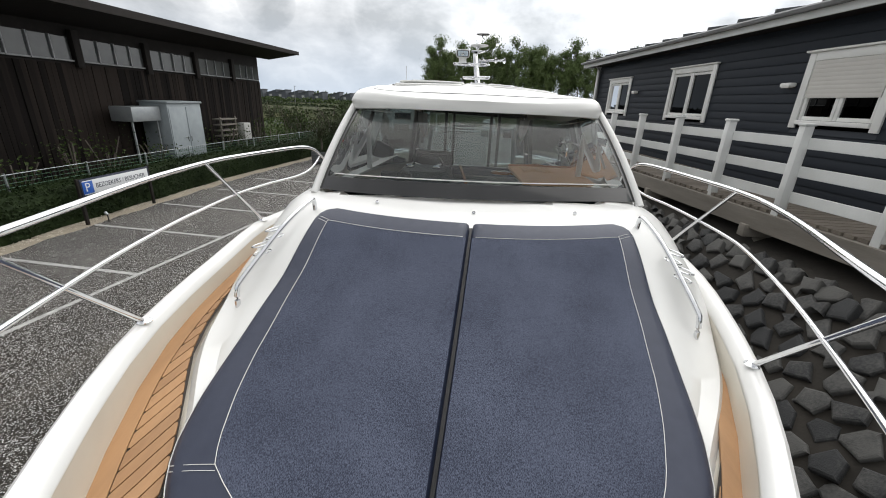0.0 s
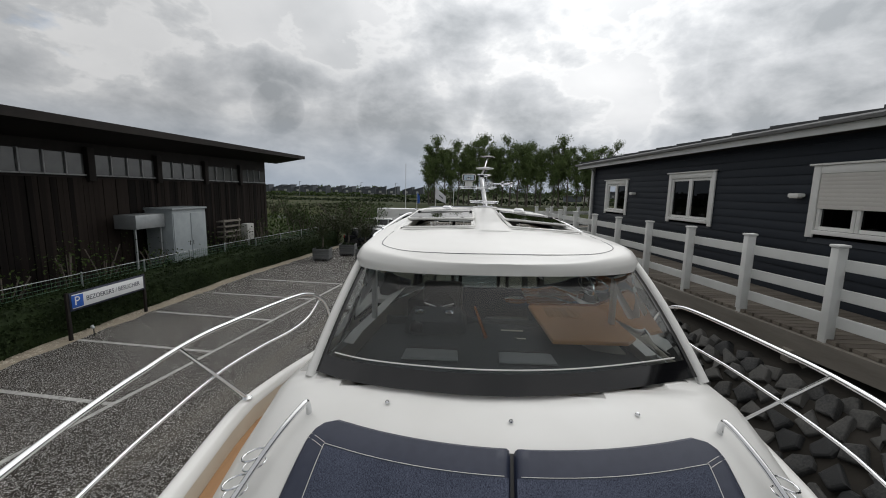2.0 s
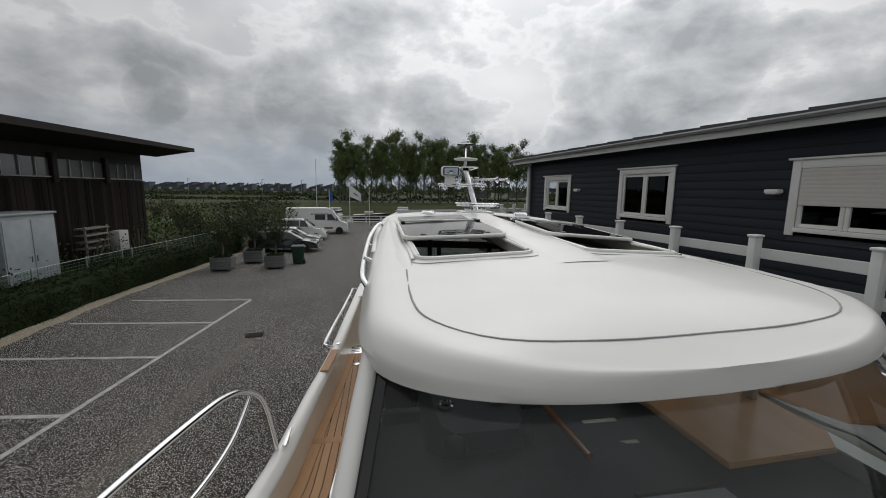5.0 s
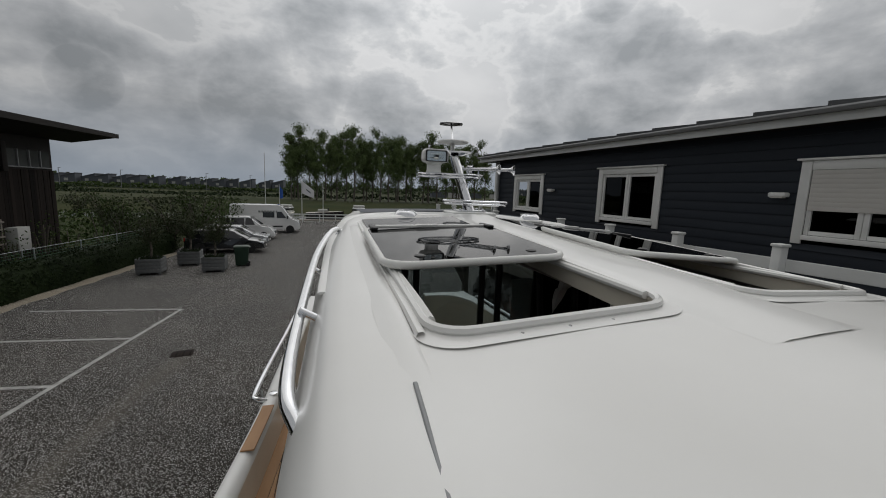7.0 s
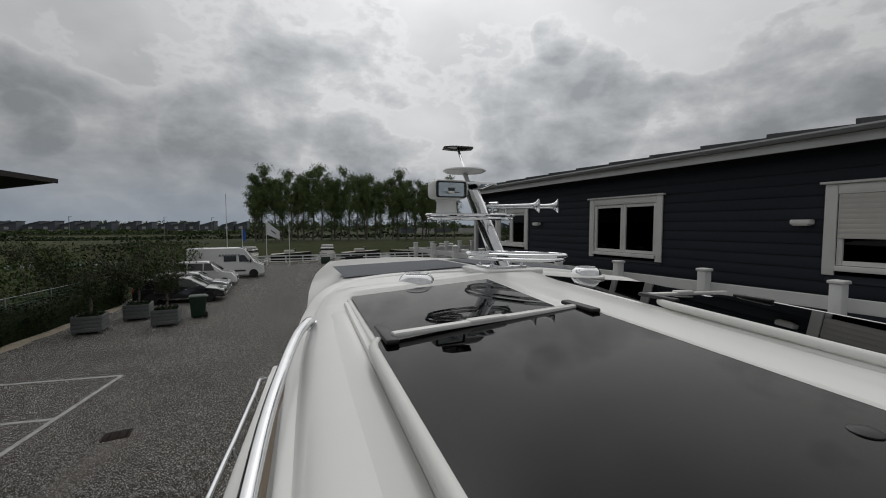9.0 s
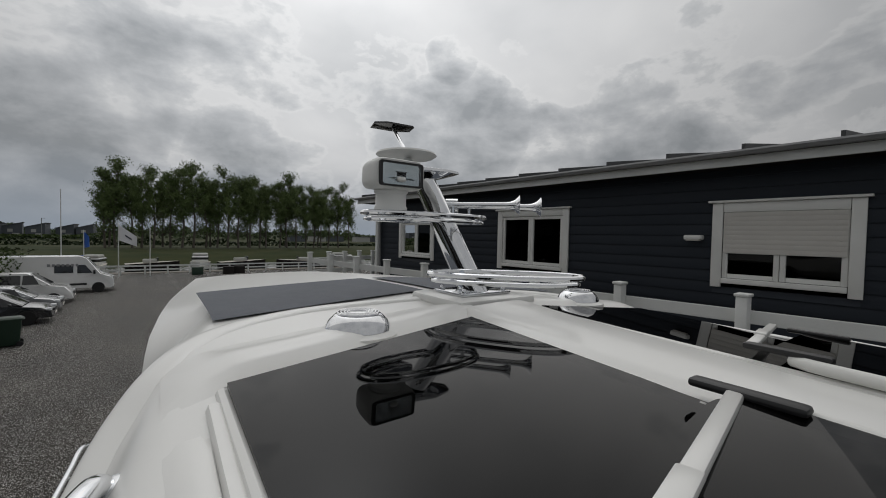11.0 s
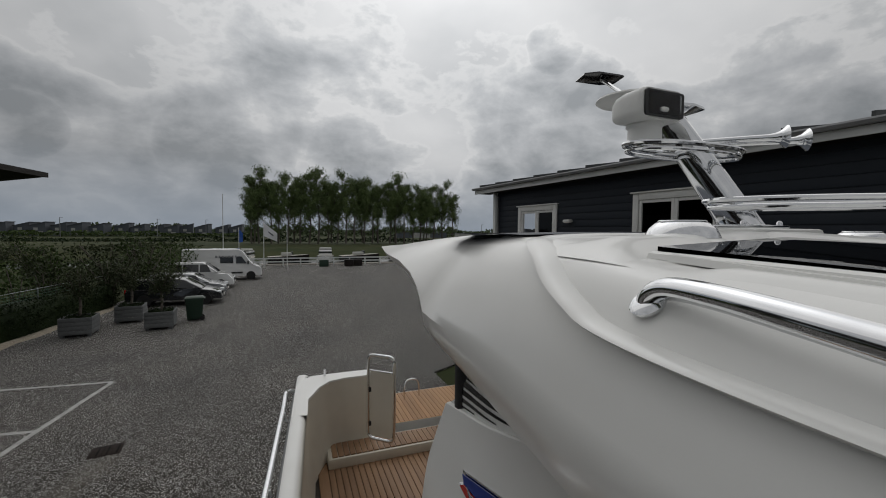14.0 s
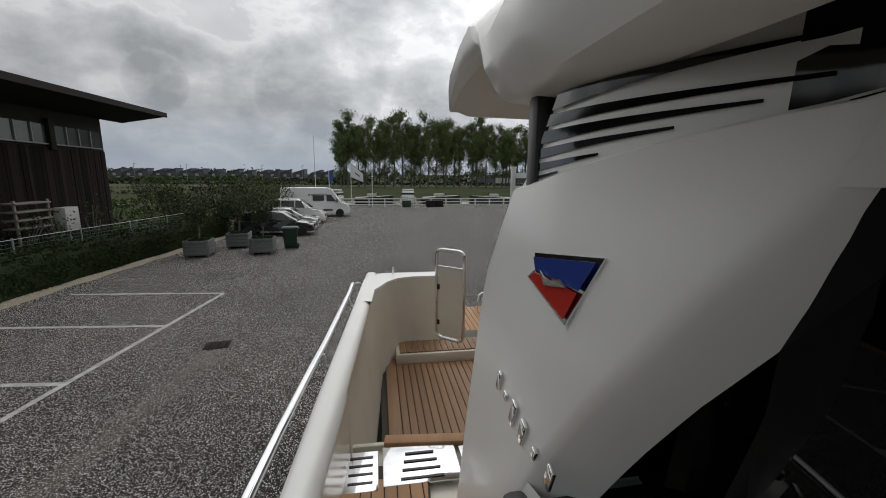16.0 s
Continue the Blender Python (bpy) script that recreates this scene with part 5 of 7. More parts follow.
def pad_pt(sx, u, v, lift):
    ya = 4.69 + 0.21 * u * u - 0.15 * max(0, (u - 0.84) / 0.16) ** 2.6
    y = ya + (2.98 - ya) * v
    w = pad_edge(y)
    x = 0.006 + u * (w - 0.006)
    return Vector((sx * x, y, coach(x, y) + lift)), min(u * w, (1 - u) * w, v * 1.7, (1 - v) * 1.7)


for sx in (-1, 1):
    pad = thing("sun_cushion", (0, 0, 0), "navy sunbed cushion with speckled blue fabric and white stitching", "cushion", "foredeck sunbed cushions")
    us = sorted(set([0, 0.008, 0.02, 0.04, 0.96, 0.98, 0.992, 1] + list(np.linspace(0.07, 0.93, 15))))
    vs = sorted(set([0, 0.008, 0.02, 0.045, 0.955, 0.98, 0.992, 1] + list(np.linspace(0.08, 0.92, 19))))
    secs = []
    for v in vs:
        row = []
        for u in us:
            p, e = pad_pt(sx, u, v, 0)
            k = min(e / 0.045, 1)
            p.z += 0.002 + 0.068 * math.sqrt(max(0, 1 - (1 - k) ** 2))
            row.append(p)
        secs.append(row)
    part("vinyl_cover", loft(secs), M["navy"], pad, "smooth navy vinyl border")
    v0, v1, vc = 0.085, 0.93, 0.76
    secs = []
    for v in np.linspace(v0, v1, 26):
        row = []
        for u in np.linspace(0.012, fab_u(v), 14):
            p, e = pad_pt(sx, u, v, 0.0725)
            d = min(u, fab_u(v) - u, (v - v0) * 1.6, (v1 - v) * 1.6)
            p.z += 0.004 * min(max(d, 0) / 0.05, 1)
            row.append(p)
        secs.append(row)
    part("fabric_panel", loft(secs), M["fabric"], pad, "speckled blue woven fabric")
    P = [pad_pt(sx, u, v0 - 0.003, 0.0735)[0] for u in np.linspace(0.03, fab_u(v0), 12)] + [pad_pt(sx, fab_u(v) + 0.003, v, 0.0735)[0] for v in np.linspace(v0, v1, 30)]
    part("stitching", tube(P, 0.0015, 5), M["whitepaint"], pad, "white stitching")
    for vv, u2, v2 in ((v0, 0.985, 0.012), (vc, 0.985, vc - 0.005)):
        for d in (-0.005, 0.006):
            a, b = pad_pt(sx, fab_u(vv), vv + d, 0.0725)[0], pad_pt(sx, u2, v2 + d, 0.064)[0]
            part("stitching", tube([a, (a + b) / 2 + Vector((0, 0, 0.004)), b], 0.0013, 5), M["whitepaint"], pad)
    P = [pad_pt(sx, 0.992, v, 0.045)[0] for v in np.linspace(0.01, 0.99, 24)]
    part("piping", tube(P, 0.0022, 6), M["whitepaint"], pad, "pale piping along the edge")

bm = loft([[pad_pt(-1, 0.012, v, 0.012)[0], pad_pt(1, 0.012, v, 0.012)[0]] for v in np.linspace(0, 1, 12)])
part("seam_flap", bm, M["black"], pad, "dark strip between the cushions")

# grab rails and cup rings beside the cushions
for sx in (-1, 1):
    a, b = Vector((sx * 1.07, 4.96, coach(1.07, 4.96))), Vector((sx * 1.29, 4.36, coach(1.29, 4.36) - 0.02))
    d = b - a
    def over(t, h):
        p = a + d * t
        return Vector((p.x, p.y, max(coach(p.x, p.y), p.z) + h))
    P = [a + Vector((0, 0, -0.01)), over(0.012, 0.05), over(0.06, 0.08), over(0.3, 0.09), over(0.5, 0.092), over(0.7, 0.095), over(0.92, 0.10), over(0.985, 0.07), b + Vector((0, 0, -0.03))]
    part("grab_rail", tube(smooth_path(P, 6), 0.015, 12), M["chrome"], boat, "brushed steel grab rail on the coachroof")
    for t in (0.42, 0.58):
        c = over(t, 0.075) + Vector((sx * 0.06, -0.01, -0.01))
        C = [c + Vector((0.05 * math.cos(q), 0.05 * math.sin(q), -sx * 0.012 * math.cos(q))) for q in np.linspace(0, 2 * math.pi, 28)[:-1]]
        part("cup_ring", tube(C, 0.005, 8, closed=True), M["chrome"], boat, "round steel cup holder")
        C = [p - Vector((0, 0, 0.05)) for p in C]
        part("cup_ring", tube(C, 0.004, 8, closed=True), M["chrome"], boat)

# ---- mast on the hardtop ----
mast = thing("signal_mast", (0.03, 8.82, roof_top(0, 8.82)), "polished steel signal mast raked aft on a bolted plate", "mast")
part("base_pad", box((0, 0, 0.012), (0.34, 0.30, 0.035), 0.012), M["gel"], mast, "white moulded pad")
part("base_plate", box((0, 0, 0.036), (0.22, 0.17, 0.012), 0.004), M["chrome"], mast)
for x in (-0.09, 0.09):
    for y in (-0.065, 0.065):
        part("bolt", lathe([(0.009, 0), (0.009, 0.008), (0.004, 0.014)], 8, m=Matrix.Translation((x, y, 0.042))), M["chrome"], mast)
top = Vector((-0.06, 0.25, 0.455))
secs = []
for t in np.linspace(0, 1, 10):
    c = Vector((0, 0.0, 0.04)) + (top - Vector((0, 0, 0.04))) * t
    rx, ry = 0.040 - 0.004 * t, 0.075 - 0.01 * t
    secs.append([c + Vector((rx * math.cos(a), ry * math.sin(a), 0)) for a in np.linspace(0, 2 * math.pi, 21)[:-1]])
part("column", loft(secs, closed=True, caps=True), M["chrome"], mast, "oval mirror-polished column")
part("cap_plate", loft([[top + Vector((x * s, y * s, z)) for x, y in ((-0.06, -0.05), (0.06, -0.07), (0.14, -0.05), (0.15, 0.0), (0.10, 0.06), (-0.06, 0.08))] for z, s in ((0.01, 0.45), (0.035, 1.0), (0.045, 0.97), (0.05, 0.6))], closed=True, caps=True), M["chrome"], mast)


def ring_plate(cx, cy, z, rx, ry, ang, name):
    ca, sa = math.cos(ang), math.sin(ang)
    P = []
    for a in np.linspace(0, 2 * math.pi, 41)[:-1]:
        u, v = rx * math.copysign(abs(math.cos(a)) ** 0.8, math.cos(a)), ry * math.sin(a)
        P.append((cx + u * ca - v * sa, cy + u * sa + v * ca, z))
    p = part(name, tube(P, 0.0085, 8, closed=True), M["chrome"], mast, "oval tube ring bracket")
    part("ring_tube", tube([(cx + (x - cx) * 0.96, cy + (y - cy) * 0.94, zz - 0.02) for x, y, zz in P], 0.007, 8, closed=True), M["chrome"], p)
    return p


low = ring_plate(-0.03, -0.19, 0.112, 0.245, 0.10, -0.77, "lower_bracket")
part("ring_arm", tube([(-0.01, 0.04, 0.10), (-0.09, -0.05, 0.11)], 0.009, 8), M["chrome"], low)
part("ring_arm", tube([(0.0, 0.04, 0.10), (0.03, -0.09, 0.11)], 0.009, 8), M["chrome"], low)
upb = ring_plate(-0.12, 0.12, 0.308, 0.255, 0.085, -0.04, "upper_bracket")
part("shelf", loft([[(-0.24 + r * 1.1 * math.cos(a), 0.16 + r * 0.75 * math.sin(a), z) for a in np.linspace(0, 2 * math.pi, 25)[:-1]] for r, z in ((0.05, 0.312), (0.085, 0.314), (0.085, 0.32), (0.05, 0.321))], closed=True, caps=True), M["chrome"], upb)
# search light
LX, LY, LZ = -0.243, 0.11, 0.445
sl = part("search_light", lathe([(0.058, 0), (0.06, 0.012), (0.056, 0.02), (0.055, 0.06), (0.062, 0.068), (0.06, 0.085)], 28, m=Matrix.Translation((LX, LY + 0.075, 0.32))), M["whitepaint"], mast, "white search light with a square lens")
part("lamp_housing", loft([[Vector((LX + x * s, LY + y, LZ + 0.002 + z * s2)) for x, z in rrect(-0.098, 0.098, -0.052, 0.052, 0.028, 4)] for y, s, s2 in ((0.0, 0.93, 0.93), (0.006, 0.98, 0.98), (0.02, 1.0, 1.0), (0.085, 1.0, 1.0), (0.125, 0.93, 0.92), (0.15, 0.78, 0.74), (0.158, 0.5, 0.45))], closed=True, caps=True), M["whitepaint"], sl)
part("lens_rim", loft([[Vector((LX + x * s, LY + y, LZ + z * s)) for x, z in rrect(-0.087, 0.087, -0.043, 0.043, 0.01, 3)] for y, s in ((-0.001, 1.0), (-0.008, 0.99), (-0.008, 0.86), (-0.001, 0.84))], closed=True), M["black"], sl)
part("reflector", loft([[Vector((LX + x * s, LY + y, LZ + z * s2)) for x, z in rrect(-0.075, 0.075, -0.036, 0.036, 0.01, 3)] for y, s, s2 in ((-0.002, 1.0, 1.0), (-0.0015, 0.92, 0.9), (-0.001, 0.9, 0.55), (-0.004, 0.5, 0.35), (-0.002, 0.25, 0.2))], closed=True, caps=True), M["chrome"], sl)
part("bulb", lathe([(0.006, 0), (0.009, 0.012), (0.008, 0.03), (0.002, 0.036)], 12, m=Matrix.Translation((LX - 0.02, LY - 0.006, LZ - 0.018)) @ Matrix.Rotation(radians(90), 4, "Y")), M["whitepaint"], sl)
ob = part("lens", prism([(LX + x, LY - 0.0085, LZ + z) for x, z in rrect(-0.074, 0.074, -0.037, 0.037, 0.008, 3)], (0, 0.001, 0)), M["clear"], sl)
ob.visible_shadow = False
# disc antenna and pointed antenna cap behind the light
DX, DY, DZ = 0.0, 0.50, 0.585
part("antenna_arm", tube([top + Vector((0, 0, -0.02)), (-0.04, 0.36, 0.52), (DX, DY, DZ + 0.01)], 0.016, 10), M["chrome"], mast)
part("antenna_dish", lathe([(0.03, 0), (0.125, 0.008), (0.14, 0.018), (0.135, 0.026), (0.06, 0.036), (0.02, 0.038)], 32, m=Matrix.Translation((DX, DY, DZ))), M["whitepaint"], mast, "white disc antenna")
part("antenna_stem", cyl((DX, DY, DZ + 0.03), (0.05, 0.73, 0.785), 0.009), M["chrome"], mast)
part("antenna_cap", loft([[Vector((0.055 + x * s, 0.75 + y * s, 0.78 + z)) for x, y in ((-0.115, -0.02), (-0.06, -0.065), (0.09, -0.075), (0.115, 0.02), (0.06, 0.065), (-0.09, 0.075))] for z, s in ((0, 0.35), (0.012, 1.0), (0.022, 0.94), (0.036, 0.3))], closed=True, caps=True), M["blackgloss"], mast, "dark pointed antenna cap")
# twin air horns
for xb, yb, xf, yf in ((0.0, 0.23, 0.205, 0.045), (0.10, 0.25, 0.33, 0.045)):
    A, B = Vector((xb, yb, 0.362)), Vector((xf, yf, 0.362))
    dn = (B - A).normalized()
    horn = part("air_horn", cyl(A, B, 0.009, 12, r2=0.013), M["chrome"], mast, "polished trumpet horn")
    H = Matrix.Translation(B) @ dn.to_track_quat("Z", "Y").to_matrix().to_4x4()
    part("bell", loft([[H @ Vector((r * math.cos(a), r * math.sin(a), z)) for a in np.linspace(0, 2 * math.pi, 25)[:-1]] for r, z in ((0.012, -0.01), (0.015, 0.015), (0.022, 0.032), (0.035, 0.045), (0.041, 0.05), (0.036, 0.048), (0.012, 0.02))], closed=True), M["chrome"], horn)
    part("diaphragm", cyl(A - dn * 0.04, A + dn * 0.012, 0.032, 20), M["chrome"], horn)
    part("horn_foot", cyl(A + dn * 0.06 - Vector((0, 0, 0.05)), A + dn * 0.06, 0.008), M["chrome"], horn)
part("horn_bracket", tube([(-0.05, 0.19, 0.312), (0.06, 0.2, 0.31), (0.17, 0.2, 0.31)], 0.011, 10), M["chrome"], mast)

for sx in (-1, 1):
    x, y = sx * 0.50, 8.62 + 0.09 * (sx > 0)
    dl = thing("deck_speaker", (x, y, roof_top(0.5, y) + (-0.012 if sx > 0 else 0.012)), "round polished dome vent on the white hardtop", "vent")
    part("collar", lathe([(0.10, -0.03), (0.10, -0.002), (0.085, 0.005)], 32), M["gel"], dl)
    part("dome", lathe([(0.078, 0.0), (0.082, 0.006), (0.079, 0.014), (0.072, 0.028), (0.060, 0.039), (0.056, 0.042), (0.03, 0.045)], 32), M["chrome"], dl)
    for r in (0.05, 0.042, 0.034, 0.026):
        part("ring", tube([(r * math.cos(a), r * math.sin(a), 0.045) for a in np.linspace(0, 2 * math.pi, 25)[:-1]], 0.0028, 6, closed=True), M["chrome"], dl)

# ---- aft fins, grille and emblem ----
fin_fold = smoothed([(2.2, 8.95), (2.9, 8.99), (3.05, 8.93), (3.2, 8.85), (3.3, 8.79), (3.4, 8.735), (3.5, 8.68), (3.6, 8.625), (3.7, 8.58), (3.8, 8.54)], 0.03)
fin_glass = smoothed([(2.9, 8.93), (3.05, 8.86), (3.2, 8.785), (3.3, 8.73), (3.4, 8.675), (3.5, 8.62), (3.6, 8.57), (3.7, 8.525), (3.8, 8.485)], 0.03)
fin_aft = smoothed([(2.2, 9.40), (2.63, 9.37), (2.94, 9.36), (3.28, 9.315), (3.46, 9.265), (3.6, 9.23)], 0.05)
fin_top = interp([(8.30, 3.75), (8.45, 3.725), (8.55, 3.71), (8.62, 3.697), (8.70, 3.685), (8.80, 3.667), (8.98, 3.635), (9.238, 3.593)])


def grille_x(y):
    return fin_x(y, fin_top(y)) - 0.014


for sx in (-1, 1):
    secs = []
    for u in list(np.linspace(1, 0.12, 10)) + [0.07, 0.03, 0.0, -0.2, -0.45, -0.72, -1.0]:
        row = []
        for v in np.linspace(0, 1, 30):
            z = 2.2 + 1.40 * v
            for _ in range(2):
                w = fin_aft(z) - fin_fold(z) if u > 0 else fin_fold(z) - fin_glass(max(z, 3.05))
                y = fin_fold(z) + w * u
                z = 2.2 + (fin_top(y) - 2.2) * v
            k = max(0.0, 0.10 - u) / 1.1
            row.append((sx * (fin_x(y, z) - 0.095 * k ** 1.35), y, z))
        secs.append(row)
    part("fin_panel", loft(secs), M["gel"], boat, "white sculpted aft fin of the deckhouse")
    zs = np.linspace(3.62, 3.80, 6)
    part("fin_bevel", loft([[(sx * (fin_x(fin_fold(z), z) - 0.004 - 0.087 * (k / 4) ** 1.35), fin_fold(z) + (fin_glass(z) - fin_fold(z)) * k / 4, z) for k in range(5)] for z in zs]), M["gel"], boat, "bevelled white edge beside the window")
    secs = [[(sx * (fin_x(fin_aft(z), z) - dx), fin_aft(z) + dy, z) for dx, dy in ((0, 0), (0.012, 0.012), (0.04, 0.02), (0.25, -0.02))] for z in np.linspace(2.2, 3.588, 12)]
    part("fin_edge", loft(secs), M["gel"], boat)
    secs = [[(sx * grille_x(y), y, z), (sx * grille_x(y), y, z + 0.5 * h), (sx * (grille_x(y) - 0.02), y, z + h)] for y, z, h in ((y, fin_top(y) - 0.006, float(np.interp(y, [8.6, 9.06, 9.22], [0.14, 0.22, 0.02]))) for y in np.linspace(8.62, 9.22, 16))]
    part("grille_panel", loft(secs), M["gel"], boat, "white grille panel with raked dark slots")
    secs = [[(sx * (grille_x(y) + 0.002), y, fin_top(y) + 0.006), (sx * (grille_x(y) - 0.004), y, fin_top(y) + 0.15)] for y in np.linspace(8.575, 8.66, 5)]
    part("grille_end", loft(secs), M["blackgloss"], boat, "black glass end of the grille")
    part("fin_ledge", loft([[(sx * fin_x(y, fin_top(y)), y, fin_top(y)), (sx * (fin_x(y, fin_top(y)) - 0.005), y, fin_top(y) + 0.004), (sx * (grille_x(y) - 0.002), y, fin_top(y) + 0.004)] for y in np.linspace(8.58, 9.23, 14)]), M["gel"], boat)
    for s0, s1, ty, tz in ((0.10, 0.17, 9.03, 0.009), (0.25, 0.37, 8.90, 0.013), (0.43, 0.57, 8.77, 0.017), (0.63, 0.79, 8.68, 0.02), (0.84, 0.98, 8.63, 0.03), (1.02, 1.2, 8.64, 0.07)):
        y0, y1 = 9.20 - 0.126 * s0, 9.20 - 0.126 * s1
        z0, z1 = 3.597 + 0.156 * s0, 3.597 + 0.156 * s1
        n = 9
        lo = [(y0 + (ty - y0) * i / (n - 1), z0 + (fin_top(ty) + tz - z0) * i / (n - 1)) for i in range(n)]
        hi = [(y1 + (ty - y1) * i / (n - 1), z1 + (fin_top(ty) + tz + 0.004 - z1) * i / (n - 1)) for i in range(n)]
        part("grille_slot", loft([[(sx * (grille_x(a[0]) + 0.003), a[0], a[1]), (sx * (grille_x(b[0]) + 0.003), b[0], b[1])] for a, b in zip(lo, hi)]), M["blackgloss"], boat, "raked black slot")

    def em(y, z, o=0.006):
        return Vector((sx * (fin_x(y, z) + o), y, z))

    n = Vector((sx * 0.004, 0, 0))
    B = part("emblem", prism([em(9.006, 3.484, 0.002), em(8.815, 3.511, 0.002), em(8.866, 3.390, 0.002), em(9.024, 3.434, 0.002), em(8.992, 3.454, 0.002)], n), M["chrome"], boat, "shield emblem in blue, red and silver")
    part("emblem_blue", prism([em(8.996, 3.478, 0.009), em(8.825, 3.503, 0.009), em(8.846, 3.454, 0.009), em(8.980, 3.457, 0.009)], n * 0.5), M["blue"], B)
    part("emblem_red", prism([em(9.006, 3.437, 0.009), em(8.982, 3.452, 0.009), em(8.849, 3.449, 0.009), em(8.869, 3.400, 0.009)], n * 0.5), M["red"], B)
    part("emblem_device", prism([em(8.955, 3.462, 0.0125), em(8.935, 3.452, 0.0125), em(8.912, 3.455, 0.0125), em(8.89, 3.462, 0.0125), em(8.872, 3.452, 0.0125), em(8.91, 3.444, 0.0125), em(8.935, 3.440, 0.0125)], n * 0.5), M["chrome"], B)
    for k, (dy, h) in enumerate(((0.016, 0.05), (0.016, 0.018), (0.022, 0.06), (0.022, 0.055), (0.016, 0.022), (0.022, 0.05))):
        y, z = 9.10 - 0.05 * k, 3.17 - 0.009 * k
        part("letter_bar", box(em(y, z, 0.004), (0.008, dy, h), 0.002, rot=Matrix.Rotation(0.35, 4, "X")), M["chrome"], boat, "small chrome mark")

# aft bulkhead and saloon door
for x in (-0.84, -0.3, 0.3, 0.84):
    part("door_post", box((x, 9.15, 2.95), (0.05, 0.05, 1.7), 0.01), M["black"], boat, "black saloon door frame")
for z in (2.18, 3.85):
    part("door_rail", box((0, 9.15, z), (1.7, 0.05, 0.08), 0.01), M["black"], boat)
ob = part("saloon_door", box((0, 9.15, 3.0), (1.66, 0.012, 1.66)), M["pane"], boat, "clear glazed saloon doors")
ob.visible_shadow = False

# ---- cockpit ----
CZ = 1.80
secs = []
path = [(-(gun(y) - 0.13), y) for y in np.linspace(10.1, 11.85, 8)] + [(-1.13, 12.1), (-1.02, 12.24), (-0.85, 12.29), (-0.55, 12.30)]
for x, y in path:
    z = gun_z(min(y, 12.4))
    secs.append([(x * 0.97 + 0.03, y - 0.03, CZ - 0.02), (x * 0.99, y, CZ + 0.28), (x, y, z - 0.06), (x - 0.0, y + 0.0, z - 0.012)])
part("cockpit_lining", loft(secs), M["gel2"], boat, "cream moulded cockpit lining")
secs = [[(-s[0], s[1], s[2]) for s in r] for r in secs]
part("cockpit_lining", loft(secs), M["gel2"], boat)
# rounded coaming cap at the quarter
for sx in (-1, 1):
    capo = [(-(gun(y)) + 0.005, y) for y in np.linspace(11.5, 12.2, 5)] + [(-1.27, 12.38), (-1.18, 12.46), (-1.0, 12.47), (-0.55, 12.47)]
    capi = [(-(gun(y)) + 0.135, y) for y in np.linspace(11.5, 11.85, 5)] + [(-1.12, 12.12), (-1.01, 12.25), (-0.85, 12.295), (-0.55, 12.30)]
    part("coaming_cap", loft([[(-sx * a[0], a[1], 2.595), (-sx * a[0], a[1], 2.608), (-sx * (a[0] + b[0]) / 2, (a[1] + b[1]) / 2, 2.614), (-sx * b[0], b[1], 2.606), (-sx * b[0], b[1], 2.58)] for a, b in zip(capo, capi)]), M["gel"], boat, "white rounded coaming")
    part("transom_side", loft([[(sx * x, 12.48, z) for z in (1.0, 1.7, 2.6)] for x in (1.26, 1.0, 0.55)]), M["gel"], boat)
part("cockpit_sole", box((0, 11.2, CZ - 0.03), (2.4, 2.3, 0.04)), M["teakdark"], boat, "dark caulked cockpit sole")
# sole and step planks take the teak with shade in its colour
for k in range(38):
    x = -1.08 + 0.058 * k
    part("sole_plank", box((x, 11.25 if -1.0 < x < 1.0 else 11.2, CZ), (0.052, 1.95 if k else 2.0, 0.022), 0.002), M["teakshade"], boat)
part("sole_margin", box((-1.105, 11.2, CZ + 0.002), (0.09, 2.1, 0.024), 0.003), M["teakshade"], boat)
part("aft_step", box((-0.3, 12.12, CZ + 0.05), (1.5, 0.34, 0.12), 0.02), M["gel2"], boat, "cream step below the stern gate")
for k in range(24):
    part("step_plank", box((-0.98 + 0.06 * k, 12.11, CZ + 0.115), (0.054, 0.27, 0.014), 0.002), M["teakshade"], boat)
# side deck end: perforated steel tread and teak nosing
for sx in (-1, 1):
    part("tread_plate", box((sx * 1.02, 9.98, 2.275), (0.36, 0.26, 0.012), 0.004), M["chrome"], boat, "brushed steel tread with slots")
    part("tread_plate", box((sx * 1.30, 9.96, 2.277), (0.16, 0.26, 0.012), 0.004), M["chrome"], boat)
    part("tread_plate", box((sx * 0.72, 9.94, 2.275), (0.20, 0.26, 0.012), 0.004), M["chrome"], boat)
    for xx in (1.02, 0.72, 1.30):
        for k in range(4):
            part("tread_slot", box((sx * xx, 9.88 + 0.055 * k, 2.284), (0.11 if xx != 1.02 else 0.2 - 0.02 * k, 0.014, 0.003), 0.001), M["black"], boat)
    part("teak_nosing", box((sx * 0.93, 10.14, 2.275), (0.52, 0.07, 0.03), 0.008, rot=Matrix.Rotation(sx * 0.1, 4, "Z")), M["teak"], boat, "teak nosing")
    part("step_riser", box((sx * 0.95, 10.16, 2.02), (0.85, 0.03, 0.5), 0.008), M["gel2"], boat)
part("inner_step", box((0, 9.55, 2.22), (1.3, 0.9, 0.04), 0.01), M["gel2"], boat)
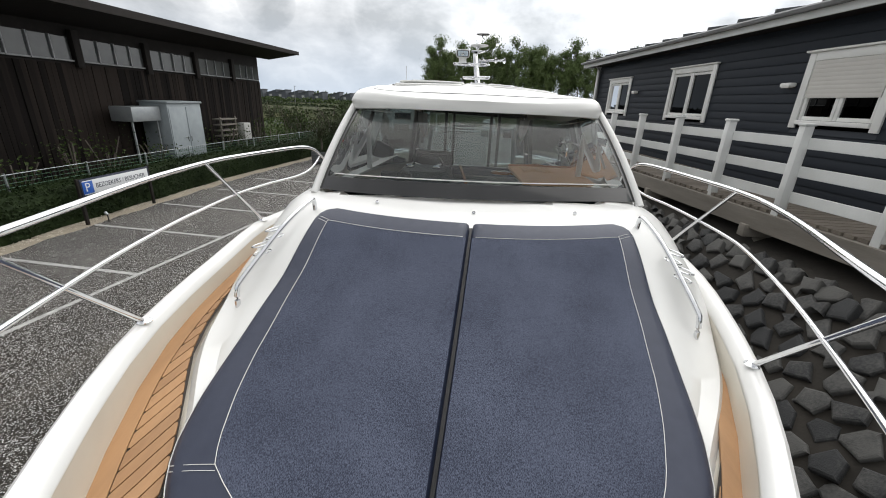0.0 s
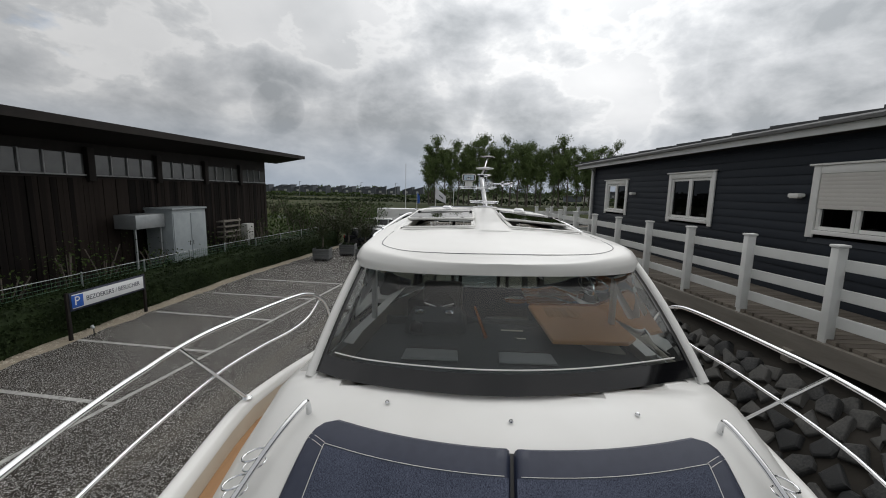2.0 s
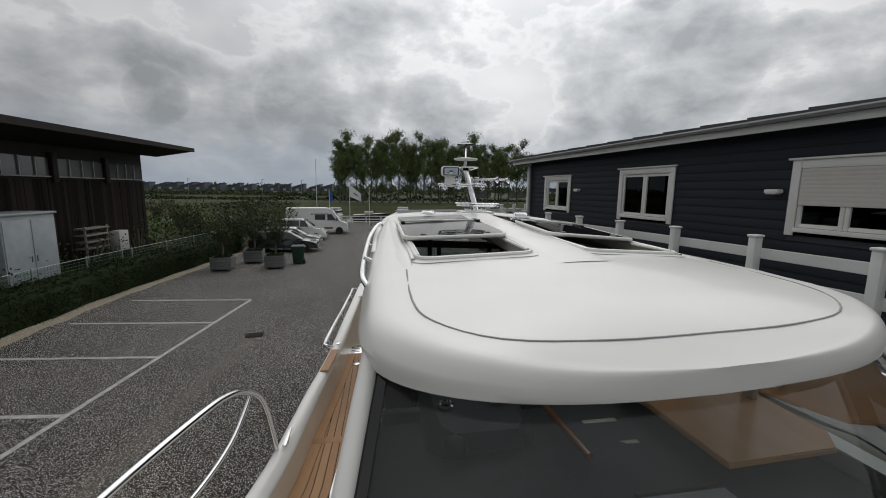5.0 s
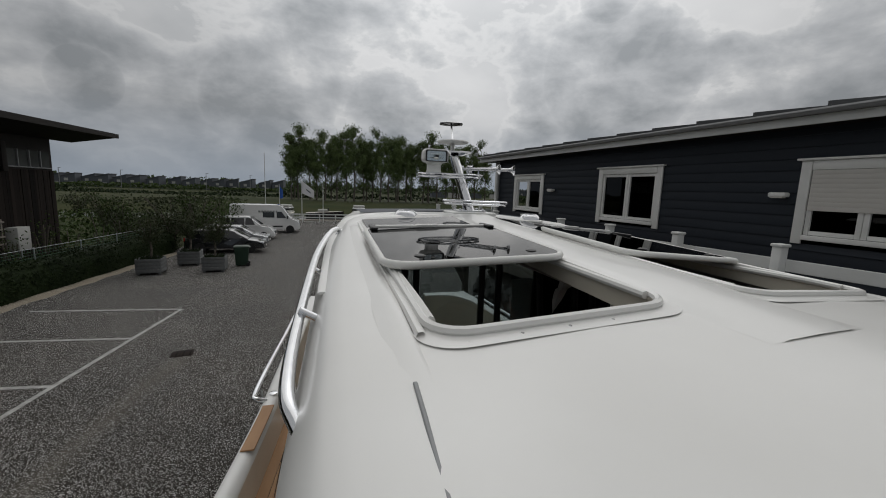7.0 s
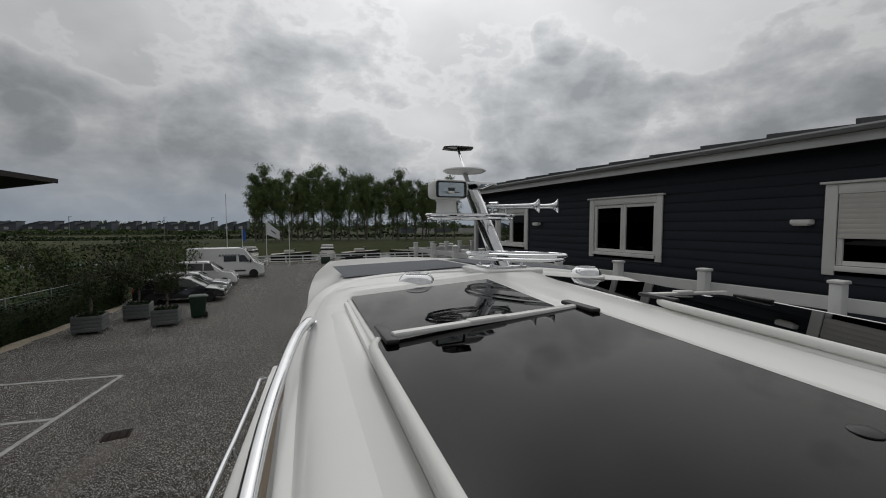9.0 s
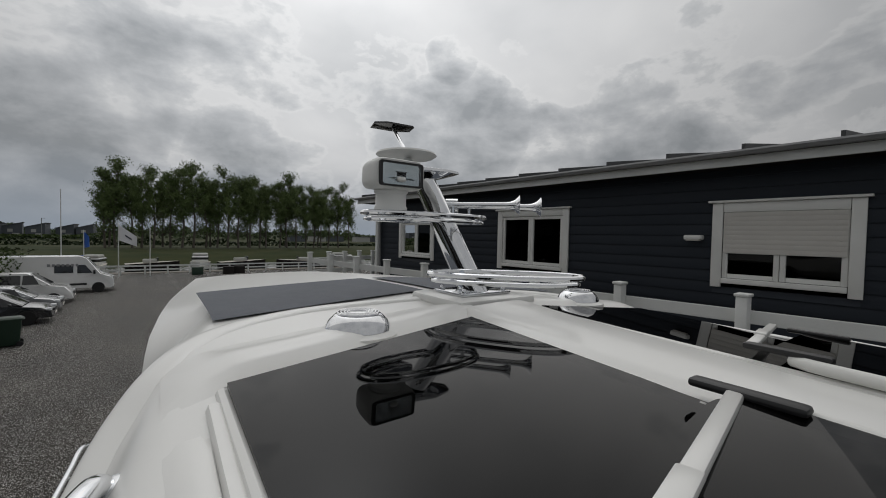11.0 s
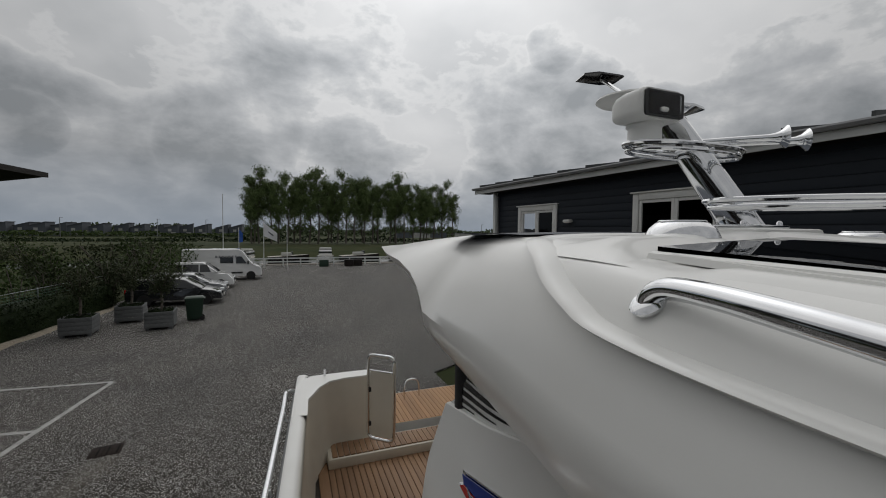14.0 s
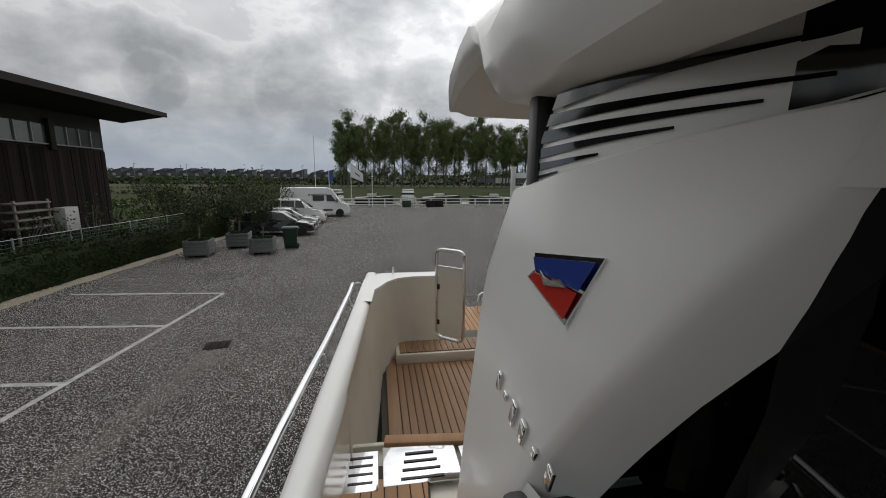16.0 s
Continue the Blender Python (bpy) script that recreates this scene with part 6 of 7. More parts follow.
# stern gate
gate = part("stern_gate", tube([(x, 11.86 - 0.18 * (x + 0.6) / 0.2, z) for x, z in rrect(-0.66, -0.44, 2.10, 2.96, 0.05)], 0.016, 10, closed=True), M["chrome"], boat, "framed stern gate standing open")
part("gate_panel", prism([(x, 11.86 - 0.18 * (x + 0.6) / 0.2, z) for x, z in rrect(-0.645, -0.455, 2.13, 2.80, 0.03)], (0.003, 0.008, 0)), M["gel2"], gate, "cream gate panel")
part("gate_bar", cyl((-0.655, 11.91, 2.80), (-0.445, 11.72, 2.80), 0.008), M["chrome"], gate)
for z in (2.25, 2.6):
    part("hinge", box((-0.645, 11.9, z), (0.03, 0.02, 0.05), 0.004), M["black"], gate)
# swim platform
part("platform", box((0, 13.1, 1.72), (2.5, 1.2, 0.12), 0.04), M["gel"], boat, "white swim platform")
for k in range(34):
    part("platform_plank", box((-0.98 + 0.06 * k, 13.1, 1.79), (0.054, 1.02, 0.02), 0.002), M["teak"], boat)
part("platform_rail", tube(smooth_path([(0.12, 13.35, 1.8), (0.12, 13.35, 2.0), (0.2, 13.4, 2.06), (0.34, 13.42, 2.02), (0.36, 13.42, 1.8)], 5), 0.012, 10), M["chrome"], boat)
part("stern_light", cyl((-1.05, 12.4, 2.61), (-1.05, 12.4, 2.68), 0.012), M["chrome"], boat)
part("transom", loft([[(x, 12.5, z) for z in (0.7, 1.2, 1.9)] for x in (-1.2, 0, 1.2)]), M["gel"], boat)

# ---- cabin interior ----
part("cabin_sole", box((0, 7.4, 1.95), (2.1, 3.4, 0.04)), M["wood"], boat, "dark wooden cabin sole")
for sx in (-1, 1):
    part("cabin_lining", loft([[(sx * (side_x(y, z) - 0.05), y, z) for z in (1.95, 2.4, 2.8, sill(y) - 0.02)] for y in np.linspace(5.5, 9.1, 10)]), M["gel2"], boat, "pale cabin lining")
# dashboard shelf
secs = []
for t in np.linspace(0, 1, 12):
    row = []
    for i in range(0, N, 2):
        b = ws_base[i]
        y = b.y + 0.06 + (6.72 - b.y) * t
        row.append((b.x * (0.96 - 0.08 * t), y, b.z - 0.03 - 0.12 * min(t * 4, 1) - 0.03 * t))
    secs.append(row)
part("dashboard", loft(secs), M["dash"], boat, "dark grey moulded dashboard")
part("dashboard_front", box((0, 6.76, 2.75), (2.0, 0.06, 0.95), 0.02), M["dash"], boat)
# helm pod with two chrome instruments
pod = part("helm_pod", loft([[(-0.5 + x * s, y, z) for x, z in ((-0.30, 3.14), (-0.28, 3.24), (-0.22, 3.30), (0.22, 3.30), (0.28, 3.24), (0.30, 3.14))] for y, s in ((6.38, 0.7), (6.45, 0.95), (6.7, 1.0), (6.86, 1.0))], caps=True), M["dash"], boat, "dark instrument pod at the helm")
for x in (-0.66, -0.38):
    R = Matrix.Translation((x, 6.62, 3.30)) @ Matrix.Rotation(radians(8), 4, "X")
    part("instrument", lathe([(0.042, 0), (0.044, 0.02), (0.034, 0.028), (0.03, 0.012)], 20, m=R), M["chrome"], pod, "chrome ringed instrument")
part("compass", lathe([(0.06, 0), (0.06, 0.02), (0.05, 0.05), (0.025, 0.068)], 20, m=Matrix.Translation((-0.66, 6.35, 3.235))), M["black"], boat, "black dome compass")
P = [(-0.5 + 0.17 * math.cos(a), 6.98 + 0.08 * math.sin(a), 3.25 + 0.15 * math.sin(a)) for a in np.linspace(0, 2 * math.pi, 33)[:-1]]
wheel = part("steering_wheel", tube(P, 0.014, 8, closed=True), M["black"], boat, "black steering wheel")
part("wheel_hub", cyl((-0.5, 6.9, 3.22), (-0.5, 7.0, 3.25), 0.035), M["black"], wheel)
for a in (0.3, 2.84, 4.71):
    part("spoke", cyl((-0.5, 6.98, 3.25), (-0.5 + 0.17 * math.cos(a), 6.98 + 0.08 * math.sin(a), 3.25 + 0.15 * math.sin(a)), 0.01), M["chrome"], wheel)
# two grey demister plates
for x in (-0.49, 0.23):
    part("demister_plate", prism([(x - 0.21, 5.77, 3.212), (x + 0.21, 5.77, 3.212), (x + 0.20, 5.97, 3.208), (x - 0.20, 5.97, 3.208)], (0, 0, 0.012), bevel=0.003), M["greyplastic"], boat, "grey demister plate")
    part("demister_slot", box((x, 5.99, 3.212), (0.40, 0.02, 0.02), 0.004), M["black"], boat)
# companionway with a ladder; a solid black block paints the opening's shade
part("companionway", box((0.2, 6.62, 3.13), (0.44, 0.78, 0.10), 0.02), M["black"], boat, "black block for the shaded companionway opening in the dashboard")
for y in (6.35, 6.55, 6.75):
    part("ladder_step", box((0.2, y, 3.185), (0.2, 0.03, 0.012), 0.003), M["gel2"], boat, "pale ladder step")
for k in (-1, 1):
    part("window_ledge", loft([[(k * (side_x(y, 3.3) - 0.12), y, 3.30), (k * (side_x(y, 3.3) - 0.045), y, 3.315), (k * (side_x(y, 3.3) - 0.045), y, 3.27)] for y in np.linspace(5.8, 8.4, 10)]), M["gel"], boat, "pale ledge under the side window")
    for y in (6.45, 7.35, 8.2) if k > 0 else (6.45,):
        part("window_pillar", box((k * (side_x(y, 3.55) - 0.03), y, 3.57), (0.04, 0.07, 0.56), 0.008), M["gel"], boat, "white pillar between the side windows")
# wooden console and handrail
part("side_console", box((0.76, 6.55, 2.75), (0.66, 0.8, 0.85), 0.03), M["gel2"], boat, "cream side console")
part("console_top", prism([(0.44, 5.97, 3.295), (1.02, 5.99, 3.295), (1.12, 6.1, 3.295), (1.12, 7.0, 3.295), (0.42, 6.96, 3.295), (0.40, 6.92, 3.295)], (0, 0, 0.03), bevel=0.006), M["honey"], boat, "varnished wooden console top")
part("console_rim", tube([(0.41, 6.95, 3.33), (0.76, 6.985, 3.33), (1.1, 6.995, 3.33)], 0.014, 8), M["wood"], boat, "raised dark edge of the console top")
for k in range(6):
    part("inlay_strip", box((0.55 + 0.052 * k, 6.72, 3.327), (0.046, 0.3, 0.006), 0.002), M["teak"], boat)
part("wood_grip", tube([(-0.06, 6.2, 3.25), (-0.13, 6.9, 3.29)], 0.017, 10), M["wood"], boat, "varnished wooden handgrip")
for sx, x in ((-1, -0.5),):
    seat = thing("helm_seat", (x, 7.55 if sx < 0 else 7.75, 1.97), "dark upholstered helm seat in the cabin", "seat")
    part("pedestal", cyl((0, 0, 0), (0, 0, 0.55), 0.06), M["chrome"], seat)
    part("cushion", box((0, 0, 0.62), (0.48, 0.46, 0.14), 0.05, segs=3), M["navy"], seat)
    part("backrest", box((0, 0.24, 1.02), (0.48, 0.13, 0.72), 0.05, segs=3), M["black"], seat)
tb = thing("saloon_table", (0.80, 8.2, 2.02), "varnished wooden saloon table with raised edge", "table")
part("tabletop", box((0, 0, 1.06), (0.50, 0.62, 0.03), 0.01), M["wood"], tb)
for sx, sy, w, d in ((0, 0.31, 0.5, 0.02), (0, -0.31, 0.5, 0.02), (0.25, 0, 0.02, 0.62), (-0.25, 0, 0.02, 0.62)):
    part("fiddle_rail", box((sx, sy, 1.085), (w, d, 0.035), 0.006), M["wood"], tb)
part("leg", cyl((0, 0, 0), (0, 0, 1.05), 0.04), M["chrome"], tb)
part("side_leaf", lathe([(0.14, 0), (0.145, 0.02), (0.13, 0.028)], 24, m=Matrix.Translation((-0.37, -0.10, 1.03))), M["wood"], tb, "round wooden drink tray")
part("foot", lathe([(0.12, 0), (0.11, 0.015), (0.04, 0.03)], 20, m=Matrix.Translation((0, 0, 0.02))), M["chrome"], tb)
for y, w in ((7.95, 1.15), (7.05, 0.5)):
    P = [(0.99 + 0.02 * abs(math.sin(a)), y + w / 2 * math.cos(a), 3.52 + 0.075 * math.sin(a)) for a in np.linspace(0, 2 * math.pi, 33)[:-1]]
    part("port_frame", tube(P, 0.010, 8, closed=True), M["chrome"], boat, "polished frame of an opening side port")
bn = thing("forward_bench", (0.72, 7.45, 1.97), "navy upholstered bench ahead of the saloon table", "bench")
part("base", box((0, 0, 0.35), (0.62, 0.5, 0.7), 0.02), M["gel2"], bn)
part("cushion", box((0, 0, 0.76), (0.62, 0.5, 0.12), 0.04, segs=3), M["navy"], bn)
so = thing("saloon_sofa", (0.35, 8.75, 1.97), "navy upholstered saloon bench", "sofa")
part("base", box((0, 0, 0.2), (1.3, 0.5, 0.4), 0.02), M["gel2"], so)
part("cushion", box((0, 0, 0.46), (1.3, 0.52, 0.12), 0.04, segs=3), M["navy"], so)
part("backrest", box((0, 0.24, 0.78), (1.3, 0.12, 0.5), 0.04, segs=3), M["navy"], so)
for x in (-0.42, 0.42):
    part("cabin_post", box((x, 9.05, 3.2), (0.05, 0.05, 1.6), 0.01), M["black"], boat)
part("cabin_locker", box((-0.75, 8.5, 2.5), (0.45, 0.9, 1.05), 0.02), M["black"], boat, "dark locker unit")

# the bow sweeps slightly to one side ahead of the windscreen; the deckhouse stands off centre, so one side deck is wider
HULL_PARTS = ("hull", "rubbing_strake", "bulwark_lining", "deck", "margin_board", "teak_plank", "caulking", "top_rail", "mid_rail", "stanchion", "stanchion_foot", "cleat")
for top_ob in [boat] + [o for o in bpy.data.objects if o.name.startswith("sun_cushion")]:
    for ob in top_ob.children_recursive:
        if ob.type == "MESH":
            beam = ob.name.split(".")[0] in HULL_PARTS
            for v in ob.data.vertices:
                if beam:
                    v.co.x -= off_centre(v.co.y)
                if v.co.y < 4.9:
                    v.co.x -= 0.08 * (4.9 - v.co.y)
                elif not beam and v.co.x > 0.1 and v.co.z > 3.66 and v.co.y > 6.2:
                    v.co.z -= 0.05 * ((v.co.x - 0.1) / 0.7) ** 1.3 * min(1.0, (v.co.y - 6.2) / 1.2)

# ---- visitors' sign ----
sign = thing("parking_sign", (-11.40, 14.70, 0), "low white parking sign on two dark posts by the hedge", "sign", rz=1)
for y in (-1.38, 1.38):
    part("post", box((0.0, y, 0.69), (0.07, 0.09, 1.38), 0.008), M["fascia"], sign)
board = part("board", box((0.03, 0, 1.10), (0.05, 2.70, 0.52), 0.006), M["ink"], sign, "dark edged sign board")
part("face", box((0.058, 0, 1.10), (0.008, 2.58, 0.41), 0.003), M["signwhite"], board, "white sign face")
part("blue_square", box((0.064, -1.13, 1.10), (0.006, 0.36, 0.36), 0.003), M["signblue"], board, "blue parking square")
SR = Matrix.Rotation(radians(90), 4, "Z") @ Matrix.Rotation(radians(90), 4, "X")
bm = text_mesh("P", 0.36)
bmesh.ops.transform(bm, matrix=Matrix.Translation((0.068, -1.235, 1.10)) @ SR, verts=bm.verts)
part("letter_p", bm, M["signwhite"], board, "white letter P")
bm = text_mesh("BEZOEKERS / BESUCHER", 0.205)
wtxt = max(v.co.x for v in bm.verts) - min(v.co.x for v in bm.verts)
bmesh.ops.transform(bm, matrix=Matrix.Translation((0.063, -0.86, 1.10)) @ SR @ Matrix.Diagonal((1.98 / wtxt, 1, 1, 1)), verts=bm.verts)
part("lettering", bm, M["ink"], board, "dark lettering")
spot = thing("garden_spot", (-11.1, 13.75, 0), "small garden spot lamp beside the sign", "lamp")
part("stake", cyl((0, 0, 0), (0, 0, 0.22), 0.015), M["black"], spot)
part("head", cyl((0, 0, 0.22), (-0.06, 0, 0.3), 0.045), M["steelgrey"], spot)

# ---- hedge, gravel strip and wire fence ----
hx = lambda y: -11.75 - 0.5 * (1 - abs(y - 14) / 30) + 0.10 * max(0, y - 22)
hedge = new("hedge")
tagged(hedge, "clipped dark green hedge along the parking lot", "hedge")
secs = []
for y in np.linspace(-6, 34, 60):
    w = 0.05 * math.sin(y * 2.3)
    secs.append([(hx(y) + 0.42 + w, y, 0), (hx(y) + 0.40 + w, y, 0.85), (hx(y) + 0.2, y, 1.12), (hx(y) - 0.8, y, 1.15), (hx(y) - 1.0, y, 0)])
part("core", loft(secs), M["hedge"], hedge)


def hedge_place(r):
    y = r.uniform(-5, 34)
    t = r.uniform(0, 1)
    if t < 0.6:
        z = r.uniform(0.05, 1.1)
        return (hx(y) + 0.45 + 0.07 * math.sin(y * 2.3) + r.normal(0, 0.05) - 0.12 * (z > 0.9), y, z), (1, 0, 0.4)
    return (hx(y) + r.uniform(-0.9, 0.45), y, 1.16 + r.normal(0, 0.05) + 0.05 * math.sin(y * 1.7)), (0.2, 0, 1)


tagged(leaf_part("foliage", leaves(26000, hedge_place, 0.05, 5), M["hedge"], hedge), kind="stuff")
rng = np.random.default_rng(9)
vs, fs = [], []
for i in range(2600):
    y = rng.uniform(-3, 33)
    c = Vector((hx(y) + 0.48 + abs(rng.normal(0, 0.22)), y, 0.01))
    s = rng.uniform(0.015, 0.045)
    k = len(vs)
    pts = [(1, 0, 0), (0, 1, 0), (-1, 0, 0), (0, -1, 0), (0, 0, 0.8)]
    vs += [tuple(c + Vector((a * s * rng.uniform(0.7, 1.2), b * s * rng.uniform(0.7, 1.2), e * s))) for a, b, e in pts]
    fs += [(k, k + 1, k + 4), (k + 1, k + 2, k + 4), (k + 2, k + 3, k + 4), (k + 3, k, k + 4)]
me = bpy.data.meshes.new("gravel")
me.from_pydata(vs, [], fs)
me.materials.append(M["gravel"])
tagged(new("gravel_stones", me), "loose pale gravel at the foot of the hedge", "gravel", kind="stuff")
bm = loft([[(hx(y) + 0.2, y, 0.006), (hx(y) + 1.0 + 0.08 * math.sin(3 * y), y, 0.006)] for y in np.linspace(-6, 34, 50)])
structure("gravel_strip", bm, M["gravel"], "pale gravel strip along the hedge", "ground")
wf = thing("wire_fence", (0, 0, 0), "galvanised wire mesh fence with thin posts behind the hedge", "fence")
for k in range(17):
    y = -5 + 2.5 * k
    part("post", cyl((hx(y) - 0.35, y, 0), (hx(y) - 0.35, y, 1.62), 0.028, 8), M["steelgrey"], wf)
for z in (1.58, 1.46, 1.34, 1.22):
    part("wire", tube([(hx(y) - 0.33, y, z) for y in np.linspace(-5, 35, 18)], 0.011 if z > 1.5 else 0.006, 5), M["steelgrey"] if z > 1.5 else M["green_fence"], wf)
bm = bmesh.new()
for k in range(290):
    y = -5 + 0.135 * k
    tube([(hx(y) - 0.335, y, 1.05), (hx(y) - 0.335, y, 1.6)], 0.004, 4, bm)
tagged(part("wire_mesh", bm, M["green_fence"], wf, "green vertical wires"), kind="stuff")


def bush(name, loc, h, r, n, mm, seed, label, cat, size=0.06, stems=7, group=""):
    b = thing(name, loc, label, cat, group)
    rg = np.random.default_rng(seed)
    tips = []
    for k in range(stems):
        a, t = rg.uniform(0, 6.28), rg.uniform(0.35, 1.0)
        e = Vector((r * t * math.cos(a), r * t * math.sin(a), h * rg.uniform(0.65, 1.0)))
        P = smooth_path([(0, 0, 0), (e.x * 0.3, e.y * 0.3, e.z * 0.5), e], 3)
        part("stem", tube(P, 0.012 + 0.004 * h, 5), M["bark"], b)
        tips.append(P)

    def pl(g):
        P = tips[g.integers(len(tips))]
        i = g.integers(1, len(P))
        sp = 0.10 * h * (0.5 + i / len(P))
        p = P[i] + Vector(g.normal(0, sp, 3))
        return (p.x, p.y, max(p.z, 0.05)), (p.x, p.y, 0.6)
    leaf_part("leaves", leaves(n, pl, size, seed), mm, b)
    return b


rgs = random.Random(4)
for k in range(15):
    y = 8.5 + 1.65 * k + rgs.uniform(-0.4, 0.4)
    bush("wild_shrub", (hx(y) - 0.85 - rgs.uniform(0, 0.4), y, 0), rgs.uniform(1.7, 2.5), rgs.uniform(0.5, 0.8), 420, M["shrub"], 20 + k, "untrimmed leafy shrub sticking out above the hedge", "shrub", 0.055, 6, "shrubs behind the hedge")
for k, (x, y, h) in enumerate(((-10.6, 34.5, 3.0), (-9.6, 36.5, 3.2), (-11.6, 37.5, 3.4), (-9.0, 39.5, 3.0), (-11.0, 42, 3.3), (-9.4, 45, 2.8), (-13, 35, 2.4), (-15, 39, 2.6), (-18, 44, 2.8), (-22, 52, 3.0), (-14, 50, 2.6), (-11, 54, 2.4), (-28, 60, 3.0), (-19, 66, 3.0))):
    bush("wild_shrub", (x, y, 0), h, h * 0.45, 1000, M["shrub"] if k % 2 else M["olive"], 60 + k, "large loose green shrub beside the parking lot", "shrub", 0.10, 9, "shrubs by the lot")

# hall side: steel cabinet, duct box, ladder rack and notice box
cab = thing("steel_cabinet", (-13.25, 20.4, 0), "grey sheet-steel plant cabinet against the timber hall", "cabinet")
part("body", box((0, 0, 1.72), (1.2, 2.2, 3.4), 0.03), M["cabinet"], cab)
part("lid", box((0.02, 0, 3.45), (1.3, 2.3, 0.08), 0.02), M["cabinet"], cab)
for y in (-0.55, 0.55):
    d = part("door", box((0.61, y, 1.7), (0.03, 1.02, 3.1), 0.008), M["cabinet"], cab)
    part("handle", box((0.63, y * 0.2, 1.9), (0.02, 0.03, 0.2), 0.004), M["black"], d)
duct = thing("duct_box", (-13.35, 18.45, 0), "dull metal duct box on legs beside the cabinet", "duct")
part("body", box((0, 0, 3.0), (0.9, 1.5, 0.55), 0.02), M["steelgrey"], duct)
for y in (-0.65, 0.65):
    part("leg", box((0.3, y, 1.36), (0.06, 0.06, 2.75)), M["steelgrey"], duct)
rack = thing("bench_stack", (-13.2, 24.3, 0), "stacked light garden benches against the hall", "bench")
for k in range(4):
    part("slat", box((0, 0, 1.75 + 0.28 * k), (0.5, 1.5, 0.06), 0.01), M["beam"], rack)
for y in (-0.7, 0.7):
    part("leg", box((0.15, y, 1.35), (0.07, 0.07, 2.7), 0.01), M["beam"], rack)
box2 = thing("meter_box", (-12.9, 25.6, 0), "pale grey meter box on a post", "box")
part("body", box((0, 0, 1.9), (0.4, 0.7, 0.9), 0.02), M["farwall"], box2)
part("post", box((0, 0, 0.75), (0.1, 0.1, 1.5)), M["steelgrey"], box2)

# ---- planters, bin ----


def planter(x, y, seed, tree=True):
    p = thing("planter", (x, y, 0), "square grey timber planter on the asphalt", "planter", "planters on the lot", rz=5)
    s, h = 0.98, 0.72
    for k in range(4):
        z = 0.10 + 0.165 * k
        for dx, dy, w, d in ((0, s / 2, s, 0.04), (0, -s / 2, s, 0.04), (s / 2, 0, 0.04, s - 0.05), (-s / 2, 0, 0.04, s - 0.05)):
            part("plank", box((dx, dy, z + 0.075), (w, d, 0.155), 0.008), M["planter"], p)
    for dx in (-1, 1):
        for dy in (-1, 1):
            part("foot", box((dx * (s / 2 - 0.08), dy * (s / 2 - 0.08), 0.05), (0.1, 0.1, 0.1)), M["planter"], p)
    part("soil", box((0, 0, 0.62), (s - 0.06, s - 0.06, 0.05)), M["soil"], p)
    rg = np.random.default_rng(seed)
    leaf_part("undergrowth", leaves(500, lambda g: ((g.uniform(-0.42, 0.42), g.uniform(-0.42, 0.42), 0.68 + abs(g.normal(0, 0.07))), (0, 0, 1)), 0.05, seed), M["hedge"], p)
    t = thing("olive_tree", (x, y, 0.64), "small grey-green olive tree growing in a planter", "tree", "trees in planters")
    P = smooth_path([(0, 0, 0), (0.04, 0.02, 0.5), (-0.02, 0.05, 1.0)], 3)
    part("trunk", tube(P, 0.05, 7), M["bark"], t)
    tips = []
    for k in range(9):
        a = rg.uniform(0, 6.28)
        e = Vector((0.75 * math.cos(a) * rg.uniform(0.4, 1), 0.75 * math.sin(a) * rg.uniform(0.4, 1), rg.uniform(1.3, 2.0)))
        Q = smooth_path([(-0.01, 0.04, 0.8), (e.x * 0.4, e.y * 0.4, 1.15), e], 3)
        part("limb", tube(Q, 0.018, 5), M["bark"], t)
        tips.append(Q)

    def pl(g):
        Q = tips[g.integers(len(tips))]
        p0 = Q[g.integers(2, len(Q))] + Vector(g.normal(0, 0.16, 3))
        return tuple(p0), (p0.x, p0.y, 0.5)
    leaf_part("crown", leaves(1700, pl, 0.05, seed + 1), M["olive"], t)


planter(-6.55, 27.9, 101)
planter(-9.15, 27.5, 103)
planter(-8.15, 29.7, 105)
bin_ = thing("wheelie_bin", (-5.55, 29.1, 0), "dark green wheeled refuse bin", "bin", rz=-80)
part("body", loft([[(x * s, y * s, z) for x, y in rrect(-0.29, 0.29, -0.36, 0.36, 0.05, 3)] for z, s in ((0.06, 0.78), (0.1, 0.82), (0.95, 1.0), (1.0, 1.02))], closed=True, caps=True), M["binbody"], bin_)
part("lid", loft([[(x * s, y * s + 0.01, z) for x, y in rrect(-0.30, 0.30, -0.38, 0.38, 0.05, 3)] for z, s in ((1.0, 1.03), (1.04, 1.03), (1.09, 0.85))], closed=True, caps=True), M["binbody"], bin_)
part("handle", cyl((-0.25, 0.42, 1.0), (0.25, 0.42, 1.0), 0.018), M["binbody"], bin_)
for x in (-0.27, 0.27):
    part("wheel", cyl((x - 0.03, 0.3, 0.1), (x + 0.03, 0.3, 0.1), 0.1, 16), M["tyre"], bin_)

# ---- parked cars: nose towards +x ----


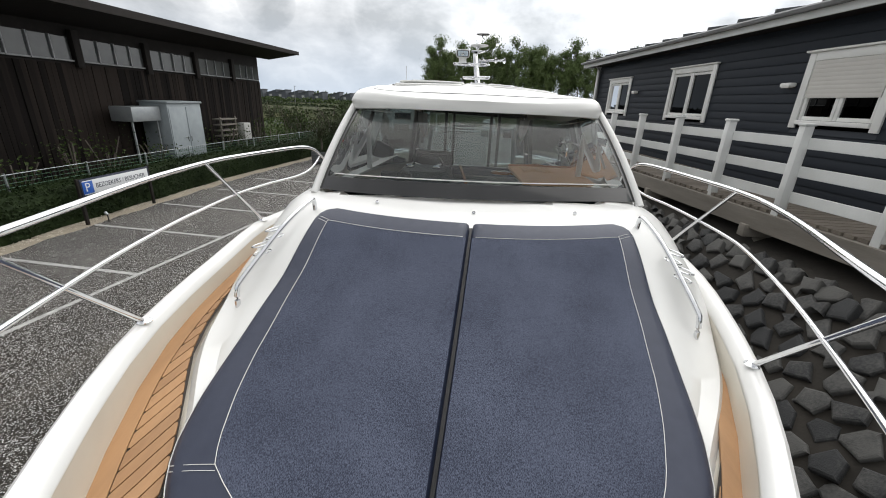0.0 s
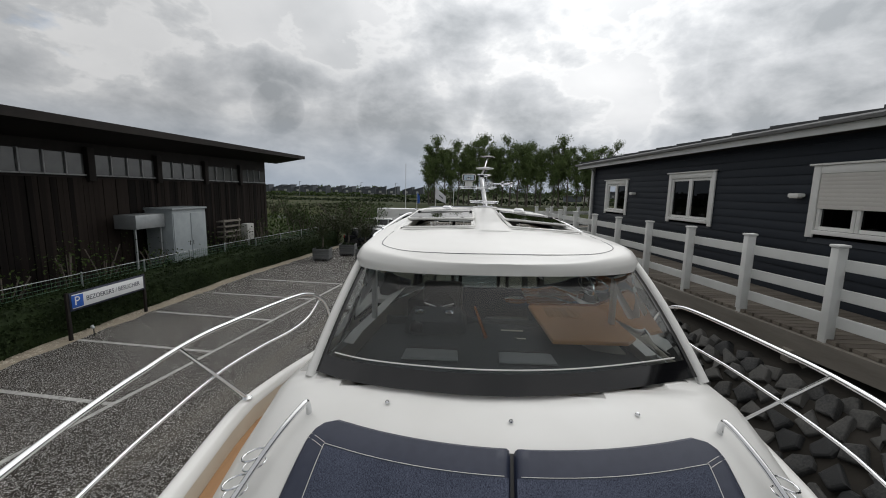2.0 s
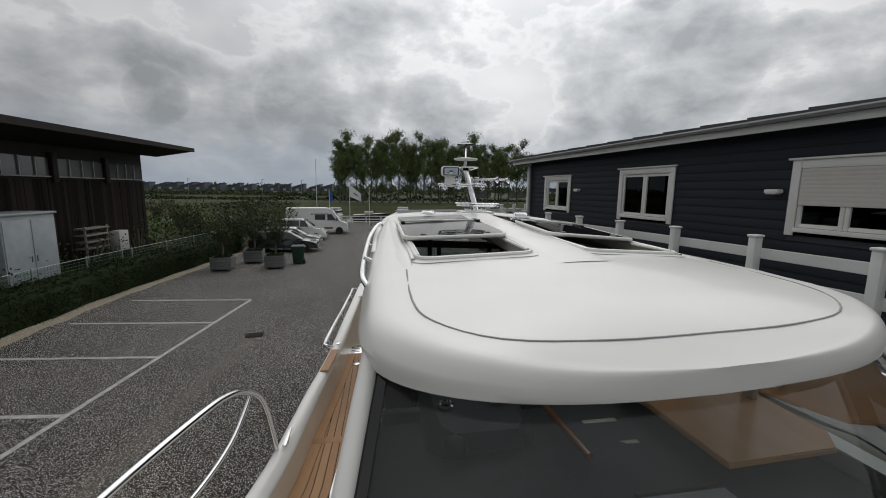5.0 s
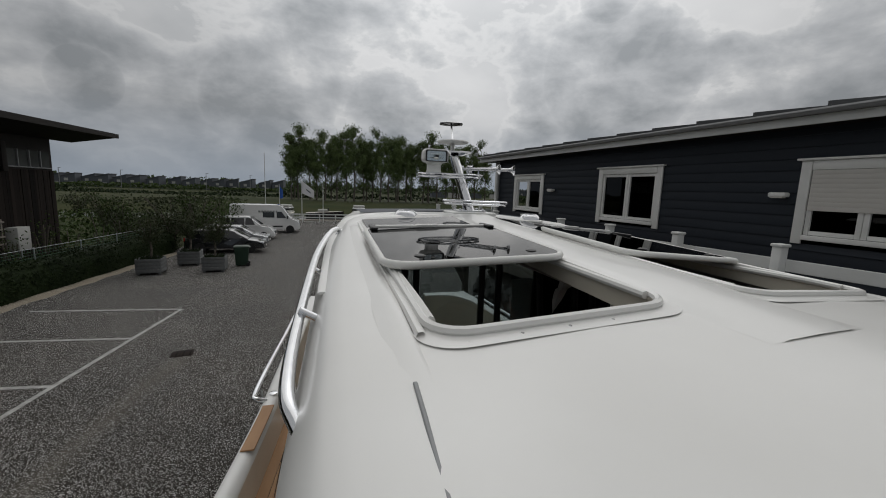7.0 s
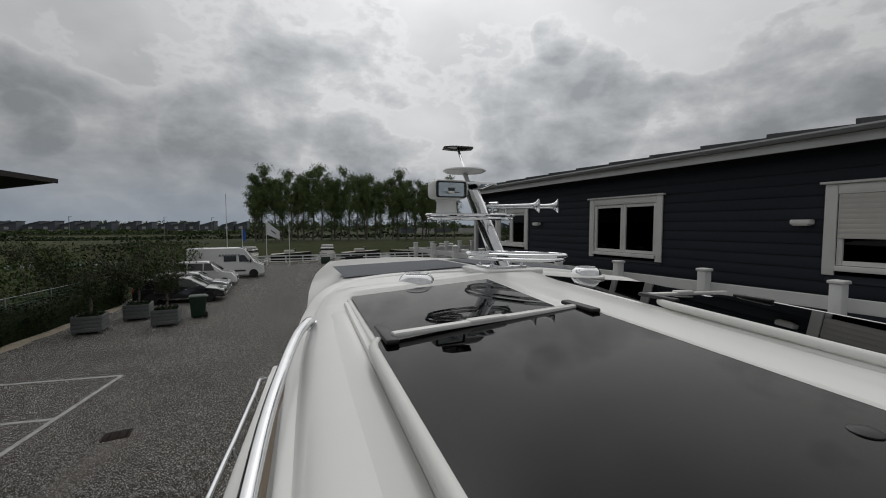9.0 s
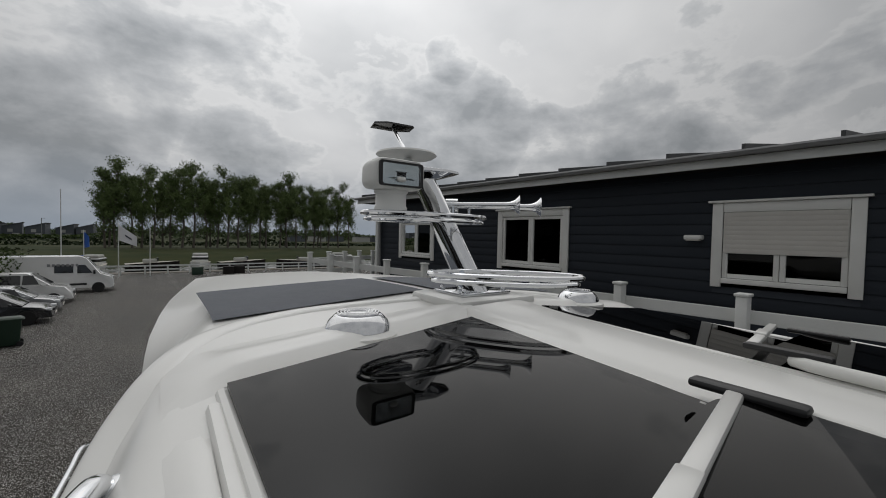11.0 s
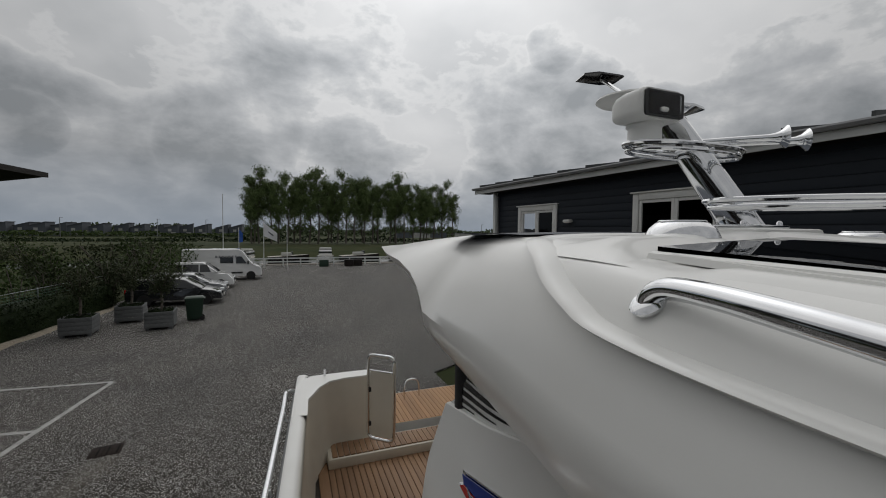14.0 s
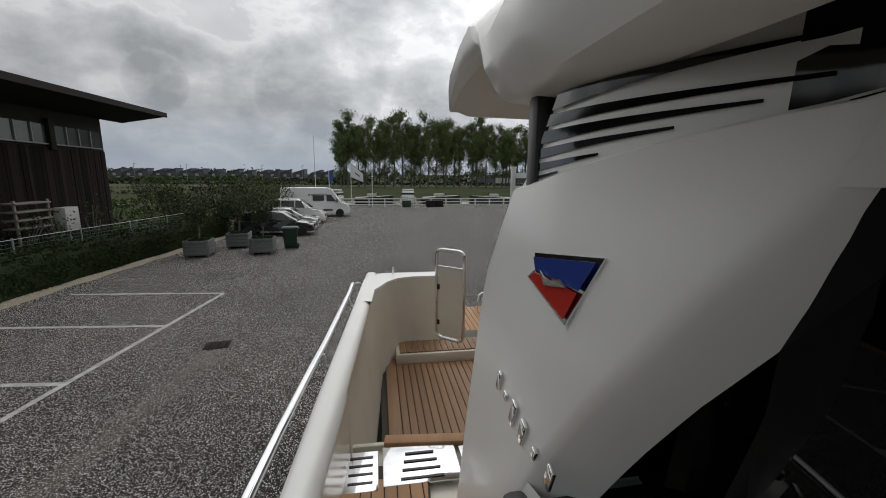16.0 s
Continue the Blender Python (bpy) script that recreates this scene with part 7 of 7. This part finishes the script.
def car(x, y, rz, L, W, H, paint, label, kind="estate"):
    c = thing("car" if kind != "van" else "delivery_van", (x, y, 0), label, "car" if kind != "van" else "van", "cars in the row", rz)
    hl = L / 2
    if kind == "van":
        low = [(-hl, 0.35), (-hl, 1.2), (-hl + 0.03, H - 0.06), (-hl + 0.12, H), (hl - 1.75, H), (hl - 1.45, H - 0.16), (hl - 0.72, 1.32), (hl - 0.15, 1.10), (hl, 0.85), (hl, 0.35)]
        glass = [(hl - 1.42, H - 0.22), (hl - 0.80, 1.38), (hl - 1.55, 1.36), (hl - 1.75, H - 0.3)]
    else:
        belt = 0.9 * H / 1.46
        low = [(-hl, 0.32), (-hl, 0.7), (-hl + 0.06, belt), (-hl + 0.1, belt + 0.05), (hl - 1.35, belt + 0.02), (hl - 0.35, belt - 0.14), (hl - 0.05, 0.62), (hl, 0.4), (hl - 0.02, 0.3)]

    def body(poly, wf, name, mm, parent, lab=""):
        zmin, zmax = min(p[1] for p in poly), max(p[1] for p in poly)
        secs = []
        for t in (-1, -0.97, -0.86, 0.86, 0.97, 1):
            ins = 0.05 if abs(t) == 1 else (0.015 if abs(t) > 0.9 else 0)
            cx = sum(p[0] for p in poly) / len(poly)
            row = []
            for px, pz in poly:
                half = W / 2 * wf(pz)
                row.append((px * (1 - ins * 0.5), t * half, pz - ins * (0.5 if pz > zmax - 0.1 else 0)))
            secs.append(row)
        return part(name, loft(secs, closed=True, caps=True), mm, parent, lab)
    if kind == "van":
        B = body(low, lambda z: 1 - 0.10 * max(0, z - 1.1) / (H - 1.1), "body", paint, c)
        body([(hl - 1.40, H - 0.21), (hl - 0.76, 1.36), (hl - 0.80, 1.34), (hl - 1.48, H - 0.22)], lambda z: 0.90 - 0.08 * (z - 1.3), "windscreen", M["carglass"], c)
        for sy in (-1, 1):
            part("side_window", prism([(hl - 1.15, sy * W * 0.487, 1.38), (hl - 1.95, sy * W * 0.487, 1.38), (hl - 1.95, sy * W * 0.468, 1.95), (hl - 1.55, sy * W * 0.468, 1.95)], (0, sy * 0.008, 0)), M["carglass"], c)
            part("side_window", prism([(hl - 2.15, sy * W * 0.487, 1.42), (hl - 3.1, sy * W * 0.487, 1.42), (hl - 3.1, sy * W * 0.47, 1.95), (hl - 2.15, sy * W * 0.47, 1.95)], (0, sy * 0.008, 0)), M["carglass"], c)
            part("trim_strip", box((-0.3, sy * W * 0.5, 0.62), (L * 0.6, 0.02, 0.14), 0.004), M["black"], c)
            part("mirror", box((hl - 1.05, sy * (W / 2 + 0.1), 1.45), (0.12, 0.2, 0.28), 0.03), M["black"], c)
            part("headlight", box((hl - 0.12, sy * W * 0.38, 0.95), (0.12, 0.3, 0.2), 0.03), M["headlamp"], c)
    else:
        belt = 0.9 * H / 1.46
        B = body(low, lambda z: 1.0 if z < 0.75 else 0.96, "body", paint, c)
        est = kind in ("estate", "mpv")
        roof0 = -hl + (0.35 if est else 0.9)
        cab_ = [(-hl + (0.08 if est else 0.35), belt + 0.03), (roof0, H - 0.05), (roof0 + 0.3, H), (hl - 2.25 - (0.0 if kind != "mpv" else -0.25), H), (hl - 1.85, H - 0.05), (hl - 1.0, belt + 0.01)]
        body(cab_, lambda z: 0.93 - 0.20 * (z - belt), "greenhouse", paint, c, "painted roof and pillars")
        body([(hl - 1.86, H - 0.08), (hl - 1.05, belt + 0.03), (hl - 1.02, belt + 0.04), (hl - 1.83, H - 0.05)], lambda z: 0.86 - 0.20 * (z - belt), "windscreen", M["carglass"], c)
        for sy in (-1, 1):
            for a, b in ((-hl + 0.45, -hl + 1.2), (-hl + 1.26, -hl + 2.2), (-hl + 2.26, hl - 1.45)):
                if b - a < 0.3:
                    continue
                zt = H - 0.12
                w0, w1 = W / 2 * 0.935, W / 2 * (0.935 - 0.20 * (zt - belt))
                fx = b if b < hl - 1.5 else b - 0.25
                part("side_window", prism([(a, sy * w0, belt + 0.06), (b, sy * w0, belt + 0.06), (fx, sy * w1, zt), (a + 0.03, sy * w1, zt)], (0, sy * 0.012, 0)), M["carglass"], c)
            part("mirror", box((hl - 1.35, sy * (W / 2 + 0.06), belt + 0.06), (0.1, 0.18, 0.12), 0.03), paint, c)
            part("headlight", box((hl - 0.16, sy * W * 0.37, 0.66), (0.22, 0.34, 0.13), 0.03), M["headlamp"], c)
            part("tail_light", box((-hl + 0.02, sy * W * 0.42, 0.85), (0.06, 0.16, 0.22), 0.02), M["lens"], c)
            for zz in (belt - 0.1,):
                part("door_handle", box((0.25, sy * W * 0.485, zz), (0.16, 0.025, 0.025), 0.006), M["chrome"], c)
        part("grille", box((hl - 0.02, 0, 0.6), (0.05, W * 0.42, 0.13), 0.01), M["black"], c)
    part("number_plate", box((hl + 0.01, 0, 0.42), (0.012, 0.5, 0.11), 0.002), M["shutter"], c, "plain pale plate")
    part("bumper", box((hl - 0.06, 0, 0.36), (0.12, W * 0.94, 0.14), 0.04), M["black"] if kind in ("van",) else paint, c)
    r = 0.33 if kind != "van" else 0.36
    for wx in (hl - 0.85, -hl + 0.85):
        for sy in (-1, 1):
            yy = sy * (W / 2 - 0.10)
            R = Matrix.Translation((wx, yy, r)) @ Matrix.Rotation(radians(90), 4, "X")
            w = part("wheel", lathe([(r * 0.62, -0.11), (r * 0.95, -0.115), (r, -0.08), (r, 0.08), (r * 0.95, 0.115), (r * 0.62, 0.11)], 24, m=R), M["tyre"], c)
            part("rim", lathe([(r * 0.62, -0.105), (r * 0.2, -0.09), (r * 0.2, 0.09), (r * 0.62, 0.105)], 20, m=R), M["rim"], w)
    return c


car(-7.3, 34.1, 2, 4.5, 1.8, 1.46, M["cardark"], "black estate car parked on asphalt", "estate")
car(-7.4, 37.0, 2, 4.4, 1.8, 1.45, M["carsilver"], "silver hatchback parked on asphalt", "estate")
car(-7.4, 40.6, 2, 4.4, 1.82, 1.84, M["carwhite"], "white compact van-like car parked on asphalt", "mpv")
van = car(-6.6, 45.6, 3, 5.8, 2.05, 2.55, M["carwhite"], "white high-roof delivery van with grey lettering", "van")
for k, w in enumerate((0.16, 0.13, 0.16, 0.14, 0.16, 0.14, 0.13)):
    part("lettering_bar", box((0.35 - 1.32 + 0.235 * k + 0.5, -1.0, 1.95), (w, 0.03, 0.17), 0.002), M["greyplastic"], van, "grey lettering drawn as plain bars")

# ---- quay, flags, boats ----
QY = 57.6
quay = thing("quay_rail", (0, 0, 0), "low white timber rail along the quay", "rail")
for k in range(24):
    x = -6 + 1.9 * k
    part("post", box((x, QY + 0.05 * k, 0.45), (0.14, 0.14, 0.9), 0.01), M["oldwhite"], quay)
for z in (0.8, 0.42):
    part("rail", prism([(-6, QY - 0.1, z), (38, QY + 1.1, z), (38, QY + 1.1, z + 0.15), (-6, QY - 0.1, z + 0.15)], (0, 0.05, 0)), M["oldwhite"], quay)
structure("quay_wall", box((14, 59.6, -0.2), (60, 1.6, 0.5), 0.03), M["beam"], "timber quay edge", "quay")
structure("water", prism([(-60, 60.5, -0.04), (90, 63, -0.04), (90, 74, -0.04), (-60, 70, -0.04)], (0, 0, 0.02)), M["water"], "grey-green canal water", "water")
secs = [[(x, 71 + 0.03 * x, -0.05), (x, 75 + 0.03 * x, 0.7), (x, 80 + 0.03 * x, 1.1), (x, 118, 1.1), (x, 140, 0.3)] for x in np.linspace(-140, 160, 30)]
structure("far_bank", loft(secs), M["grass"], "green grassy far bank", "bank")
for x, h, fl in ((-8.1, 7.85, 0), (-6.6, 4.3, 1), (-4.15, 5.0, 2), (-1.75, 4.6, 0)):
    fp = thing("flagpole", (x, 56.0, 0), "slim white flagpole" + (" with a furled blue flag" if fl == 1 else " with a white flag" if fl == 2 else " without a flag"), "flagpole")
    part("pole", cyl((0, 0, 0), (0, 0, h), 0.05, 10, r2=0.03), M["oldwhite"], fp)
    part("finial", lathe([(0.03, 0), (0.05, 0.03), (0.02, 0.07)], 10, m=Matrix.Translation((0, 0, h))), M["oldwhite"], fp)
    if fl:
        secs = []
        for i in range(9):
            u = i / 8
            ln = 1.35 if fl == 2 else 0.35
            secs.append([(0.04 + ln * u, 0.10 * math.sin(5 * u + 2 * v), h - 0.1 - 1.45 * v * (1 - 0.35 * u) - 1.1 * u * (1 if fl == 2 else 0.4)) for v in np.linspace(0, 1, 7)])
        part("flag", loft(secs), M["flag"] if fl == 2 else M["signblue"], fp, "cloth flag hanging in folds")
        if fl == 2:
            part("flag_mark", prism([(0.5, -0.14, h - 1.0), (1.0, -0.14, h - 1.4), (1.0, -0.14, h - 1.55), (0.5, -0.14, h - 1.15)], (0, 0.004, 0)), M["ink"], fp, "dark plain mark")


def small_boat(x, y, rz, L, W, cabin, label):
    b = thing("small_boat", (x, y, 0), label, "boat", "boats at the quay", rz)
    secs = []
    for t in np.linspace(0, 1, 10):
        w = W / 2 * (1 - max(0, (t - 0.45) / 0.55) ** 2) if t > 0.45 else W / 2 * (0.9 + 0.1 * t / 0.45)
        xx, dz = -L / 2 + L * t, 0.25 * t
        secs.append([(xx, -w, 0.75 + dz), (xx, -w * 0.85, 0.1), (xx, 0, -0.1), (xx, w * 0.85, 0.1), (xx, w, 0.75 + dz)])
    part("hull", loft(secs), M["carwhite"] if cabin else M["fascia"], b)
    part("deck", loft([[s[0], s[-1]] for s in secs]), M["gel2"], b)
    if cabin:
        part("cabin", box((-0.1, 0, 1.2), (L * 0.45, W * 0.75, 0.8), 0.12, segs=3), M["carwhite"], b)
        part("cabin_window", box((-0.1, 0, 1.32), (L * 0.452, W * 0.77, 0.28), 0.02), M["carglass"], b)
        part("canopy", box((-0.4, 0, 1.75), (L * 0.35, W * 0.7, 0.25), 0.1, segs=3), M["farwall"], b)
    else:
        part("windshield", box((0.4, 0, 1.2), (0.1, W * 0.7, 0.45), 0.03), M["carglass"], b)
        part("wheelhouse", box((-0.3, 0, 1.05), (L * 0.25, W * 0.5, 0.4), 0.08), M["farwall"], b)
    return b


small_boat(2.9, 62.5, -95, 5.5, 2.2, True, "white cabin cruiser moored beyond the quay")
small_boat(7.6, 63.5, 8, 5.5, 1.9, False, "dark open launch moored beyond the quay")
small_boat(-1.6, 63.0, 5, 5.0, 1.9, False, "dark open launch with a grey cover at the quay")
small_boat(14.5, 62.8, 175, 6.0, 2.1, False, "dark day boat moored beyond the quay")
small_boat(20.0, 61.5, -20, 6.0, 2.3, True, "white cabin boat moored near the house corner")
small_boat(-6.4, 61.0, 80, 5.0, 2.0, True, "white motor boat half hidden behind the van")
for x, y, mm, lab in ((2.2, 55.8, M["binbody"], "small green equipment box on the quay"), (5.0, 55.6, M["fascia"], "dark equipment box on the quay"), (6.1, 56.0, M["fascia"], "dark equipment box on the quay")):
    b = thing("quay_box", (x, y, 0), lab, "box")
    part("body", box((0, 0, 0.36), (1.0, 0.8, 0.7), 0.03), mm, b)
    part("lid", box((0, 0, 0.74), (1.06, 0.86, 0.08), 0.02), mm, b)

# ---- poplars ----


def poplar(seed, h, w):
    t = thing("poplar_tree", (0, 0, 0), "tall slim poplar with thin green spring foliage", "tree", "row of poplars")
    rg = np.random.default_rng(seed)
    P = smooth_path([(0, 0, 0), (rg.normal(0, 0.15), rg.normal(0, 0.15), h * 0.35), (rg.normal(0, 0.3), rg.normal(0, 0.3), h * 0.7), (rg.normal(0, 0.2), 0, h * 0.98)], 4)
    secs = []
    for i, p in enumerate(P):
        r = 0.24 * (1 - 0.93 * i / (len(P) - 1))
        secs.append([p + Vector((r * math.cos(a), r * math.sin(a), 0)) for a in np.linspace(0, 2 * math.pi, 8)[:-1]])
    part("trunk", loft(secs, closed=True, caps=True), M["bark"], t)
    tips = []
    bm = bmesh.new()
    for k in range(58):
        z = h * rg.uniform(0.16, 0.95)
        a = rg.uniform(0, 6.28)
        ln = w * (0.55 + 0.6 * math.sin(math.pi * min(max((z / h - 0.06) / 0.98, 0), 1)) ** 0.8) * rg.uniform(0.4, 1.1)
        b0 = P[min(int(z / h * (len(P) - 1)), len(P) - 1)]
        e = Vector((b0.x + ln * math.cos(a), b0.y + ln * math.sin(a), min(z + ln * rg.uniform(0.6, 1.3), h * 1.02)))
        Q = [Vector((b0.x, b0.y, z)), (Vector((b0.x, b0.y, z)) + e) / 2 + Vector((0, 0, -0.1)), e]
        tube(Q, 0.04, 4, bm)
        n_at = 1 if z < h * 0.36 else 5
        tips += [(Q[0] + (Q[2] - Q[0]) * f, 0.16 + 0.26 * f) for f in (1.0, 0.75, 0.9, 0.55, 0.4)[:n_at]]
    part("branchwork", bm, M["bark"], t)

    def pl(g):
        p, s = tips[g.integers(len(tips))]
        p = p + Vector(g.normal(0, s, 3)) + Vector((0, 0, 0.15))
        return tuple(p), (p.x, p.y, 0.4)
    leaf_part("crown", leaves(5200, pl, 0.17, seed, aspect=0.6), M["poplar"], t)
    return t


protos = [poplar(201, 15.2, 2.0), poplar(202, 16.2, 2.3), poplar(203, 14.2, 2.1)]
for p in protos:
    p.matrix_basis = pose(0, -9000, 0)
rgp = random.Random(8)
first = True
TX = [-9.8 + 2.05 * k for k in range(24)]
for i, x in enumerate(TX):
    for row in range(2 if i % 4 == 0 else 1):
        k = (i + row) % 3
        s = rgp.uniform(0.88, 1.04) * (1.05 if i in (5, 11, 15) else 0.93 if i > 17 else 1.0)
        m = pose(x + rgp.uniform(-0.6, 0.6) + 0.9 * row, 104 + 5 * row + rgp.uniform(-1, 1), 0.9, 0, 0, rgp.uniform(0, 360)) @ Matrix.Scale(s, 4)
        n = copy_thing(protos[k], m)
        n.scale = (s, s, s)
for p in protos:
    for o in list(p.children_recursive) + [p]:
        bpy.data.objects.remove(o)

# ---- far houses, woods, road line ----
rgh = random.Random(12)
for k in range(30):
    x = -235 + 7.6 * k + rgh.uniform(-1, 1)
    if x > -22:
        continue
    y = 255 + rgh.uniform(-6, 6)
    h = thing("far_house", (x, y, 0), "distant slate-grey house with a single-pitch roof", "house", "row of far houses", rz=rgh.uniform(-8, 8))
    w, hh = 6.2, 5.0 + rgh.uniform(-0.3, 0.3)
    part("wall", prism([(-w / 2, 0, -0.2), (w / 2, 0, -0.2), (w / 2, 0, hh + 1.4), (-w / 2, 0, hh - 0.5)], (0, 8, 0)), M["farhouse"], h)
    part("roof", prism([(-w / 2 - 0.3, -0.3, hh - 0.5), (w / 2 + 0.3, -0.3, hh + 1.5), (w / 2 + 0.3, 8.3, hh + 1.5), (-w / 2 - 0.3, 8.3, hh - 0.5)], (0, 0, 0.25)), M["roof"], h)
    wd = part("window", box((-0.5, -0.04, 3.3), (1.6, 0.08, 1.3)), M["farwall"], h)
    part("window", box((1.2, -0.04, 1.2), (2.2, 0.08, 1.9)), M["farwall"], h)
for k in range(9):
    x = 62 + 13 * k
    h = thing("far_shed", (x, 240 + 5 * (k % 3), 0), "distant pale flat-roofed shed", "shed", "far sheds")
    part("wall", box((0, 0, 1.5), (9, 6, 3.0)), M["farwall"] if k % 2 else M["farhouse"], h)
    part("roof", box((0, 0, 3.1), (9.4, 6.4, 0.3)), M["roof"], h)


def far_leaves(x0, x1, y0, y1, h, n, seed, mm, name, label, size):
    def pl(g):
        x, y = g.uniform(x0, x1), g.uniform(y0, y1)
        hh = h * (0.55 + 0.45 * math.sin(x * 0.21 + math.sin(x * 0.07) * 3) ** 2)
        return (x, y, g.uniform(0, 1) ** 0.7 * hh + 0.2), (0, -0.5, 0.6)
    me = leaves(n, pl, size, seed, aspect=0.7)
    me.materials.append(mm)
    tagged(new(name, me), label, "woods", kind="stuff")


far_leaves(-330, 260, 285, 310, 7.0, 9000, 31, M["farwood"], "far_woods", "distant belt of trees behind the houses", 1.1)
far_leaves(-230, -14, 236, 247, 2.6, 5000, 32, M["shrub"], "far_bushes", "distant bushes in front of the houses", 0.6)
far_leaves(-90, 90, 122, 132, 2.4, 5000, 33, M["hedge"], "bank_scrub", "dark scrub behind the poplars", 0.4)
far_leaves(-70, -16, 74, 96, 1.6, 4500, 34, M["olive"], "field_scrub", "rough scrub in the meadow", 0.28)
far_leaves(-42, -15.5, 34, 60, 0.9, 6000, 35, M["shrub"], "field_weeds", "tall weeds beside the hall", 0.14)
for k, x in enumerate((-210, -172, -120, -96, -60, -40, 70, 110)):
    lp = thing("street_lamp", (x, 232, 0), "distant slim lamp post", "lamp", "far lamp posts")
    part("pole", cyl((0, 0, 0), (0, 0, 8.5), 0.12, 6), M["zinc"], lp)
    part("head", box((0.5, 0, 8.5), (1.2, 0.3, 0.15)), M["zinc"], lp)

# ---- basalt stones on the bank ----
bank = bpy.data.objects["embankment"]
rgst = np.random.default_rng(17)
protos_s = []
for k in range(9):
    n = int(rgst.integers(5, 8))
    an = np.sort(rgst.uniform(0, 2 * math.pi, n) * 0.35 + np.linspace(0, 2 * math.pi, n, endpoint=False))
    rad = rgst.uniform(0.85, 1.12, n)
    bm = bmesh.new()
    loft([[(r * s * math.cos(a), r * s * math.sin(a), z + (0.02 * math.cos(a + k) if z > 0 else 0)) for a, r in zip(an, rad)] for s, z in ((0.9, -0.5), (1.0, 0.18), (0.95, 0.30), (0.80, 0.37), (0.42, 0.40))], bm, closed=True, caps=True)
    me = bpy.data.meshes.new("stone")
    bmesh.ops.recalc_face_normals(bm, faces=bm.faces)
    bm.to_mesh(me)
    bm.free()
    me.materials.append(M["stone"])
    protos_s.append(me)
slots = []
for y in np.arange(-3.0, 15.5, 0.275):
    f = FN(y)
    odd = int(round((y + 3) / 0.275)) % 2
    for s in np.arange(0.0, 3.3, 0.30):
        s2 = s + 0.15 * odd
        run = f - 0.55 - 2.3
        L = math.hypot(run, 2.0)
        if s2 > L + 0.5:
            continue
        t = s2 / L
        slots.append((2.3 + run * t, y, 2.0 * min(t, 1.05), math.atan2(2.0, run)))
slots.sort(key=lambda q: abs(q[1] - 6.5))
rest_v, rest_f = [], []
for i, (x, y, z, sl) in enumerate(slots):
    k = int(rgst.integers(0, 9))
    s = rgst.uniform(0.145, 0.168)
    m = Matrix.Translation((x + rgst.normal(0, 0.015), y + rgst.normal(0, 0.015), z)) @ Matrix.Rotation(-sl + rgst.normal(0, 0.05), 4, "Y") @ Matrix.Rotation(rgst.uniform(0, 6.28), 4, "Z") @ Matrix.Diagonal((s * rgst.uniform(0.95, 1.1), s, s * rgst.uniform(0.8, 1.2), 1))
    if i < 300:
        ob = new("stone", protos_s[k])
        ob.parent = bank
        ob.matrix_basis = m
    else:
        o = len(rest_v)
        me = protos_s[k]
        rest_v += [tuple(m @ v.co) for v in me.vertices]
        rest_f += [tuple(o + v for v in p.vertices) for p in me.polygons]
me = bpy.data.meshes.new("far_stones")
me.from_pydata(rest_v, [], rest_f)
me.materials.append(M["stone"])
ob = tagged(new("far_stones", me), kind="stuff")
ob.parent = bank
